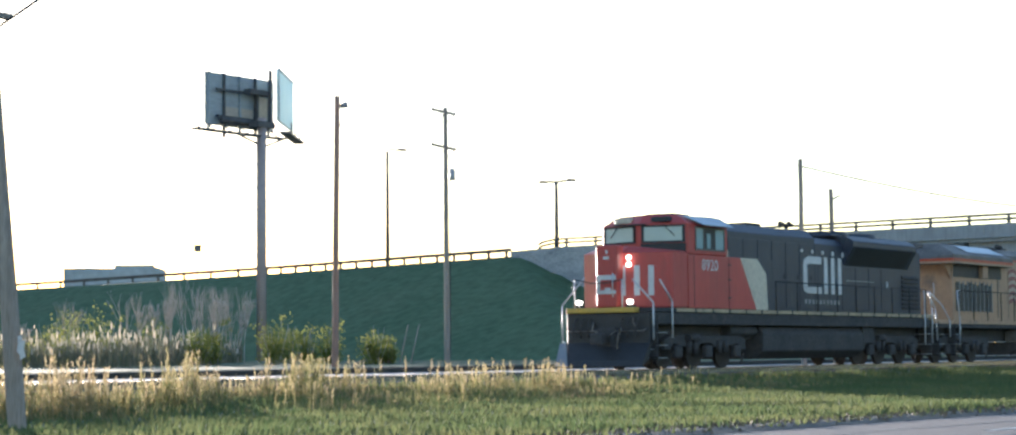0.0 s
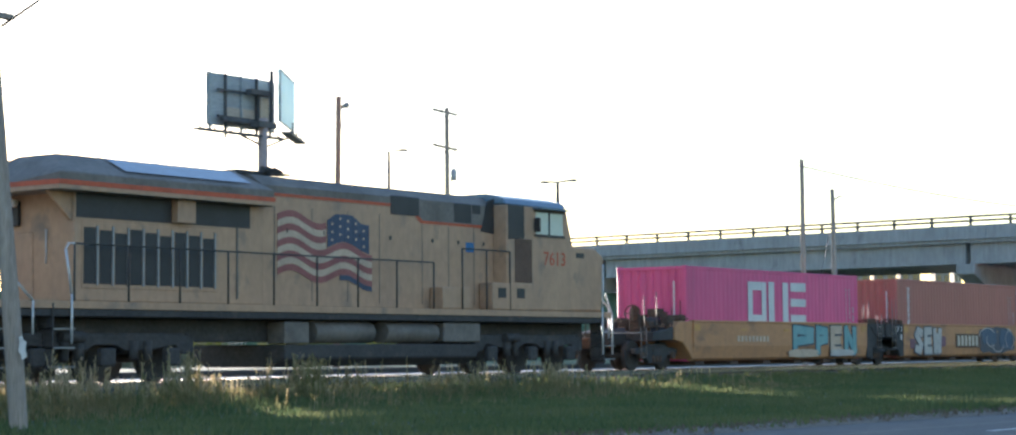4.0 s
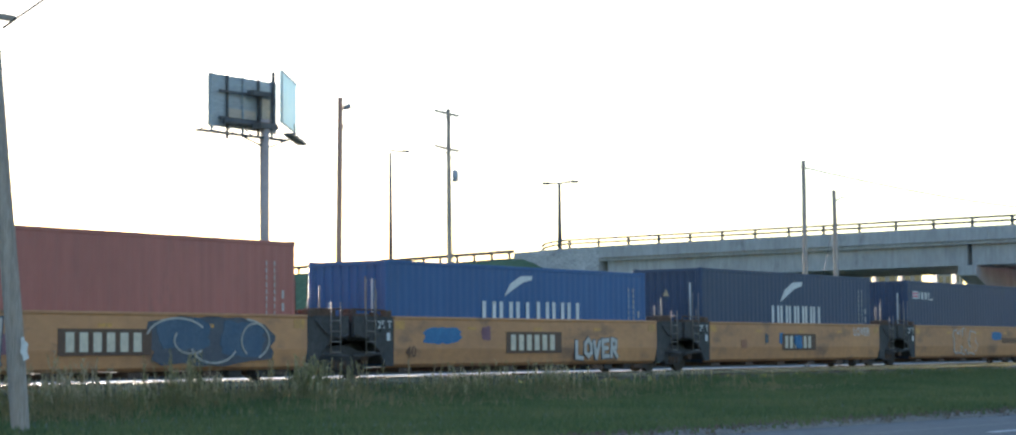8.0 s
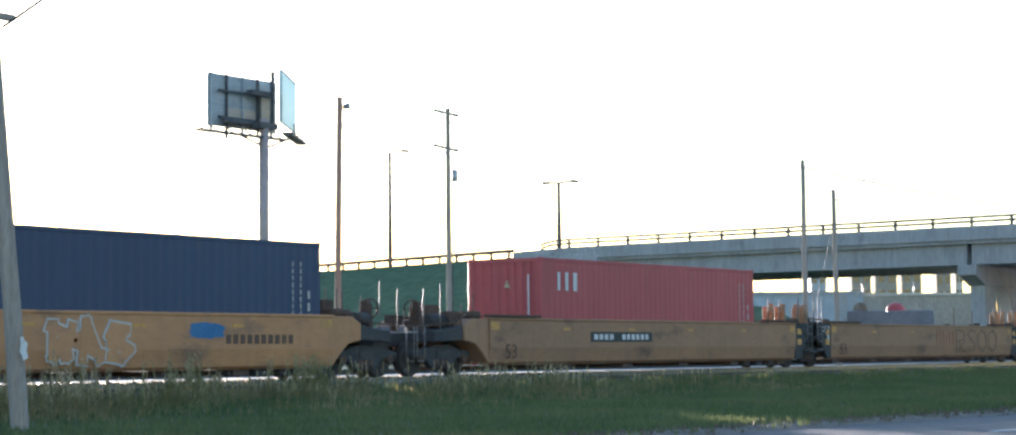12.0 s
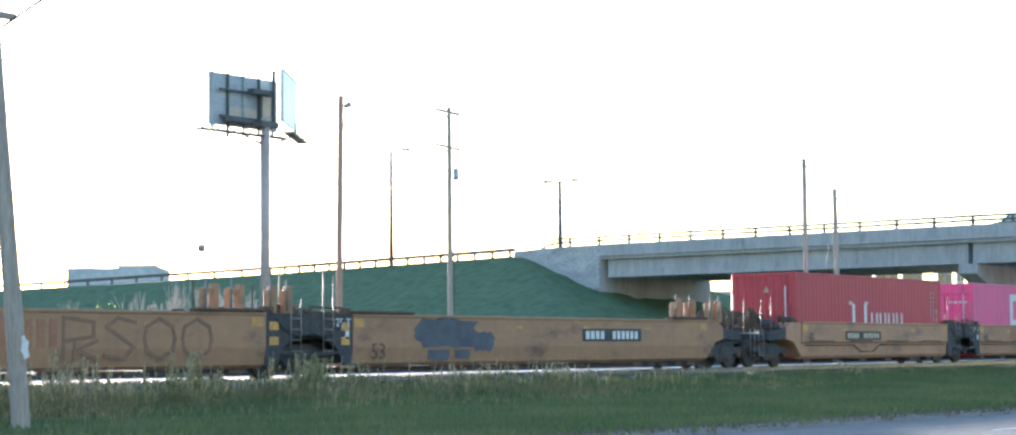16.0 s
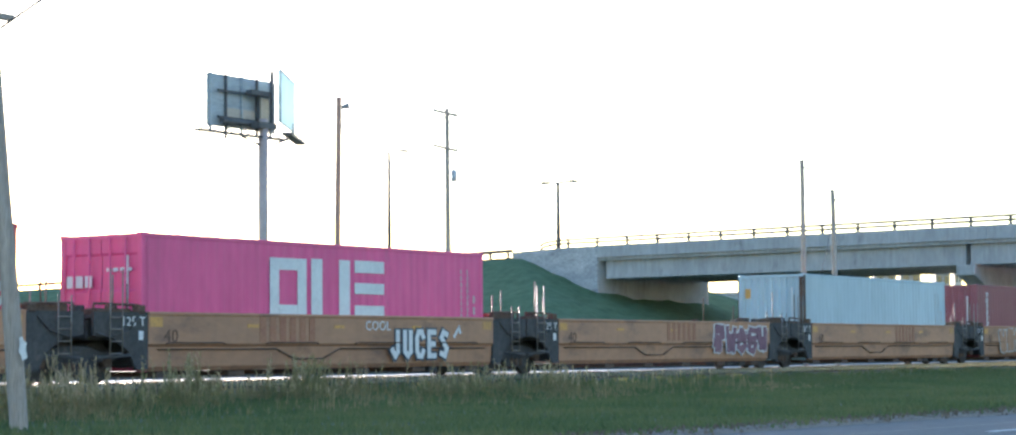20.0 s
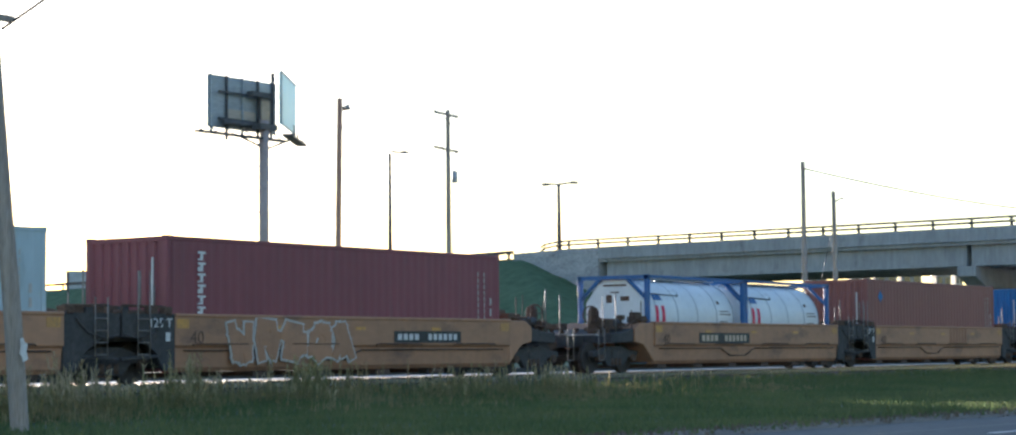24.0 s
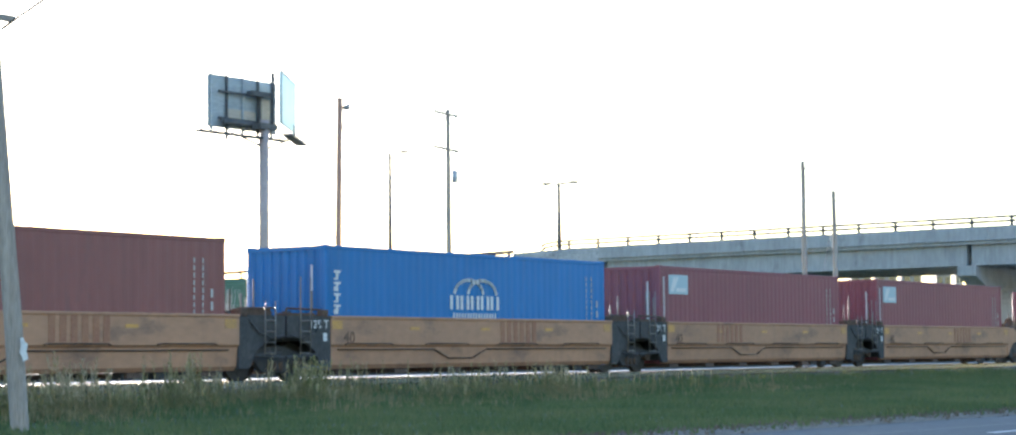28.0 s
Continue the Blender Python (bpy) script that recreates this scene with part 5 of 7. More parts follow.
paint_patch(b[2], 4.0, 4.7, 0.42, 0.9, "gr_dark", 24, -1.452)
paint_patch(b[2], 4.8, 5.7, 0.62, 1.15, "gr_dark", 25, -1.468)
number_panel(b[2], 9.9, 13.0, 0.88, 1.26)
c = container(18.19, "oxide", "red oxide forty-foot shipping container with small white emblem")
stroke_row(c, 0.80, 1.36, 2.40, 2.95, ("pair",), 0.12, gap=0.1)
stroke_row(c, 1.22, 1.68, 2.40, 2.95, ("pair",), 0.09, gap=0.05, plane=-1.231)
emblem(c, "emblem", [(1.66, 1.77, 2.40, 2.95)], "label", -1.223)
end_label(c, -0.1, 2.6)

C0, CP = 78.75, 15.38
cl = "weathered yellow-brown articulated well car with black ends"
cc = [well_car(C0 + CP * i + (0.2 if i else 0), 12.3, "well_tan", "end" if i == 0 else "joint", "end" if i == 4 else "joint", cl + (", empty" if i == 2 else ""), seed=40 + i) for i in range(5)]
number_panel(cc[0], 3.3, 6.2, 0.92, 1.25)
faded_mark(cc[1], 3.4, 5.4, 0.90, 1.50)
e = lettering("graffiti_word", "COOL", 0.34, "label", cc[1], Matrix.Translation((7.55, -1.484, 1.2)) @ TO_US)
spray(cc[1], 7.95, 10.4, 0.42, 1.28, ("crook", "cup", "bow", "comb", "curl"), 0.14, "label", "gr_dark", 0.10, 0.0, -1.480)
emblem(cc[1], "graffiti_dash", band([(10.6, 1.05), (10.8, 1.3), (10.85, 1.15)], 0.08), "label", -1.482)
faded_mark(cc[2], 5.8, 7.6, 0.95, 1.5)
graffiti(cc[2], 8.6, 12.1, 0.45, 1.50, 5, "gr_purple", "label", 42, -1.480)
faded_mark(cc[3], 6.8, 8.6, 0.90, 1.5)
graffiti(cc[4], 1.6, 5.9, 0.42, 1.50, 5, "well_tan", "gr_white", 43, -1.480)
number_panel(cc[4], 7.4, 10.1, 0.92, 1.22)
c = container(C0 + 0.12, "crimson", "bright red forty-foot shipping container with white writing")
stroke_row(c, 4.3, 5.6, 1.53, 2.30, ("pair",), 0.20, gap=0.1)
stroke_row(c, 5.85, 8.75, 1.53, 1.98, ("pair",) * 4, 0.12, gap=0.25)
end_label(c, -0.1, 2.75)
emblem(c, "emblem", [(4.05, 4.13, 2.25, 2.37), (4.17, 4.25, 2.25, 2.37), (5.35, 5.43, 2.25, 2.37), (5.47, 5.55, 2.25, 2.37)], "label", -1.223)
c = container(C0 + CP + 0.25, "pink", "magenta forty-foot shipping container with pale block emblem", doors=True)
block_emblem(c)
for k in range(3):
    part("door_emblem", Shape().box(-0.03, -0.02, 0.22 + k * 0.27, 0.43 + k * 0.27, 2.15, 2.42), "label", c)
for k in range(4):
    part("door_code", Shape().box(-0.03, -0.02, -0.95 + k * 0.2, -0.82 + k * 0.2, 2.5, 2.58), "label", c)
c = container(C0 + 3 * CP + 0.1, "ice", "pale blue forty-foot shipping container with rusty corner posts")
for y in (-1.228, 1.228):
    part("rust_patch", Shape().box(0.0, 0.16, y - 0.004, y + 0.004, 0.7, 3.3), "rust", c)
part("rust_patch", Shape().box(-0.006, 0.0, -1.21, -1.07, 0.8, 3.25), "rust", c)
part("hazard_label", Shape().box(-0.004, 0.004, 0.75, 0.95, 2.5, 2.85), "reflector", c)
c = container(C0 + 4 * CP + 0.2, "maroon", "maroon forty-foot shipping container with a column of white letters")
writing_column(c, 1.05, 1.5, 3.02, 6, 0.24)

D0, DP = 160.15, 15.34
dd = [well_car(D0 + DP * i, 12.25, "well_tan", "end" if i == 0 else "joint", "end" if i == 4 else "joint", cl, seed=60 + i) for i in range(5)]
number_panel(dd[0], 2.6, 5.8, 0.90, 1.24)
for i, x in ((1, 6.8), (2, 6.8), (3, 3.0), (4, 6.5)):
    faded_mark(dd[i], x, x + 1.75, 0.92, 1.52)
c = container(D0 + DP - 0.1, "russet", "brown-maroon forty-foot shipping container with a small blue diamond label")
emblem(c, "diamond_label", [[(0.9, 2.70), (1.1, 2.48), (1.32, 2.70), (1.1, 2.92)]], "azure", -1.223)
c = container(D0 + 2 * DP + 0.1, "azure", "bright blue forty-foot shipping container with white arched emblem")
stroke_row(c, 4.85, 7.05, 1.80, 2.20, ("pair",) * 5, 0.11, gap=0.16)
stroke_row(c, 4.98, 6.9, 1.52, 1.72, ("pair",) * 8, 0.055, gap=0.25)
for cx, r in ((5.66, 0.62), (6.24, 0.62)):
    arc = [(cx + r * math.cos(a), 2.22 + 0.40 * math.sin(a)) for a in [math.pi * (0.04 + 0.92 * i / 9) for i in range(10)]]
    emblem(c, "emblem", band(arc, 0.09), "label", -1.223 - (0.003 if cx > 6 else 0))
writing_column(c, 0.42, 1.58, 2.72, 4, 0.24)
for i in (3, 4):
    c = container(D0 + i * DP, "maroon", "maroon forty-foot shipping container with a pale square label")
    emblem(c, "label_panel", [(0.52, 1.66, 2.46, 3.08)], "ice", -1.223, "pale blue square label")
    emblem(c, "label_mark", [[(0.6, 2.55), (0.8, 2.55), (1.1, 3.0), (0.8, 3.0)], (0.95, 1.55, 2.54, 2.66)], "label", -1.231)
    writing_column(c, 0.25, 1.6, 3.0, 14, 0.1)
well_car(D0 + 5 * DP + 4.6, 12.25, "well_tan", "end", "joint", cl, seed=80)
container(D0 + 5 * DP + 4.6, "maroon", "maroon forty-foot shipping container")


def tank_container(s, first):
    """A twenty-foot tank in a blue frame."""
    c = thing("tank_container", "white cylindrical tank container in a blue steel frame", "tank container", group="containers on the train")
    L, z0, z1, W, R = 6.02, 0.27, 3.06, 1.219, 1.12
    up = R / Shape.rise
    zc = 2.935 - up
    prof = [(0.16, 0.0), (0.17, 0.45), (0.24, 0.80), (0.42, 1.02), (0.62, R), (L - 0.62, R), (L - 0.42, 1.02), (L - 0.24, 0.80), (L - 0.17, 0.45), (L - 0.16, 0.0)]
    rows = [[(x, r * math.cos(2 * math.pi * k / 32), zc + r / R * up * math.sin(2 * math.pi * k / 32)) for k in range(33)] for x, r in prof]
    tank = part("tank", Shape().sheet(rows, True), "tank_white", c, "white clad tank shell")
    for x in (0.66, 1.9, 3.1, 4.3, L - 0.66):
        part("strap", Shape().sheet([[(x + d, (R + 0.012) * math.cos(2 * math.pi * k / 32), zc + (up + 0.012) * math.sin(2 * math.pi * k / 32)) for k in range(33)] for d in (-0.03, 0.03)], True), "insulator", tank)
    part("hatch", Shape().rod((L / 2, 0, zc + up - 0.05), (L / 2, 0, z1 - 0.05), 0.3, n=14), "galv", tank)
    part("walkway", Shape().box(0.5, L - 0.5, -0.35, 0.1, z1 - 0.10, z1 - 0.06), "galv", tank)
    part("top_loop", Shape().tube([(0.7, -0.9, zc + 0.75), (2.2, -0.93, zc + 0.70), (2.5, -0.6, zc + 0.98)], 0.02), "black", tank)
    for x in (0.0, L - 0.13):
        for sg in (-1, 1):
            part("corner_post", Shape().box(x, x + 0.13, *sorted((sg * W, sg * (W - 0.14))), z0, z1), "blue_steel", c, bevel=0.015)
            for za, zb in ((z1 - 0.75, z1 - 0.08), (z0 + 0.75, z0 + 0.08)):
                part("diagonal", Shape().tube([(x + 0.065, sg * (W - 0.1), za), (x + 0.065, sg * 0.45, zb)], 0.06), "blue_steel", c)
        for za in (z1 - 0.13, z0 + 0.005):
            part("end_rail", Shape().box(x, x + 0.13, -W, W, za, za + 0.125), "blue_steel", c)
    for sg in (-1, 1):
        part("top_rail", Shape().box(0.1, L - 0.1, *sorted((sg * W, sg * (W - 0.09))), z1 - 0.10, z1 - 0.01), "blue_steel", c)
        part("bottom_rail", Shape().box(0.1, L - 0.1, *sorted((sg * W, sg * (W - 0.09))), z0 + 0.02, z0 + 0.14), "blue_steel", c)
    cur = lambda x0, x1, za, zb: [[(x, -(R + 0.014) * math.cos(a), zc + (up + 0.014) * math.sin(a)) for a in [math.asin((za + (zb - za) * k / 5 - zc) / (up + 0.014)) for k in range(6)]] for x in (x0, x1)]
    part("red_emblem", Shape().sheet(cur(0.60, 0.78, 1.55, 2.10), True), "emblem_red", tank)
    part("red_emblem", Shape().sheet(cur(0.96, 1.14, 1.55, 2.10), True), "emblem_red", tank)
    part("blue_emblem", Shape().sheet(cur(0.40 + 0.25, 0.88 + 0.25, 2.27, 2.45), True), "blue_steel", tank)
    part("writing", Shape().sheet(cur(4.5, 5.1, 1.95, 1.98), True).sheet(cur(4.5, 5.2, 1.85, 1.88), True).sheet(cur(4.5, 5.0, 1.6, 1.63), True).sheet(cur(4.45, 4.6, 2.2, 2.3), True), "stencil", tank)
    if first:
        e = part("end_plate", Shape().prism([(-1.0, 1.55), (1.0, 1.55), (1.0, 2.2), (0.45, 2.95), (-0.45, 2.95), (-1.0, 2.2)], "x", 0.13, 0.16), "tank_white", c, "white end panel")
        part("end_writing", Shape().box(0.12, 0.13, -0.4, 0.4, 2.72, 2.78).box(0.12, 0.13, -0.15, 0.15, 2.5, 2.55).box(0.12, 0.13, 0.1, 0.3, 2.2, 2.45).box(0.12, 0.13, -0.5, -0.2, 2.25, 2.4), "stencil", e)
    return on_train(c, s)


tank_container(160.2, True)
tank_container(166.25, False)


# ---- locomotives ----
def loco_truck(parent, x):
    """A three-axle truck with deep side frames, springs and brake rigging."""
    t = part("truck", Shape().box(x - 2.3, x + 2.3, -0.6, 0.6, 0.62, 0.95), "black", parent, "sooty three-axle truck", bevel=0.03)
    for sg in (-1, 1):
        y = sg * 1.18
        f = Shape().prism([(x - 2.55, 0.62), (x - 2.55, 0.95), (x - 2.2, 1.08), (x + 2.2, 1.08), (x + 2.55, 0.95), (x + 2.55, 0.62), (x + 2.2, 0.62), (x + 2.0, 0.82), (x + 1.2, 0.70), (x + 0.55, 0.70), (x + 0.3, 0.82), (x - 0.3, 0.82), (x - 0.55, 0.70), (x - 1.2, 0.70), (x - 2.0, 0.82), (x - 2.2, 0.62)], "y", y - 0.08, y + 0.08)
        part("side_frame", f, "black", t, bevel=0.02)
        for dx in (-1.85, 0.0, 1.85):
            part("axle_box", Shape().box(x + dx - 0.2, x + dx + 0.2, *sorted((y, y + sg * 0.2)), 0.36, 0.76), "black", t, bevel=0.04)
        for dx in (-0.95, 0.95):
            for o in (-0.2, 0.2):
                part("coil_spring", Shape().rod((x + dx + o, y + sg * 0.1, 0.5), (x + dx + o, y + sg * 0.1, 0.92), 0.1, n=10), "black", t)
        part("brake_cylinder", Shape().rod((x - 1.3, y + sg * 0.16, 1.0), (x - 0.7, y + sg * 0.16, 1.0), 0.12, n=10), "black", t)
        part("sand_pipe", Shape().tube([(x + 2.4, y, 1.1), (x + 2.55, y, 0.5), (x + 2.35, y, 0.12)], 0.03, n=5), "black", t)
    for dx in (-1.85, 0.0, 1.85):
        wheelset(parent, x + dx, 0.53)


def walkway_rail(parent, x0, x1, n, z, top, mat, y=-1.52):
    for i in range(n + 1):
        x = x0 + (x1 - x0) * i / n
        part("stanchion", Shape().rod((x, y, z), (x, y, top), 0.022, n=6), mat, parent)
    part("handrail", Shape().tube([(x0, y, top), (x1, y, top)], 0.022), mat, parent)


def steps(parent, x, d, sg):
    for k, z in enumerate((0.35, 0.75, 1.15)):
        part("step", Shape().box(*sorted((x, x + d * 0.6)), *sorted((sg * 1.56, sg * 1.15)), z, z + 0.03), "galv", parent)
    part("step_side", Shape().prism([(x, 0.3), (x + d * 0.04, 0.3), (x + d * 0.04, 1.7), (x, 1.7)], "y", *sorted((sg * 1.56, sg * 1.12))), "black", parent)


def red_locomotive():
    L = thing("locomotive", "red, white and black six-axle diesel locomotive with lit headlights", "locomotive", group="locomotives of the train")
    part("underframe", Shape().box(3.7, 24.0, -1.52, 1.52, 1.42, 1.80).box(3.9, 23.8, -1.0, 1.0, 0.95, 1.42), "black", L, "black underframe", bevel=0.02)
    part("walkway", Shape().box(3.65, 24.1, -1.55, 1.55, 1.82, 1.95), "black", L)
    for sg in (-1, 1):
        part("sill_stripe", Shape().box(4.9, 24.05, *sorted((sg * 1.556, sg * 1.548)), 1.825, 1.945), "sill", L, "dusty cream and yellow sill stripe")
    for k in range(17):
        x = 6.0 + 1.07 * k
        part("sill_joint", Shape().box(x, x + 0.09, -1.564, -1.55, 1.82, 1.95), "black", L)
    # nose and cab
    nose = part("nose", Shape().prism([(4.05, 0.55), (4.05, -0.12), (4.78, -1.5), (5.7, -1.5), (5.7, 1.5), (4.6, 1.5)], "z", 1.96, 3.76), "red", L, "wide red nose", bevel=0.04)
    part("nose_top", Shape().add([(4.1, 0.5, 3.76), (4.1, -0.12, 3.76), (4.8, -1.44, 3.76), (5.75, -1.46, 3.76), (5.75, 1.46, 3.76), (4.65, 1.44, 3.76), (4.5, 0.4, 3.95), (4.5, -0.2, 3.95), (5.1, -1.25, 3.80), (5.75, -1.35, 3.80), (5.75, 1.3, 4.05), (5.0, 1.2, 3.95)],
                                 [(0, 1, 7, 6), (1, 2, 8, 7), (2, 3, 9, 8), (4, 5, 11, 10), (5, 0, 6, 11), (6, 7, 8, 9, 10, 11)]), "red", nose)
    door = part("nose_door", Shape().box(3.72, 4.1, -0.22, 0.52, 1.97, 3.96), "red", nose, "tall nose door box", bevel=0.04)
    part("door_plate", Shape().box(3.705, 3.718, 0.05, 0.25, 3.5, 3.6).box(3.705, 3.718, 0.1, 0.16, 3.68, 3.8).box(3.705, 3.718, 0.0, 0.2, 2.5, 2.6), "label", door)
    part("nose_handle", Shape().tube([(3.70, -0.1, 2.3), (3.66, -0.1, 2.35), (3.66, -0.1, 3.0), (3.70, -0.1, 3.05)], 0.018), "silver", door)
    cab = part("cab", Shape().prism([(5.33, 0.0), (5.72, -1.5), (8.2, -1.5), (8.2, 1.5), (5.72, 1.5)], "z", 3.70, 4.72), "red", L, "red crew cab", bevel=0.03)
    part("cab_roof", Shape().add([(5.36, 0, 4.722), (5.74, -1.46, 4.722), (8.2, -1.48, 4.722), (8.2, 1.48, 4.722), (5.74, 1.46, 4.722), (5.7, 0, 5.02), (5.95, -1.0, 5.0), (8.2, -1.05, 5.02), (8.2, 1.05, 5.02), (5.95, 1.0, 5.0)],
                                 [(0, 1, 6, 5), (1, 2, 7, 6), (2, 3, 8, 7), (3, 4, 9, 8), (4, 0, 5, 9), (5, 6, 7, 8, 9)]), "red", cab)
    part("roof_unit", Shape().box(6.6, 7.6, -0.5, 0.5, 5.0, 5.12), "dark_steel", cab, bevel=0.03)
    part("number_box", Shape().box(5.50, 5.75, -0.95, -0.35, 4.75, 4.93), "plate", cab, bevel=0.02)
    part("number_box", Shape().box(5.50, 5.75, 0.35, 0.95, 4.75, 4.93), "stripe", cab, bevel=0.02)
    part("brow_bar", Shape().tube([(5.40, 0.9, 4.70), (5.30, 0.4, 4.68), (5.30, -0.3, 4.68)], 0.03), "black", cab)

    def windshield(a, b2, name):
        """A pane with a rubber frame on the cab front between plan points a and b2."""
        a, b2 = Vector(a), Vector(b2)
        out = Vector((-(b2 - a).y, (b2 - a).x)).normalized()
        if out.x > 0:
            out = -out
        p = lambda u, o: a.lerp(b2, u) + out * o
        s = Shape()
        for u0, u1, z0, z1 in ((0.03, 0.97, 4.60, 4.66), (0.03, 0.97, 4.08, 4.14), (0.03, 0.09, 4.14, 4.60), (0.91, 0.97, 4.14, 4.60)):
            q = [p(u0, 0), p(u1, 0), p(u1, 0.035), p(u0, 0.035)]
            s.prism([(v.x, v.y) for v in q], "z", z0, z1)
        part(name + "_frame", s, "black", cab)
        q = [p(0.08, 0.0), p(0.92, 0.0), p(0.92, 0.02), p(0.08, 0.02)]
        w = part(name, Shape().prism([(v.x, v.y) for v in q], "z", 4.13, 4.61), "sky_toned_glass", cab, "greenish cab glass with the bright sky in its colour")
        m = p(0.5, 0.05)
        e = p(0.75, 0.05)
        part("wiper", Shape().tube([(m.x, m.y, 4.68), (e.x, e.y, 4.30)], 0.014, n=5), "black", cab)

    q = [(5.33, -0.1), (5.70, -1.45), (5.685, -1.455), (5.31, -0.1)]
    part("glare_panel", Shape().prism(q, "z", 3.78, 4.06), "plate", cab, "black anti-glare panel", m=Matrix.Translation((-0.012, 0, 0)))
    windshield((5.34, -0.06), (5.71, -1.46), "windshield")
    windshield((5.34, 0.06), (5.71, 1.46), "windshield")
    for sg in (-1, 1):
        y = sg * 1.5
        # the middle pane is a black sheet painting the shade inside an open window
        for x0, x1, g in ((6.2, 6.62, "sky_toned_glass"), (6.66, 7.34, "plate"), (7.38, 7.92, "sky_toned_glass")):
            part("side_window", Shape().box(x0, x1, *sorted((y, y + sg * 0.012)), 3.90, 4.55), g, cab)
        # a pale slab painted in for a glint; no seat is modelled
        part("seat_back", Shape().box(6.86, 7.08, *sorted((y + sg * 0.012, y + sg * 0.02)), 3.92, 4.4), "sky_toned_glass", cab, "pale glint painted into the open window")
        part("window_frame", Shape().box(6.14, 7.98, *sorted((y, y + sg * 0.03)), 4.55, 4.61).box(6.14, 7.98, *sorted((y, y + sg * 0.03)), 3.84, 3.90).box(6.14, 6.2, *sorted((y, y + sg * 0.03)), 3.9, 4.55).box(7.92, 7.98, *sorted((y, y + sg * 0.03)), 3.9, 4.55).box(6.62, 6.66, *sorted((y, y + sg * 0.03)), 3.9, 4.55).box(7.34, 7.38, *sorted((y, y + sg * 0.03)), 3.9, 4.55), "loco_roof", cab)
        part("sun_awning", Shape().add([(5.95, sg * 1.2, 4.98), (8.1, sg * 1.25, 4.98), (8.1, sg * 1.78, 4.66), (6.2, sg * 1.78, 4.66), (5.95, sg * 1.2, 4.95), (8.1, sg * 1.25, 4.95), (8.1, sg * 1.78, 4.63), (6.2, sg * 1.78, 4.63)], [(0, 1, 2, 3), (7, 6, 5, 4), (0, 4, 5, 1), (1, 5, 6, 2), (2, 6, 7, 3), (3, 7, 4, 0)]), "roof_blue", cab, "blue-grey metal awning")
    # side cabinets in red, cream and black
    part("side_cabinet", Shape().prism([(5.71, 1.96), (10.08, 1.96), (9.02, 3.69), (5.71, 3.69)], "y", -1.5, 1.5), "red", L, "red side cabinet", bevel=0.01)
    part("stripe_cabinet", Shape().prism([(10.08, 1.96), (10.86, 1.96), (10.76, 3.2), (10.16, 3.69), (9.02, 3.69)], "y", -1.499, 1.499), "stripe", L, "cream diagonal stripe")
    part("rear_cabinet", Shape().prism([(10.86, 1.96), (11.2, 1.96), (11.2, 3.69), (10.16, 3.69), (10.76, 3.2)], "y", -1.498, 1.498), "hood", L)
    for x in (8.25, 6.05):
        part("door_seam", Shape().box(x, x + 0.025, -1.506, -1.498, 2.0, 3.66), "plate", L)
    for z in (2.3, 2.9, 3.4):
        part("hinge", Shape().box(8.2, 8.38, -1.51, -1.499, z, z + 0.05), "plate", L)
    emblem(L, "cream_flash", [[(8.26, 4.25), (8.26, 3.72), (9.05, 3.72), (8.75, 4.1), (8.55, 4.25)]], "stripe", -1.13)
    lettering("road_number", "8920", 0.52, "label", L, Matrix.Translation((7.05, -1.506, 3.2)) @ TO_US)
    # hood
    hood = part("engine_hood", Shape().prism([(-1.12, 1.95), (1.12, 1.95), (1.12, 4.62), (0.85, 4.90), (-0.85, 4.90), (-1.12, 4.62)], "x", 8.2, 15.1), "hood", L, "black engine hood", bevel=0.02)
    rear = part("radiator_hood", Shape().prism([(-1.12, 1.95), (1.12, 1.95), (1.12, 4.45), (0.9, 4.68), (-0.9, 4.68), (-1.12, 4.45)], "x", 15.1, 24.1), "hood", L, "black radiator hood", bevel=0.02)
    part("radiator_wing", Shape().prism([(-1.125, 3.72), (-1.5, 4.42), (-1.5, 4.62), (-1.2, 4.80), (1.2, 4.80), (1.5, 4.62), (1.5, 4.42), (1.125, 3.72)], "x", 17.35, 22.9), "hood", rear, "flared radiator section", bevel=0.02)
    for sg in (-1, 1):
        part("radiator_grille", Shape().add([(17.6, sg * 1.14, 3.76), (22.5, sg * 1.14, 3.76), (22.5, sg * 1.49, 4.38), (17.6, sg * 1.49, 4.38)], [(0, 1, 2, 3)]), "plate", rear, m=Matrix.Translation((0, sg * 0.012, -0.01)))
        part("roof_lip", Shape().add([(17.4, sg * 1.5, 4.63), (22.8, sg * 1.5, 4.63), (22.8, sg * 1.22, 4.815), (17.4, sg * 1.22, 4.815)], [(0, 1, 2, 3)]), "hood", rear, m=Matrix.Translation((0, sg * 0.006, 0.006)))
        part("roof_lip", Shape().add([(12.9, sg * 1.12, 4.62), (15.05, sg * 1.12, 4.62), (15.05, sg * 0.86, 4.90), (12.9, sg * 0.86, 4.90)], [(0, 1, 2, 3)]), "hood", hood, m=Matrix.Translation((0, sg * 0.008, 0.008)))
    for x in (18.0, 20.4):
        part("fan_hatch", Shape().rod((x, 0, 4.8), (x, 0, 5.04), 0.95, 0.9, n=20), "hood", rear)
    part("fan_hatch", Shape().box(16.9, 22.4, -0.9, 0.9, 4.8, 4.90), "hood", rear, bevel=0.03)
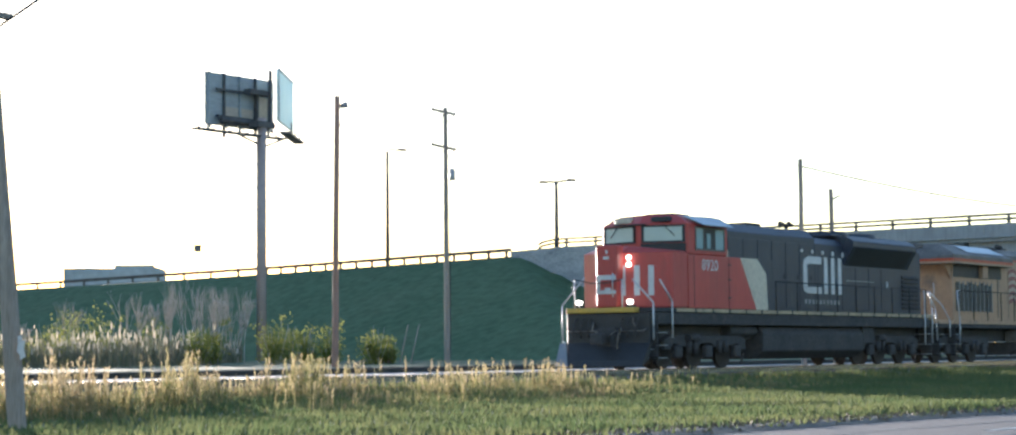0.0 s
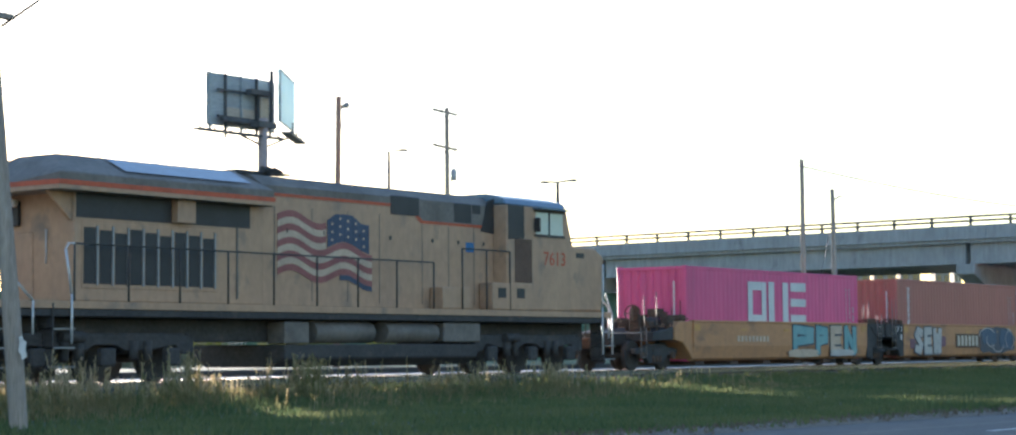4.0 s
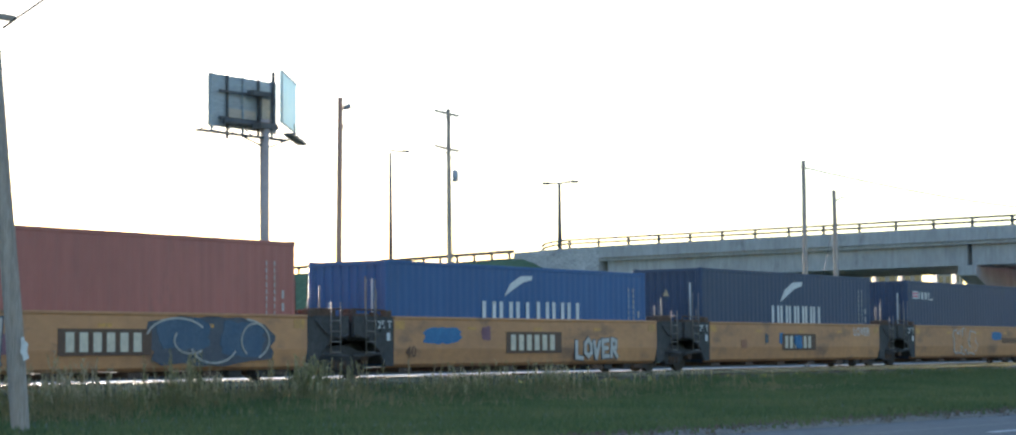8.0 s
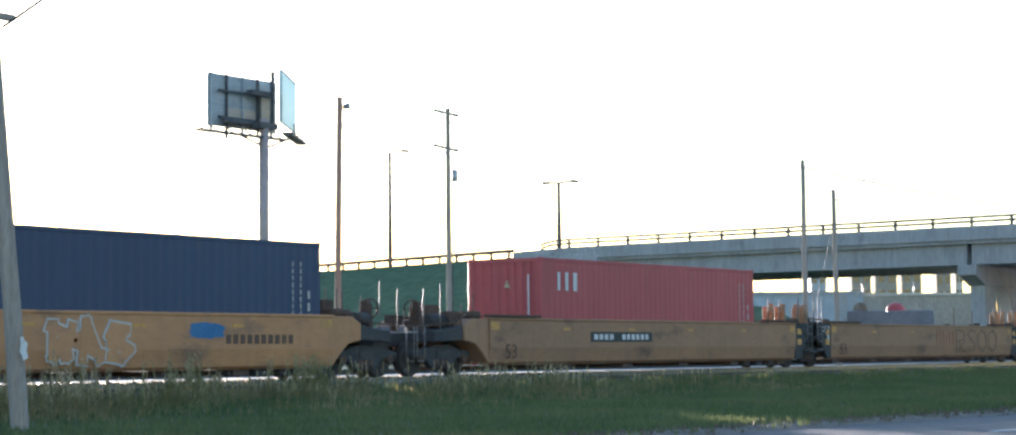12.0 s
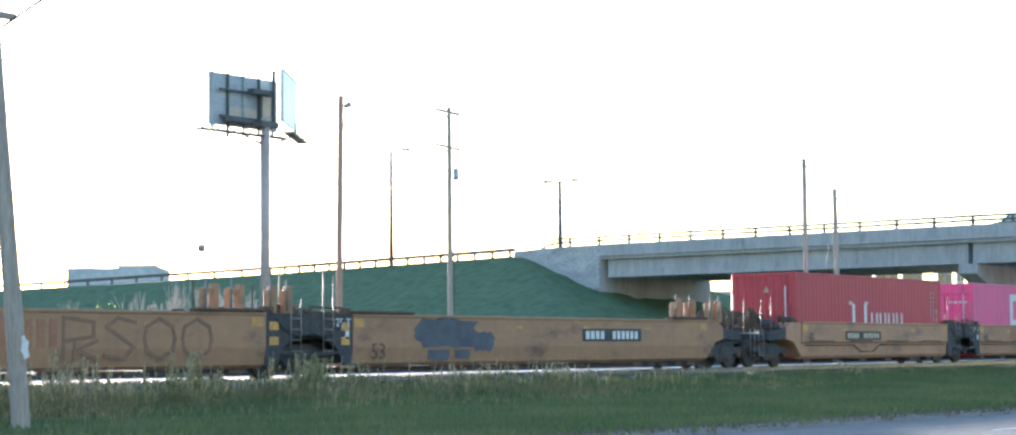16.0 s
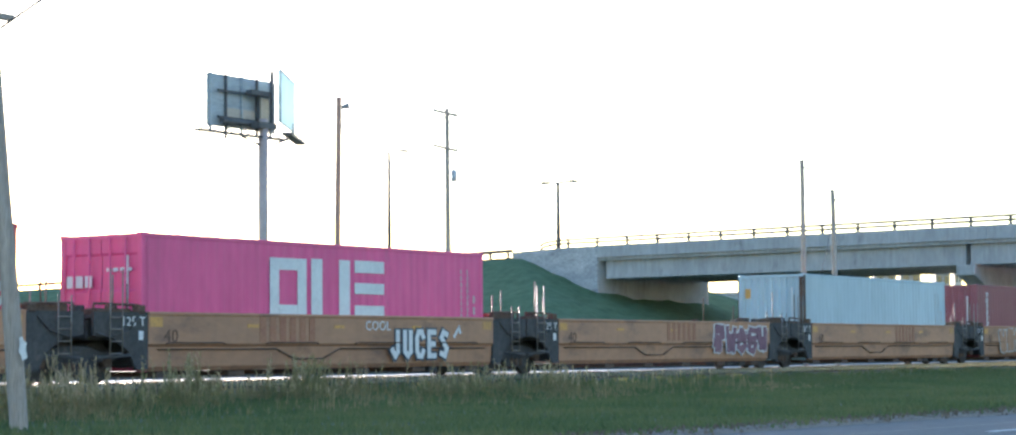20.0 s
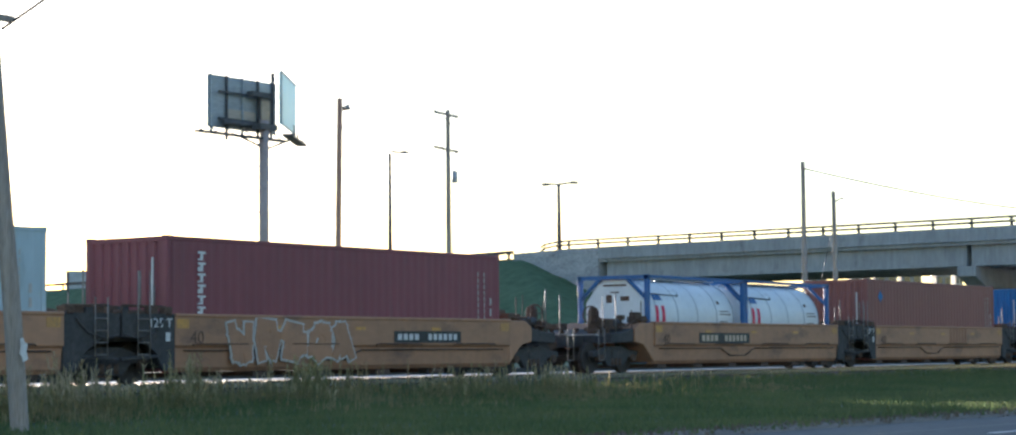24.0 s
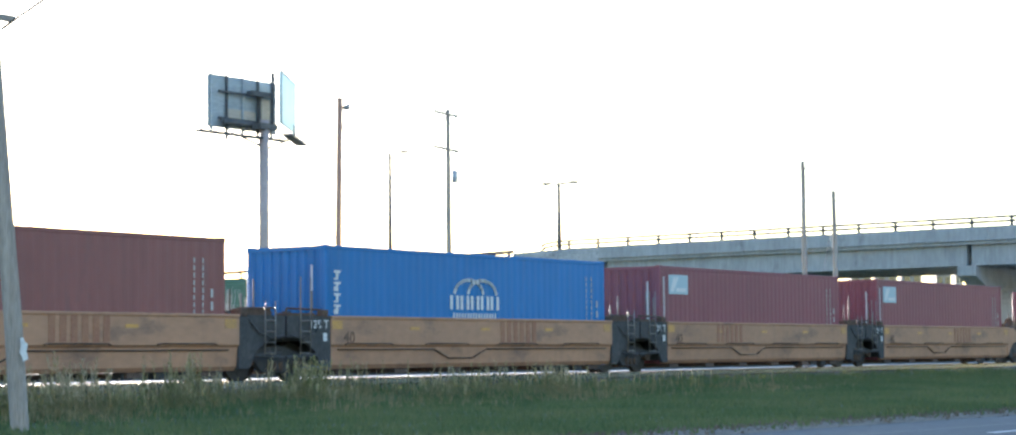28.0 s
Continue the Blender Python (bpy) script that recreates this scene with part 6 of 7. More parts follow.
    for k, x in enumerate((8.9, 9.9, 10.9, 11.9, 12.9, 13.9)):
        part("hood_door", Shape().box(x, x + 0.92, -1.14, -1.122, 2.05, 4.4), "hood", hood, bevel=0.008)
        part("latch", Shape().box(x + 0.8, x + 0.86, -1.16, -1.14, 3.1, 3.25), "black", hood)
    for x in (15.3, 16.2, 17.2, 18.3, 19.4, 20.5):
        part("hood_door", Shape().box(x, x + 0.9, -1.136, -1.122, 2.05, 3.66), "hood", rear, bevel=0.008)
    for z in [2.15 + 0.17 * k for k in range(8)]:
        part("louvre", Shape().prism([(-1.13, z), (-1.19, z + 0.02), (-1.19, z + 0.05), (-1.13, z + 0.13)], "x", 22.3, 23.8), "black", rear)
    for z in [2.05 + 0.12 * k for k in range(6)]:
        part("small_louvre", Shape().box(11.25, 11.75, -1.165, -1.142, z, z + 0.05), "yellow", hood)
    for k in range(6):
        part("lifting_eye", Shape().box(14.0 + k * 0.8, 14.12 + k * 0.8, -1.16, -1.12, 4.1 - 0.02 * k, 4.2), "label", rear)
    part("rear_ledge", Shape().box(23.3, 24.4, -1.13, 1.13, 4.66, 4.84), "hood", rear, bevel=0.02)
    part("inspection_plate", Shape().box(20.9, 21.02, -1.16, -1.137, 2.95, 3.2), "label", rear)
    part("exhaust", Shape().box(11.6, 12.6, -0.4, 0.4, 4.9, 5.08), "black", hood, bevel=0.03)
    horn = Shape()
    for dx, dy in ((0, 0), (0.22, 0.12), (0.40, -0.1)):
        horn.rod((14.2 + dx, -0.5 + dy, 5.12), (13.8 + dx, -0.5 + dy, 5.14), 0.03, 0.1, n=8)
    part("horn", horn.rod((14.3, -0.5, 4.88), (14.3, -0.5, 5.12), 0.04).box(14.0, 14.7, -0.65, -0.35, 5.05, 5.1), "black", hood, "air horn cluster")
    emblem(rear, "emblem", [(14.16, 14.46, 2.85, 3.66), [(14.16, 3.67), (14.46, 3.67), (14.72, 3.70), (15.55, 3.70), (15.55, 3.97), (14.55, 3.97), (14.25, 3.86)], [(14.16, 2.84), (14.46, 2.84), (14.72, 2.86), (15.55, 2.86), (15.55, 2.62), (14.5, 2.62), (14.22, 2.70)]], "label", -1.143, "pale bent bar emblem")
    emblem(rear, "emblem", [(15.75, 16.02, 2.62, 3.97), (16.3, 16.57, 2.62, 3.97), (16.86, 17.13, 2.62, 3.97)], "label", -1.143, "pale upright bars")
    emblem(rear, "faded_writing", bars(14.25, 17.05, 2.24, 2.40, 10, 0.45), "galv", -1.143)
    emblem(rear, "white_line", [(17.5, 19.8, 3.14, 3.17)], "galv", -1.14)
    # emblem on the nose, along its slanted face
    a, b2 = Vector((4.05, -0.12)), Vector((4.78, -1.5))
    out = Vector((b2.y - a.y, -(b2.x - a.x))).normalized() * 0.012
    width = (b2 - a).length
    for at in (0.05, 0.32, 0.59):
        en = Shape()
        for q in band([(at * width, 2.42), (at * width, 3.24)], 0.17):
            pts = [a.lerp(b2, u / width) + out for u, z in q]
            en.add([(p.x, p.y, z) for p, (u, z) in zip(pts, q)], [(0, 1, 2, 3)])
        part("nose_emblem", en, "label", nose, "faded pale bar")
    part("nose_emblem", Shape().box(3.70, 3.712, -0.18, 0.48, 2.85, 3.0).box(3.70, 3.712, -0.18, 0.48, 2.40, 2.52).box(3.70, 3.712, 0.36, 0.48, 2.5, 2.85), "label", nose)
    # lamps
    for z in (3.56, 3.34):
        part("headlight", Shape().rod((4.16, -0.36, z), (4.08, -0.42, z), 0.075, n=14), "lamp_lit", nose, "lit headlight")
    for y in (-0.62, 1.15):
        part("ditch_light", Shape().rod((3.85, y, 2.14), (3.66, y - 0.04, 2.14), 0.075, n=14), "lamp_lit", L, "lit ditch light")
    part("ditch_bracket", Shape().box(3.75, 3.9, -0.75, -0.5, 1.96, 2.05), "black", L)
    part("ditch_bracket", Shape().box(3.75, 3.9, 1.03, 1.27, 1.96, 2.05), "black", L)
    # front end
    part("anticlimber", Shape().box(3.40, 3.72, -1.0, 1.38, 1.80, 1.96), "yellow", L, "yellow front platform edge", bevel=0.02)
    part("pilot", Shape().box(3.5, 3.75, -1.42, 1.42, 0.75, 1.80), "plate", L, "dark pilot plate", bevel=0.03)
    part("snowplow", Shape().prism([(3.5, 0.85), (3.62, 0.85), (3.42, 0.3), (3.02, 0.12), (3.10, 0.3)], "y", -1.45, 1.45), "plate", L, "black snowplough")
    part("plow_wing", Shape().add([(3.45, 1.35, 0.85), (3.05, 1.05, 0.12), (3.05, 1.5, 0.12), (3.42, 1.55, 0.85)], [(0, 1, 2, 3)]), "galv", L, m=Matrix.Translation((-0.06, 0.02, 0)))
    part("coupler", Shape().box(2.95, 3.6, -0.13, 0.13, 0.85, 1.10).box(2.85, 3.1, -0.2, 0.2, 0.80, 1.15), "black", L, bevel=0.03)
    part("air_hose", Shape().tube([(3.48, -0.5, 1.3), (3.3, -0.5, 1.1), (3.3, -0.45, 0.8), (3.4, -0.4, 0.6)], 0.03).tube([(3.48, 0.45, 1.5), (3.3, 0.4, 1.25), (3.2, 0.15, 1.15)], 0.025).tube([(3.48, -0.9, 1.65), (3.38, -0.95, 1.5), (3.4, -1.05, 1.3)], 0.02), "grab", L)
    for y in (-1.1, -0.8, -0.55, 0.55, 0.8, 1.05):
        part("control_hose", Shape().tube([(3.48, y, 1.62), (3.36, y, 1.5), (3.33, y + 0.04, 1.2), (3.42, y + 0.06, 1.02)], 0.026, n=6), "black", L)
    part("uncoupling_lever", Shape().tube([(3.44, -1.35, 1.3), (3.40, -1.3, 1.22), (3.40, -0.3, 1.22), (3.36, -0.2, 1.1)], 0.016, n=5), "grab", L, "worn steel lever")
    part("uncoupling_lever", Shape().tube([(3.44, 1.35, 1.3), (3.40, 1.3, 1.22), (3.40, 0.3, 1.22), (3.36, 0.2, 1.1)], 0.016, n=5), "grab", L, "worn steel lever")
    part("coupler_pocket", Shape().box(3.42, 3.52, -0.34, 0.34, 0.68, 1.34), "black", L, bevel=0.03)
    for sg in (-1, 1):
        part("plow_rib", Shape().prism([(3.5, 0.85), (3.05, 0.14), (3.12, 0.12), (3.6, 0.8)], "y", *sorted((sg * 0.75, sg * 0.79))), "black", L)
        part("corner_step", Shape().box(3.46, 3.76, *sorted((sg * 1.43, sg * 1.12)), 0.62, 0.66), "galv", L)
    part("pilot_lamp", Shape().rod((3.5, -1.05, 0.55), (3.42, -1.05, 0.55), 0.03, n=10), "lamp_lit", L)
    for pts in ([(3.72, -0.75, 2.85), (3.55, -1.45, 2.2), (3.52, -1.56, 2.1), (3.52, -1.56, 1.0), (3.62, -1.5, 0.95)], [(4.35, -1.3, 2.85), (4.62, -1.56, 2.15), (4.62, -1.56, 1.0)], [(3.72, 0.9, 2.95), (3.52, 1.45, 2.2), (3.50, 1.56, 2.05), (3.50, 1.56, 0.9), (3.4, 1.4, 0.85)], [(3.62, 1.2, 1.96), (3.62, 1.2, 2.9)], [(3.62, -0.45, 1.96), (3.62, -0.45, 2.85)]):
        part("grab_rail", Shape().tube(pts, 0.026), "silver", L, "grey grab rail")
    part("front_handrail", Shape().tube([(3.62, 1.25, 2.9), (3.6, 0.6, 2.75), (3.6, 0.1, 2.75), (3.62, -0.45, 2.85)], 0.02), "black", L)
    steps(L, 3.75, 1, -1)
    steps(L, 3.75, 1, 1)
    steps(L, 24.0, -1, -1)
    walkway_rail(L, 11.4, 23.6, 8, 1.95, 2.95, "black")
    walkway_rail(L, 11.4, 23.6, 8, 1.95, 2.95, "black", 1.52)
    for pts in ([(24.0, -1.5, 2.9), (24.1, -1.55, 2.2), (24.1, -1.56, 0.8)], [(23.5, -1.5, 2.9), (23.4, -1.56, 2.2), (23.4, -1.56, 0.8)]):
        part("grab_rail", Shape().tube(pts, 0.026), "silver", L)
    part("rear_coupler", Shape().box(24.0, 24.4, -0.13, 0.13, 0.8, 1.06), "rust", L)
    # below the frame
    part("fuel_tank", Shape().prism([(-1.45, 0.55), (-1.45, 1.15), (-1.3, 1.4), (1.3, 1.4), (1.45, 1.15), (1.45, 0.55), (1.0, 0.28), (-1.0, 0.28)], "x", 10.6, 18.2), "black", L, "black fuel tank", bevel=0.03)
    part("battery_box", Shape().box(18.3, 19.2, -1.4, -0.9, 0.8, 1.42), "black", L, bevel=0.02)
    part("air_reservoir", Shape().rod((8.6, -1.15, 1.25), (10.4, -1.15, 1.25), 0.2, n=12), "black", L)
    loco_truck(L, 7.2)
    loco_truck(L, 20.9)
    on_train(L, -117.0)


def tan_locomotive():
    L = thing("locomotive", "dirty tan-yellow six-axle diesel locomotive with grey roof and a flag mural", "locomotive", group="locomotives of the train")
    part("underframe", Shape().box(0.5, 23.1, -1.52, 1.52, 1.43, 1.60).box(0.8, 22.8, -0.85, 0.85, 0.9, 1.43), "black", L, "black underframe", bevel=0.02)
    part("walkway", Shape().box(0.45, 23.2, -1.55, 1.55, 1.60, 1.76), "armour", L, "tan sill and walkway")
    part("end_edge", Shape().box(0.42, 1.0, -1.5, 1.5, 1.765, 1.80), "yellow", L)
    body = part("radiator_cab", Shape().box(3.55, 9.2, -1.12, 0.80, 1.765, 4.2), "armour", L, "tan radiator compartment", bevel=0.03)
    # overhanging roof with sloping ends
    ring = [(-1.5, 4.12), (-1.5, 4.50), (-0.55, 5.0), (0.55, 5.0), (1.5, 4.50), (1.5, 4.12)]
    ends = [(2.80, 0), (2.80, 0), (3.6, 0), (3.6, 0), (2.80, 0), (2.80, 0)]
    va = [(ends[i][0], p[0], p[1]) for i, p in enumerate(ring)]
    vb = [(9.15 if i not in (2, 3) else 8.9, p[0], p[1]) for i, p in enumerate(ring)]
    part("radiator_roof", Shape().add(va + vb, [tuple(range(6)), tuple(reversed(range(6, 12)))] + [(i, 6 + i, 6 + (i + 1) % 6, (i + 1) % 6) for i in range(6)]), "loco_roof", L, "wide sooty grey roof", bevel=0.02)
    for sg in (-1, 1):
        part("fascia", Shape().box(2.79, 9.16, *sorted((sg * 1.508, sg * 1.5)), 4.13, 4.22), "armour", L)
        part("red_line", Shape().box(2.79, 9.16, *sorted((sg * 1.512, sg * 1.5)), 4.225, 4.33), "orange_red", L)
        part("roof_hatch", Shape().add([(4.8, sg * 1.28, 4.625), (8.6, sg * 1.28, 4.625), (8.6, sg * 0.65, 4.955), (4.8, sg * 0.65, 4.955)], [(0, 1, 2, 3)]), "roof_blue", L, m=Matrix.Translation((0, sg * 0.02, 0.02)))
    part("red_line_end", Shape().box(2.788, 2.796, -1.5, 1.5, 4.225, 4.33), "orange_red", L)
    part("fascia_end", Shape().box(2.79, 2.797, -1.5, 1.5, 4.13, 4.22), "armour", L)
    part("eave_gusset", Shape().prism([(2.9, 4.12), (3.54, 4.12), (3.54, 3.5)], "y", 0.98, 1.06), "armour", L)
    part("eave_gusset", Shape().prism([(2.9, 4.12), (3.54, 4.12), (3.54, 3.5)], "y", -1.06, -0.98), "armour", L)
    part("intake", Shape().box(3.6, 8.75, -1.13, -1.115, 3.58, 4.115), "plate", body, "dark air intake")
    part("intake_post", Shape().box(6.3, 6.85, -1.30, -1.125, 3.60, 4.115), "armour", body)
    part("louvre_panel", Shape().box(3.75, 7.7, -1.135, -1.12, 2.05, 3.5), "armour", body, bevel=0.01)
    for k in range(9):
        x = 3.80 + k * 0.43
        part("door_louvre", Shape().box(x, x + 0.33, -1.142, -1.13, 2.15, 3.38 - 0.05 * (k % 3)), "plate", body)
        part("louvre_slat", Shape().box(x + 0.34, x + 0.39, -1.16, -1.135, 2.12, 3.42), "galv", body)
    part("number_lamp", Shape().box(3.45, 3.55, 0.42, 0.82, 3.45, 4.0), "plate", body, bevel=0.02)
    part("rear_lamp", Shape().rod((3.46, 0.5, 3.95), (3.32, 0.5, 3.95), 0.09, n=12).rod((3.46, 0.75, 3.95), (3.32, 0.75, 3.95), 0.09, n=12), "silver", body)
    part("body_rib", Shape().box(8.3, 8.36, -1.14, -1.12, 1.9, 3.6), "loco_roof", body)
    part("end_grab", Shape().rod((3.52, -0.35, 2.6), (3.52, -0.35, 3.35), 0.018, n=6), "silver", body)
    part("end_door", Shape().box(3.53, 3.551, 0.05, 0.72, 1.8, 3.3), "armour", body, bevel=0.01)
    hood = part("engine_hood", Shape().box(9.2, 18.2, -1.08, 1.08, 1.765, 4.43), "armour", L, "tan engine hood", bevel=0.02)
    part("hood_top", Shape().prism([(-1.082, 4.505), (-1.082, 4.68), (-0.7, 4.95), (0.7, 4.95), (1.082, 4.68), (1.082, 4.505)], "x", 9.2, 18.2), "loco_roof", L, "grey hood roof")
    part("hood_line", Shape().box(9.2, 18.2, -1.084, 1.084, 4.432, 4.503), "orange_red", L)
    emblem(hood, "grey_panel", [[(14.6, 4.502), (18.15, 4.502), (18.15, 4.12), (15.15, 4.12)]], "loco_roof", -1.084, "sooty grey upper panel")
    emblem(hood, "dipped_line", [[(14.45, 4.50), (14.6, 4.50), (15.12, 4.115), (18.15, 4.115), (18.15, 4.045), (15.05, 4.045)]], "orange_red", -1.088, "red line stepping down")
    for x0, x1, z0, z1 in ((13.85, 14.98, 4.22, 4.72), (16.45, 17.2, 4.15, 4.68), (17.25, 17.6, 4.42, 4.68)):
        part("hood_vent", Shape().box(x0, x1, -1.10, -1.07, z0, z1), "plate", hood, bevel=0.01)
    for x in (9.6, 10.9, 12.2, 13.4, 15.1, 16.2, 17.3):
        part("door_seam", Shape().box(x, x + 0.02, -1.088, -1.078, 1.9, 4.2), "loco_roof", hood)
        part("latch", Shape().box(x + 0.4, x + 0.46, -1.10, -1.08, 3.55, 3.65), "plate", hood)
    part("blue_label", Shape().box(16.95, 17.3, -1.09, -1.081, 3.35, 3.62), "gr_blue", hood)
    part("exhaust", Shape().box(9.0, 10.2, -0.5, 0.5, 4.94, 5.08), "black", L, bevel=0.04)
    horn = Shape().box(9.9, 10.6, -0.7, -0.4, 5.0, 5.05)
    for dx in (0, 0.2, 0.4):
        horn.rod((10.1 + dx, -0.55, 5.1), (9.8 + dx, -0.55, 5.12), 0.03, 0.09, n=8)
    part("horn", horn, "black", L)
    # flag mural: waving stripes and a blue field
    wave = lambda x: 0.13 * math.sin((x - 9.7) * 3.3) - 0.03 * (x - 9.7)
    for k in range(9):
        z = 4.0 - 0.165 * k
        xs2 = [9.70 + i * 0.17 for i in range(21) if not (k < 4 and 9.70 + i * 0.17 > 11.45)]
        ring = [(x, z + wave(x)) for x in xs2] + [(x, z - 0.16 + wave(x)) for x in reversed(xs2)]
        emblem(hood, "mural_stripe", [ring], "flag_red" if k % 2 == 0 else "flag_pale", -1.094, "faded wavy mural stripe")
    emblem(hood, "mural_blue", [[(11.45 + i * 0.31, 4.05 + wave(11.45 + i * 0.31) + 0.05 * (i % 2)), (11.45 + i * 0.31, 3.36 + wave(11.45 + i * 0.31)), (11.755 + i * 0.31, 3.36 + wave(11.755 + i * 0.31)), (11.755 + i * 0.31, 4.05 + wave(11.755 + i * 0.31) + 0.05 * ((i + 1) % 2))] for i in range(5)], "flag_blue", -1.094, "faded blue field")
    for i in range(5):
        for k in range(3):
            x, z = 11.62 + i * 0.29, 3.9 - 0.2 * k + 0.05 * (i % 2)
            emblem(hood, "mural_star", [(x - 0.03, x + 0.03, z + wave(x) - 0.03, z + wave(x) + 0.03)], "flag_pale", -1.101)
    emblem(hood, "mural_hem", [[(x, 2.53 + wave(x)) for x in (11.9, 12.2, 12.5, 12.8, 13.08)] + [(x, 2.40 + wave(x)) for x in (13.1, 12.8, 12.5, 12.2, 11.9)]], "flag_blue", -1.096)
    # cab and nose at the trailing end
    cab = part("cab", Shape().prism([(18.2, 1.77), (21.35, 1.77), (21.35, 3.7), (21.05, 4.72), (18.2, 4.72)], "y", -1.5, 1.5), "armour", L, "tan crew cab", bevel=0.03)
    part("cab_roof", Shape().prism([(-1.5, 4.725), (-1.35, 4.92), (-0.8, 5.06), (0.8, 5.06), (1.35, 4.92), (1.5, 4.725)], "x", 18.2, 21.1), "roof_blue", cab, bevel=0.03)
    part("soot_patch", Shape().prism([(17.6, 3.95), (18.2, 3.9), (18.2, 4.9), (17.9, 4.8)], "y", -1.095, -1.08), "plate", cab)
    part("soot_patch", Shape().prism([(18.25, 3.75), (19.0, 3.8), (19.0, 4.72), (18.25, 4.72)], "y", -1.508, -1.498), "plate", cab, "sooty cab corner")
    part("cab_door", Shape().box(18.55, 19.35, -1.512, -1.498, 2.55, 3.78), "stencil", cab, "recessed brown cab door", bevel=0.01)
    for sg in (-1, 1):
        part("side_window", Shape().box(19.55, 20.15, *sorted((sg * 1.498, sg * 1.512)), 3.95, 4.58).box(20.2, 20.85, *sorted((sg * 1.498, sg * 1.512)), 3.95, 4.58), "sky_toned_glass", cab)
        part("window_frame", Shape().box(19.48, 20.92, *sorted((sg * 1.498, sg * 1.53)), 4.58, 4.64).box(19.48, 20.92, *sorted((sg * 1.498, sg * 1.53)), 3.88, 3.95).box(20.15, 20.2, *sorted((sg * 1.498, sg * 1.53)), 3.95, 4.58), "plate", cab)
        part("window_awning", Shape().box(19.4, 21.0, *sorted((sg * 1.5, sg * 1.75)), 4.66, 4.69), "roof_blue", cab)
    part("mirror", Shape().box(19.4, 19.46, -1.72, -1.55, 4.0, 4.4), "plate", cab)
    nose = part("nose", Shape().prism([(21.35, 1.77), (23.0, 1.77), (23.15, 3.45), (22.7, 3.68), (21.35, 3.72)], "y", -1.38, 1.38), "armour", L, "tan nose", bevel=0.06)
    part("nose_vent", Shape().box(21.7, 22.1, -1.39, -1.375, 3.35, 3.5), "plate", nose)
    lettering("road_number", "7613", 0.56, "orange_red", L, Matrix.Translation((20.45, -1.507, 3.08)) @ TO_US)
    boxp = part("battery_box", Shape().box(17.5, 19.35, -1.53, -1.1, 1.77, 2.52), "armour", L, "tan battery box", bevel=0.02)
    for x in (17.75, 18.6):
        part("box_vent", Shape().box(x, x + 0.35, -1.542, -1.529, 2.1, 2.38), "plate", boxp)
    part("step_box", Shape().box(15.4, 16.6, -1.5, -1.1, 1.77, 2.35), "armour", L, bevel=0.02)
    # rails, steps
    walkway_rail(L, 3.2, 15.0, 8, 1.76, 2.98, "black")
    walkway_rail(L, 3.2, 15.0, 8, 1.76, 2.98, "black", 1.52)
    walkway_rail(L, 16.2, 18.3, 2, 1.76, 3.4, "black")
    for pts in ([(3.6, -1.5, 2.98), (3.05, -1.52, 2.98), (2.95, -1.54, 2.85), (3.1, -1.56, 1.9), (3.1, -1.56, 0.85)], [(1.0, -1.2, 2.9), (1.5, -1.5, 2.35), (2.1, -1.56, 1.75), (2.1, -1.56, 1.05)], [(0.55, -1.3, 2.9), (0.85, -1.5, 2.2), (0.85, -1.56, 0.9)], [(0.5, -0.7, 2.9), (0.45, -1.0, 2.3), (0.45, -1.1, 1.0)],
                [(23.1, -1.45, 2.3), (23.25, -1.56, 1.7), (23.25, -1.56, 0.5)], [(22.9, -1.5, 3.2), (22.75, -1.56, 1.9), (22.75, -1.56, 0.5)], [(23.2, -0.9, 2.6), (23.5, -1.3, 1.9), (23.5, -1.3, 1.0)]):
        part("grab_rail", Shape().tube(pts, 0.026), "silver", L, "grey grab rail")
    walkway_rail(L, 0.5, 0.5001, 1, 1.8, 2.9, "black", -0.5)
    walkway_rail(L, 0.5, 0.5001, 1, 1.8, 2.9, "black", 0.6)
    part("end_handrail", Shape().tube([(0.5, -1.3, 2.9), (0.5, 1.3, 2.9)], 0.022), "black", L)
    steps(L, 1.0, 1, -1)
    steps(L, 2.6, 1, -1)
    steps(L, 22.8, 1, -1)
    part("coupler", Shape().box(-0.3, 0.6, -0.13, 0.13, 0.8, 1.06).box(23.1, 23.6, -0.13, 0.13, 0.8, 1.06), "rust", L, bevel=0.02)
    # below the frame
    part("fuel_tank", Shape().prism([(-1.4, 0.48), (-1.4, 0.83), (1.4, 0.83), (1.4, 0.48), (1.0, 0.28), (-1.0, 0.28)], "x", 9.6, 17.0), "black", L, "black fuel tank", bevel=0.03)
    for x0, x1 in ((10.66, 12.79), (13.28, 15.31)):
        part("air_reservoir", Shape().rod((x0, -1.18, 1.13), (x1, -1.18, 1.13), 0.28, n=16), "loco_roof", L, "grey air tank")
    part("filter_box", Shape().box(15.52, 17.07, -1.45, -0.9, 0.88, 1.40), "loco_roof", L, bevel=0.03)
    part("filter_box", Shape().box(9.56, 10.4, -1.45, -0.9, 0.84, 1.38), "loco_roof", L, bevel=0.03)
    loco_truck(L, 4.3)
    loco_truck(L, 19.6)
    on_train(L, -93.3)


red_locomotive()
tan_locomotive()


Shape.rise = 1.0


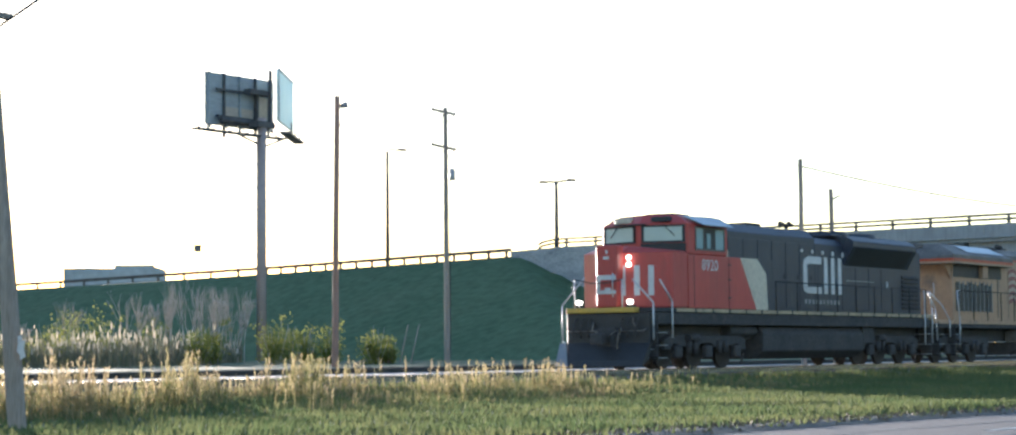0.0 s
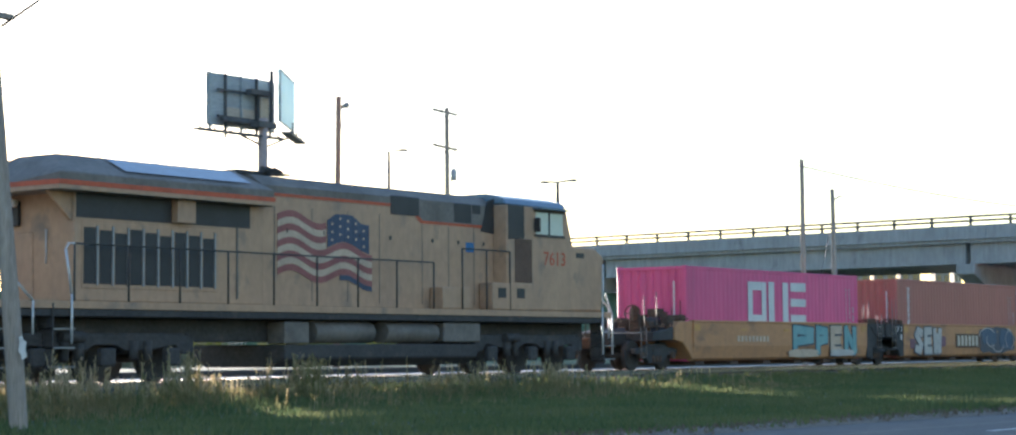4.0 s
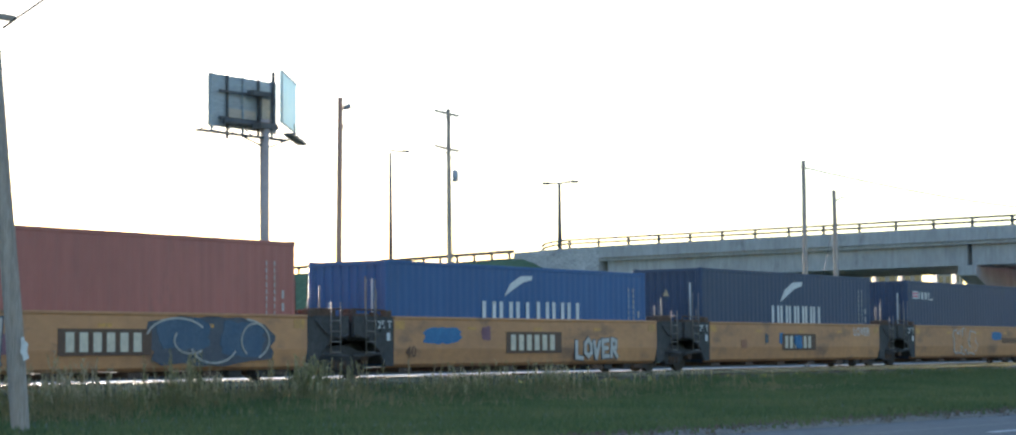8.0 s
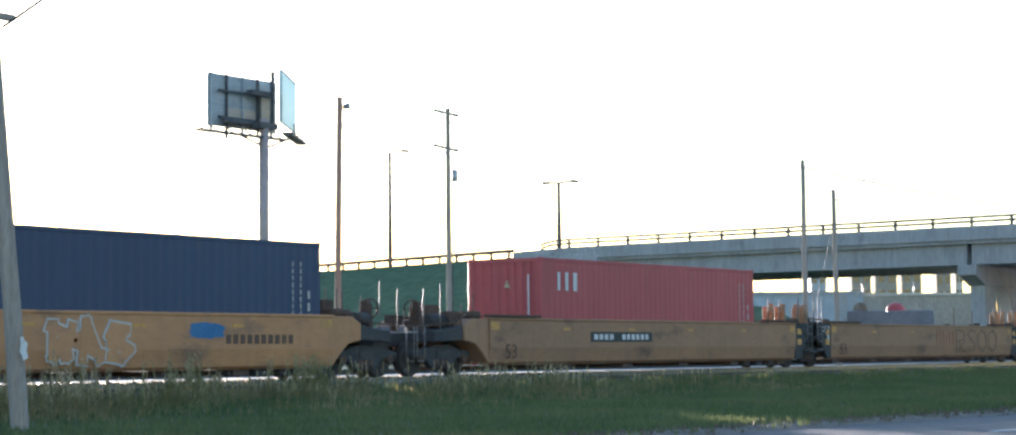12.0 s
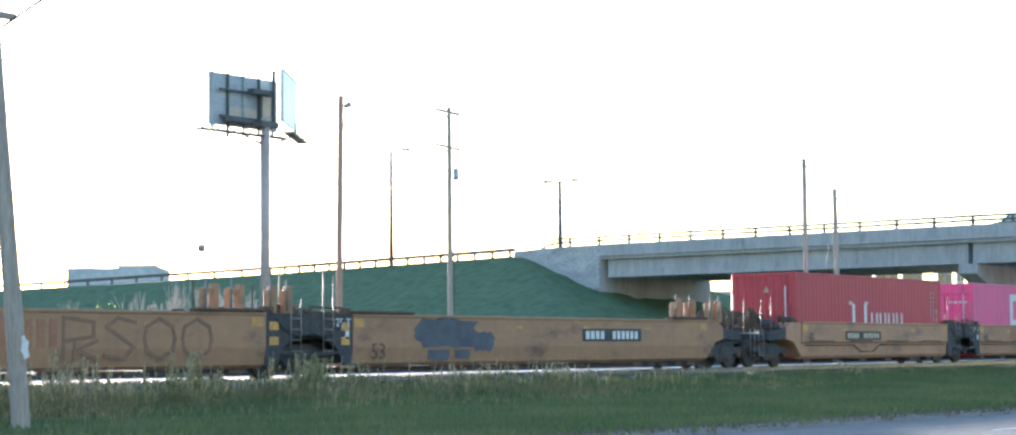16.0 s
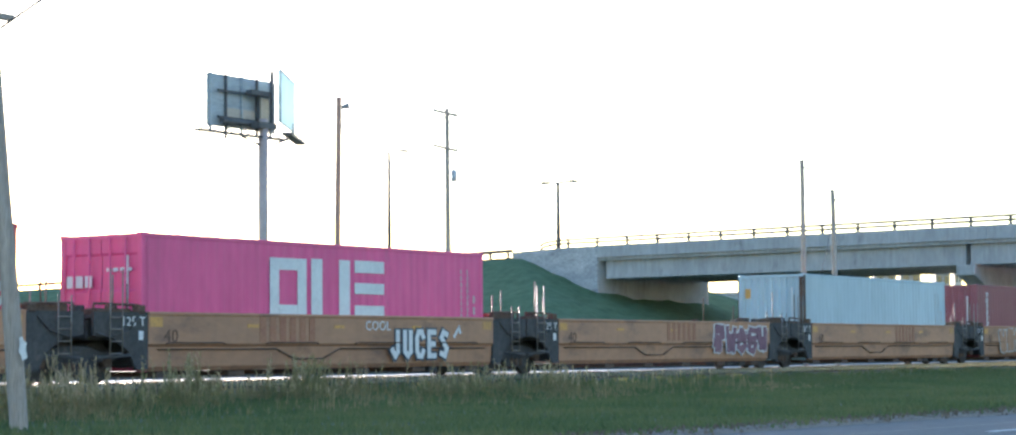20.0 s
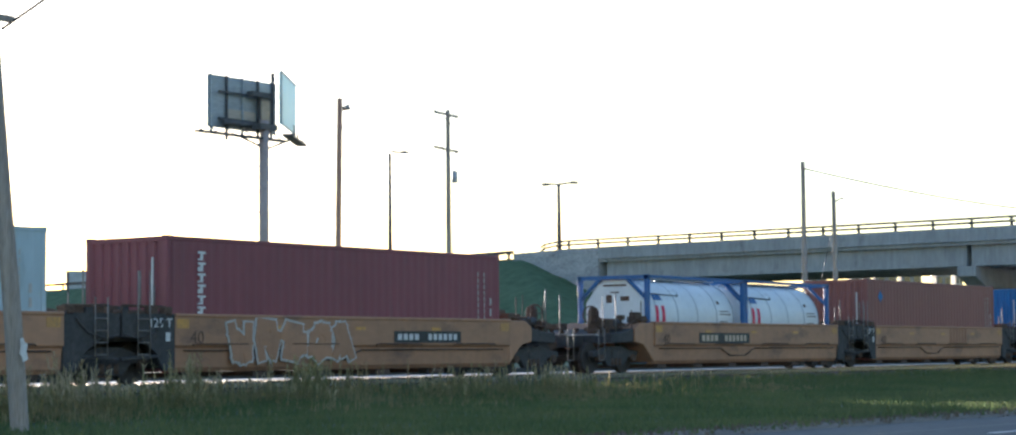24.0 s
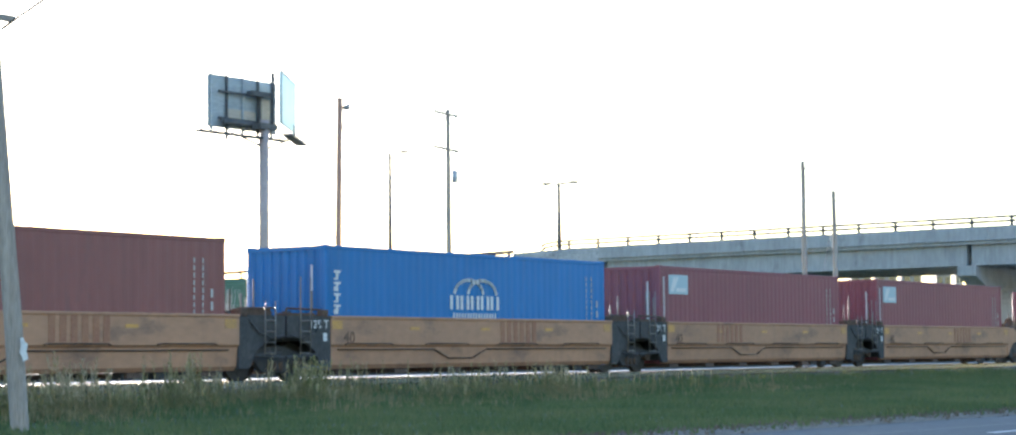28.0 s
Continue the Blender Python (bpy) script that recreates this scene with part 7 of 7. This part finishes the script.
# ---- the car on the bridge ----
def road_car():
    c = thing("car", "dark grey-green people carrier driving over the bridge", "car", pose(134.5, -280, 9.31, 0, 0, 90))
    prof = [(-2.25, 0.32), (-2.25, 0.95), (-2.15, 1.44), (-1.9, 1.56), (0.35, 1.57), (0.7, 1.50), (1.3, 1.06), (2.1, 0.92), (2.3, 0.68), (2.3, 0.32)]
    part("body", Shape().prism(prof, "y", -0.9, 0.9), "car_paint", c, bevel=0.06)
    for sg in (-1, 1):
        for pane in ([(-2.08, 0.98), (-2.0, 1.38), (-1.3, 1.47), (-1.3, 0.98)], [(-1.22, 0.98), (-1.22, 1.47), (-0.32, 1.48), (-0.32, 0.98)], [(-0.24, 0.98), (-0.24, 1.48), (0.42, 1.46), (0.98, 1.04)]):
            part("side_window", Shape().prism(pane, "y", *sorted((sg * 0.895, sg * 0.912))), "sky_toned_glass", c)
        part("headlight", Shape().box(2.18, 2.31, *sorted((sg * 0.8, sg * 0.48)), 0.68, 0.80), "silver", c)
        part("mirror", Shape().box(0.8, 0.92, *sorted((sg * 0.9, sg * 1.04)), 1.0, 1.12), "car_paint", c)
    part("windscreen", Shape().prism([(0.74, 1.47), (1.26, 1.09), (1.29, 1.11), (0.77, 1.50)], "y", -0.75, 0.75), "sky_toned_glass", c)
    part("roof_rail", Shape().tube([(-1.75, -0.7, 1.58), (0.2, -0.7, 1.58)], 0.025).tube([(-1.75, 0.7, 1.58), (0.2, 0.7, 1.58)], 0.025), "dark_steel", c)
    out = []
    for x in (-1.35, 1.4):
        for y in (-0.8, 0.8):
            w = part("wheel", Shape().rod((0, -0.1, 0), (0, 0.1, 0), 0.33, n=16), "tyre", c, m=Matrix.Translation((x, y, 0.33)))
            part("rim", Shape().rod((0, -0.105, 0), (0, 0.105, 0), 0.2, n=12), "silver", w)
            out.append((w, x, y))
    return c, out


bridge_car, car_wheels = road_car()


# ---- distance ----
def block_building(name, label, at, size, wall, floors, bays, turn=0, roof="galv"):
    b = thing(name, label, "building", pose(*at, 0, 0, turn))
    w, d, h2 = size
    part("wall", Shape().box(-w / 2, w / 2, -d / 2, d / 2, -0.5, h2), wall, b)
    part("roof", Shape().box(-w / 2 - 0.2, w / 2 + 0.2, -d / 2 - 0.2, d / 2 + 0.2, h2, h2 + 0.5), roof, b)
    for f in range(floors):
        for k in range(bays):
            x = -w / 2 + (k + 0.5) * w / bays
            z = h2 * (f + 0.35) / floors
            win = part("window", Shape().box(x - w / bays * 0.28, x + w / bays * 0.28, -d / 2 - 0.06, -d / 2 + 0.02, z, z + h2 / floors * 0.5), "dark_glass", b)
            part("sill", Shape().box(x - w / bays * 0.3, x + w / bays * 0.3, -d / 2 - 0.16, -d / 2 - 0.05, z - 0.18, z - 0.02), "concrete", win)
    return b


def far_hall():
    b = thing("office_hall", "pale grey flat-roofed hall far beyond the embankment", "building", pose(262.96, 237.40, 0, 0, 0, -43.1))
    part("wall", Shape().box(-11.0, -1.85, -3, 3, -0.5, 16.3), "grey_wall", b)
    part("tall_wall", Shape().box(-1.84, 5.4, -3.2, 3, -0.5, 16.9), "grey_wall", b)
    part("side_wing", Shape().prism([(5.41, -0.5), (7.6, -0.5), (7.6, 16.1), (5.41, 16.7)], "y", -3, 3), "grey_wall", b)
    part("roof_edge", Shape().box(-11.1, -1.85, -3.1, 3.1, 16.3, 16.42), "galv", b)
    part("roof_edge", Shape().box(-1.9, 5.45, -3.3, 3.1, 16.9, 17.02), "galv", b)
    for k in range(6):
        part("panel_joint", Shape().box(-10.5 + k * 1.6, -10.45 + k * 1.6, -3.02, -2.99, 2, 16.2), "galv", b)


far_hall()
# a long low building beyond the bridge, and narrow blocks far behind it with gaps of sky between
low = thing("warehouse", "long low grey-tan concrete warehouse with a parapet beyond the bridge", "building", pose(231.45, 77.62, 0, 0, 0, -55.3))
part("wall", Shape().box(-34, 2.5, 0, 9, -0.5, 7.55), "grey_wall", low, "grey concrete wall")
# lit right stretch of the wall: the light is put into its tan
part("wall", Shape().box(2.52, 19, 0.05, 9, -0.5, 7.35), "tan_wall", low, "tan stretch of wall with its lit tone in the colour")
part("parapet", Shape().box(-34.2, 2.6, -0.25, 9.2, 7.55, 7.95), "concrete", low)
part("parapet", Shape().box(2.62, 19.2, -0.2, 9.2, 7.36, 7.66), "pale_wall", low)
for k in range(9):
    part("panel_joint", Shape().box(-33 + k * 4.0, -32.9 + k * 4.0, -0.03, 0.01, 0, 7.5), "galv", low)
arch = [(1.2, 2.0), (3.0, 2.0), (3.0, 5.6)] + [(2.1 + 0.9 * math.cos(a), 5.6 + 0.95 * math.sin(a)) for a in [math.pi * q / 8 for q in range(1, 8)]] + [(1.2, 5.6)]
part("arched_doorway", Shape().prism(arch, "y", -0.06, 0.04), "dark_glass", low, "dark arched doorway")
for k in range(7):
    part("rooftop_post", Shape().box(-30 + k * 6.5, -29.9 + k * 6.5, 0.2, 0.3, 7.5, 9.0), "galv", low)
for x, y, w, h, wall in ((568.4, 244.2, 5.0, 24.6, 'grey_wall'), (576.0, 233.1, 6.2, 24.8, 'tan_wall'), (580.5, 226.6, 6.7, 24.7, 'tan_wall'),
                         (585.0, 220.1, 6.1, 24.9, 'tan_wall'), (590.8, 211.9, 4.6, 24.0, 'tan_wall'), (593.6, 207.9, 2.1, 24.6, 'pale_wall')):
    block_building("office_block", "narrow flat-roofed brown block far beyond the bridge" if wall == "tan_wall" else "narrow pale flat-roofed block far beyond the bridge", (x, y, 0), (w, 6, h), wall, 5, 2, -55.1)
trailer = thing("freight_trailer", "parked blue-grey box trailer beyond the bridge", "trailer", pose(172.14, 45.16, -0.12, 0, 0, -65.1))
part("box", Shape().box(-3.95, 3.95, -1.25, 1.25, 1.1, 4.25), "blue_grey", trailer, bevel=0.05)
for x in (2.0, 3.2):
    part("wheel", Shape().rod((x, -1.2, 0.5), (x, -0.9, 0.5), 0.5, n=14), "tyre", trailer)
part("landing_leg", Shape().box(-2.6, -2.4, -1.0, -0.8, 0, 1.1), "galv", trailer)
drum = thing("storage_tank", "round-topped red storage tank beyond the bridge", "tank", pose(183.03, 49.33, -0.12))
part("shell", Shape().rod((0, 0, 0), (0, 0, 4.45), 0.97, n=24), "oxide", drum)
part("dome", Shape().sheet([[(0.97 * math.cos(a) * math.cos(e), 0.97 * math.sin(a) * math.cos(e), 4.45 + 0.85 * math.sin(e)) for a in [2 * math.pi * q / 24 for q in range(25)]] for e in [0, 0.4, 0.8, 1.2, 1.5]], True), "oxide", drum)


# ---- plants ----
def quads(shape_rows):
    """Joins many small blades: each row is (base, tip, half width vector, bend)."""
    v, f = [], []
    for base, tip, side, mid in shape_rows:
        k = len(v)
        v += [base - side, base + side, mid + side * 0.8, mid - side * 0.8, tip]
        f += [(k, k + 1, k + 2, k + 3), (k + 3, k + 2, k + 4)]
    return v, f


def stuff_mesh(name, v, f, material, label, category, m=None):
    me = bpy.data.meshes.new(name)
    me.from_pydata([tuple(p) for p in v], [], f)
    me.materials.append(M[material])
    ob = new(name, me)
    return tagged(ob, label, category, kind="stuff")


def lawn():
    """Mown grass: short blades, denser near the road verge, in patches."""
    rnd = random.Random(3)
    rows = []
    for i in range(75000):
        y = -19.6 + 17.2 * rnd.random()
        x = (y + 30.7) * (0.78 + 2.1 * rnd.random())
        if x > 75:
            continue
        n = noise.noise(Vector((x * 0.3, y * 0.3, 4)))
        if y < edge_y(x) or (y < edge_y(x) + 0.9 and rnd.random() < 0.7):
            continue
        h = (0.07 + 0.07 * rnd.random()) * (1 + 0.8 * max(0, n)) * (1.35 if y > -8 else 1.0)
        a = rnd.uniform(0, math.pi)
        b = Vector((x, y, ground_z(x, y) - 0.01))
        lean = Vector((rnd.uniform(-1, 1), rnd.uniform(-1, 1), 0)) * h * 0.5
        w = rnd.uniform(0.008, 0.02)
        rows.append((b, b + lean + Vector((0, 0, h)), Vector((math.cos(a), math.sin(a), 0)) * w, b + lean * 0.35 + Vector((0, 0, h * 0.55))))
    v, f = quads(rows)
    stuff_mesh("lawn", v, f, "blade", "short uneven green grass with dry patches", "grass")


def weeds():
    """Tall dry weeds by the track: stalks with side leaves and feathery tops."""
    rnd = random.Random(8)
    rows, tops = [], []
    spots = []
    for i in range(20000):
        y = -9.2 + 6.8 * rnd.random() ** 0.75
        x = rnd.uniform(14.5, 55)
        edge = 46.3 - 1.6 * (y + 5) + 2.0 * noise.noise(Vector((y, 0, 3)))
        if noise.noise(Vector((x * 0.45, y * 0.5, 9))) + 0.22 < rnd.random() * 0.75:
            continue
        k = min(1.0, max(0.15, (edge - x) * 0.4)) * min(1.0, 0.30 + (y + 9.2) * 0.26)
        if k < 0.3 and rnd.random() < 0.75:
            continue
        spots.append((x, y, k))
    for i in range(900):  # low scrub further along
        spots.append((rnd.uniform(44, 120), -3.4 + 1.2 * rnd.random(), 0.25))
    for x, y, k in spots:
        n = noise.noise(Vector((x * 0.9, y * 0.8, 2)))
        tall = n > 0.18 and rnd.random() < 0.55
        h = k * (1.0 if x < 40 else 0.75) * (rnd.uniform(0.5, 1.0) if tall else rnd.uniform(0.14, 0.46)) * (1.05 if x < 30 else 0.9)
        b = Vector((x, y, ground_z(x, y) - 0.02))
        lean = Vector((rnd.uniform(-1, 1), rnd.uniform(-1, 1), 0)) * h * 0.15
        a = rnd.uniform(0, math.pi)
        side = Vector((math.cos(a), math.sin(a), 0))
        rows.append((b, b + lean + Vector((0, 0, h)), side * 0.008, b + lean * 0.4 + Vector((0, 0, h * 0.5))))
        m = 26 if h > 0.4 else 6
        for j in range(m):
            t = 0.06 + 0.9 * j / m
            p = b + lean * t + Vector((0, 0, h * t))
            q = rnd.uniform(0, 2 * math.pi)
            reach = max(0.05, h * (0.20 - 0.15 * t)) * rnd.uniform(0.6, 1.3)
            d = Vector((math.cos(q), math.sin(q), rnd.uniform(0.4, 1.5))) * reach
            s = Vector((-math.sin(q), math.cos(q), 0)) * rnd.uniform(0.006, 0.013)
            (tops if t > 0.6 and h > 0.4 else rows).append((p, p + d, s, p + d * 0.5 + Vector((0, 0, 0.01))))
    v, f = quads(rows)
    stuff_mesh("weeds", v, f, "weed", "tall dry yellow-green weeds along the track", "weeds")
    v, f = quads(tops)
    stuff_mesh("weed_tops", v, f, "weed_top", "feathery tan seed heads of the weeds", "weeds")


def reeds():
    """Bed of dry reeds with pale plumes beyond the service road."""
    rnd = random.Random(5)
    rows, plumes = [], []
    for i in range(5200):
        u = rnd.random()
        x = 60 + 45 * u
        y = 46 + 62 * (x - 60) / 45 * 0.55 + rnd.uniform(-7, 16)
        ang = math.degrees(math.atan2(y + 31.7, x))
        if ang < 46.2 or ang > 56.5 or y < 27:
            continue
        x, y = 1.0763 * x + 0.1141 * (y + 31.73), 1.0402 * (y + 31.73) - 30.7
        h = rnd.uniform(0.8, 2.2) * (0.55 + 0.9 * noise.noise(Vector((x * 0.1, y * 0.1, 1))) + 0.3)
        b = Vector((x, y, -0.14))
        lean = Vector((rnd.uniform(-1, 1), rnd.uniform(-1, 1), 0)) * h * 0.1
        a = rnd.uniform(0, math.pi)
        rows.append((b, b + lean + Vector((0, 0, h)), Vector((math.cos(a), math.sin(a), 0)) * 0.035, b + lean * 0.4 + Vector((0, 0, h * 0.5))))
        for j in range(2):
            q = rnd.uniform(0, 6.28)
            p = b + Vector((0, 0, h * rnd.uniform(0.2, 0.6)))
            d = Vector((math.cos(q) * 0.35, math.sin(q) * 0.35, 0.45))
            rows.append((p, p + d, Vector((-math.sin(q), math.cos(q), 0)) * 0.025, p + d * 0.5 + Vector((0, 0, 0.08))))
        if rnd.random() < 0.15:
            p = b + lean + Vector((0, 0, h * 0.93))
            plumes.append((p, p + Vector((rnd.uniform(-0.08, 0.08), rnd.uniform(-0.08, 0.08), 0.42)), Vector((0.6, -0.8, 0)) * 0.05, p + Vector((0, 0, 0.2))))
            plumes.append((p, p + Vector((rnd.uniform(-0.08, 0.08), rnd.uniform(-0.08, 0.08), 0.40)), Vector((0.8, 0.6, 0)) * 0.05, p + Vector((0, 0, 0.2))))
    v, f = quads(rows)
    stuff_mesh("reed_bed", v, f, "reed", "bed of dry grey-brown reeds", "reeds")
    v, f = quads(plumes)
    stuff_mesh("reed_plumes", v, f, "plume", "pale sunlit plumes of the reeds", "reeds")


def bush(at, w, h, seed, label="yellow-green leafy shrub beside the reeds"):
    """A shrub: stems and many small leaves in loose clumps."""
    rnd = random.Random(seed)
    b = thing("shrub", label, "shrub", Matrix.Translation(at), group="shrubs")
    st = Shape()
    rows = []
    for i in range(13):
        a = rnd.uniform(0, 6.28)
        tip = Vector((math.cos(a) * w * 0.55 * rnd.random(), math.sin(a) * w * 0.55 * rnd.random(), h * rnd.uniform(0.35, 1.05)))
        st.rod((0.3 * w * 0.4 * math.cos(a), 0.3 * w * 0.4 * math.sin(a), -0.1), tip, 0.025, 0.008, n=5)
        for c in range(5):
            cc = tip * rnd.uniform(0.15, 1.0) + Vector((rnd.uniform(-1, 1), rnd.uniform(-1, 1), rnd.uniform(-0.4, 0.4))) * w * 0.17
            for j in range(18):
                p = cc + Vector((rnd.gauss(0, 1), rnd.gauss(0, 1), rnd.gauss(0, 0.8))) * w * 0.085
                d = Vector((rnd.uniform(-1, 1), rnd.uniform(-1, 1), rnd.uniform(-0.3, 1))).normalized() * rnd.uniform(0.10, 0.2)
                s = d.cross(Vector((rnd.uniform(-1, 1), rnd.uniform(-1, 1), 1))).normalized() * 0.05
                rows.append((p, p + d, s, p + d * 0.5))
    part("stems", st, "twig", b)
    v, f = quads(rows)
    me = bpy.data.meshes.new("leaves")
    me.from_pydata([tuple(q) for q in v], [], f)
    me.materials.append(M["leaf"])
    part("leaves", me, "", b)


def bare_shrub(at, h, seed):
    """A leafless shrub: forking grey twigs."""
    rnd = random.Random(seed)
    s = Shape()

    def grow(p, d, ln, r, n):
        q = p + d * ln
        s.rod(p, q, r, r * 0.7, n=4)
        if n:
            for k in range(2 if n < 3 else 3):
                grow(q, (d + Vector((rnd.uniform(-1, 1), rnd.uniform(-1, 1), rnd.uniform(0.1, 0.9))) * 0.30).normalized(), ln * rnd.uniform(0.65, 0.9), r * 0.72, n - 1)

    for k in range(4):
        grow(Vector((rnd.uniform(-0.8, 0.8), rnd.uniform(-0.8, 0.8), -0.2)), Vector((rnd.uniform(-0.3, 0.3), rnd.uniform(-0.3, 0.3), 1)).normalized(), h * rnd.uniform(0.2, 0.31), 0.042, 4)
    alone("bare_shrub", s, "twig", "leafless pale grey shrub in front of the embankment", "shrub", Matrix.Translation(at), group="bare shrubs")


lawn()
weeds()
reeds()
for k, (ax, rng, w, h) in enumerate(((47.45, 124.6, 3.2, 2.6), (46.81, 131.4, 4.4, 3.6), (46.18, 133.7, 3.6, 3.3), (44.74, 140.5, 2.8, 3.2), (43.48, 120.6, 2.2, 2.3), (43.03, 122.8, 2.0, 2.6), (41.33, 118.5, 2.6, 2.2), (40.88, 125.2, 3.0, 3.0), (40.34, 119.7, 2.4, 2.1), (39.72, 123.0, 2.4, 2.4), (48.62, 116.7, 3.0, 2.0), (38.46, 115.3, 2.2, 2.2), (38.11, 116.4, 1.6, 1.8))):
    a = radians(ax)
    bush((math.cos(a) * rng, math.sin(a) * rng - 30.7, -0.13), w, h, 100 + k)
for k, (ax, rng, h) in enumerate(((47.08, 146.9, 4.6), (45.28, 144.9, 5.2), (44.56, 149.5, 6.0), (44.02, 142.8, 5.6), (43.3, 147.4, 6.2), (42.76, 145.2, 5.8), (42.22, 150.8, 5.6), (48.35, 139.0, 4.0))):
    a = radians(ax)
    bare_shrub((math.cos(a) * rng, math.sin(a) * rng - 30.7, -0.13), h, 200 + k)
for k, (ax, rng, h) in enumerate(((26.12, 240.1, 8.0), (24.86, 245.4, 9.0), (24.05, 236.3, 8.5), (23.42, 250.7, 8.0), (22.7, 242.8, 8.0), (27.11, 245.8, 7.0))):
    a = radians(ax)
    bare_shrub((math.cos(a) * rng, math.sin(a) * rng - 30.7, -0.13), h, 230 + k)
# two leaning dry stems near the power pole
for k, (x, y) in enumerate(((99.38, 46.20), (97.52, 43.92))):
    alone("dry_stem", Shape().rod((0, 0, -0.1), (0.45, -0.35, 2.4), 0.05, 0.03, n=6), "timber", "pale dry stem leaning beside a shrub", "plant", Matrix.Translation((x, y, -0.12)))

# ---- sleepers, nearest first, and loose stones of the ballast shoulder ----
sl = Shape().box(-0.115, 0.115, -1.3, 1.3, -0.36, -0.17).mesh("sleeper", "sleeper", 0.012)
plate = Shape().box(-0.09, 0.09, -0.13, 0.13, -0.17, -0.155).mesh("tie_plate", "rust")
rnd = random.Random(2)
for i in range(290):
    x = 8 + i * 0.52
    o = part("sleeper", sl, "", track, m=pose(x + rnd.uniform(-0.02, 0.02), rnd.uniform(-0.05, 0.05), rnd.uniform(-0.01, 0.005), 0, 0, rnd.uniform(-0.8, 0.8)))
    if i < 120:
        for y in (-0.755, 0.755):
            part("tie_plate", plate, "", o, m=Matrix.Translation((0, y, 0.002)))
far = Shape()
for i in range(320):
    x = (8 - 0.52 * (i + 1)) if i < 150 else (8 + (290 + i - 150) * 0.52)
    far.box(x - 0.115, x + 0.115, -1.3, 1.3, -0.36, -0.17)
tagged(part("far_sleepers", far, "sleeper", track), kind="stuff")
v, f = [], []
for i in range(9000):
    x, y = rnd.uniform(10, 75), rnd.choice((-1, 1)) * rnd.uniform(0.2, 3.3)
    z = -0.20 if abs(y) < 1.6 else -0.20 - (abs(y) - 1.6) * 0.15
    r = rnd.uniform(0.025, 0.055)
    k = len(v)
    v += [(x + r * rnd.uniform(0.6, 1), y, z), (x - r * rnd.uniform(0.3, 1), y + r, z), (x - r * 0.5, y - r * rnd.uniform(0.6, 1), z), (x + r * 0.2, y + r * 0.1, z + r * rnd.uniform(0.6, 1.1))]
    f += [(k, k + 1, k + 3), (k + 1, k + 2, k + 3), (k + 2, k, k + 3)]
stuff_mesh("loose_stones", v, f, "ballast", "loose grey ballast stones between the rails", "stones")

v, f = [], []
for i in range(5200):  # dead leaves, clods and grit along the road edge
    x = rnd.uniform(10, 70)
    y = edge_y(x) + 0.52 + rnd.gauss(0, 0.28) + 0.35 * noise.noise(Vector((x * 0.6, 3.1, 0)))
    r = rnd.uniform(0.015, 0.05)
    z = -0.44 if y > edge_y(x) else -0.463
    q = rnd.uniform(0, 6.28)
    k = len(v)
    v += [(x + r * math.cos(q), y + r * math.sin(q), z), (x + r * math.cos(q + 2.1), y + r * math.sin(q + 2.1), z), (x + r * math.cos(q + 4.2), y + r * math.sin(q + 4.2), z), (x, y, z + r * rnd.uniform(0.5, 1.6))]
    f += [(k, k + 1, k + 3), (k + 1, k + 2, k + 3), (k + 2, k, k + 3)]
stuff_mesh("leaf_litter", v, f, "litter", "dry brown leaves and clods along the road edge", "leaf litter")


# ---- movement ----
def motions():
    times = [0.0, 0.034, 0.067, 0.1] + [0.5 + 1.0 * k for k in range(28)] + [27.9, 27.934, 27.967, 28.0]
    for ob, s in train:
        walk(ob, [(t, Matrix.Translation((s - along(t), 0, 0))) for t in times])
    turn = [k / 30 for k in range(841)]
    for w, x, r in axles:
        walk(w, [(t, pose(x, 0, r, 0, -math.degrees(along(t) / r) % 360.0, 0)) for t in turn])

    # the car crosses the bridge at an even 18 m/s, then leaves by a side road behind the crest
    drive = lambda t: 40.3 + 18.3 * (t - 17.0)

    def place(t):
        y = drive(t)
        u = min(1.0, max(0.0, (y - 72.0) / 22.0))
        u = u * u * (3 - 2 * u)
        x = 134.5 + 22.0 * u
        at = BRIDGE @ Vector((x, y, deck_z(y) + 0.01 + u * (bank_z(156.5, 100) - deck_z(100))))
        return pose(*at, 0, 0, 83.74)

    walk(bridge_car, [(t, place(t)) for t in sorted(times + [18.8, 19.1, 19.3, 19.7, 19.9])])
    for w, x, y in car_wheels:
        walk(w, [(t, pose(x, y, 0.33, 0, math.degrees(drive(t) / 0.96) % 360.0, 0)) for t in [k / 60 for k in range(1681)][::2]])


motions()
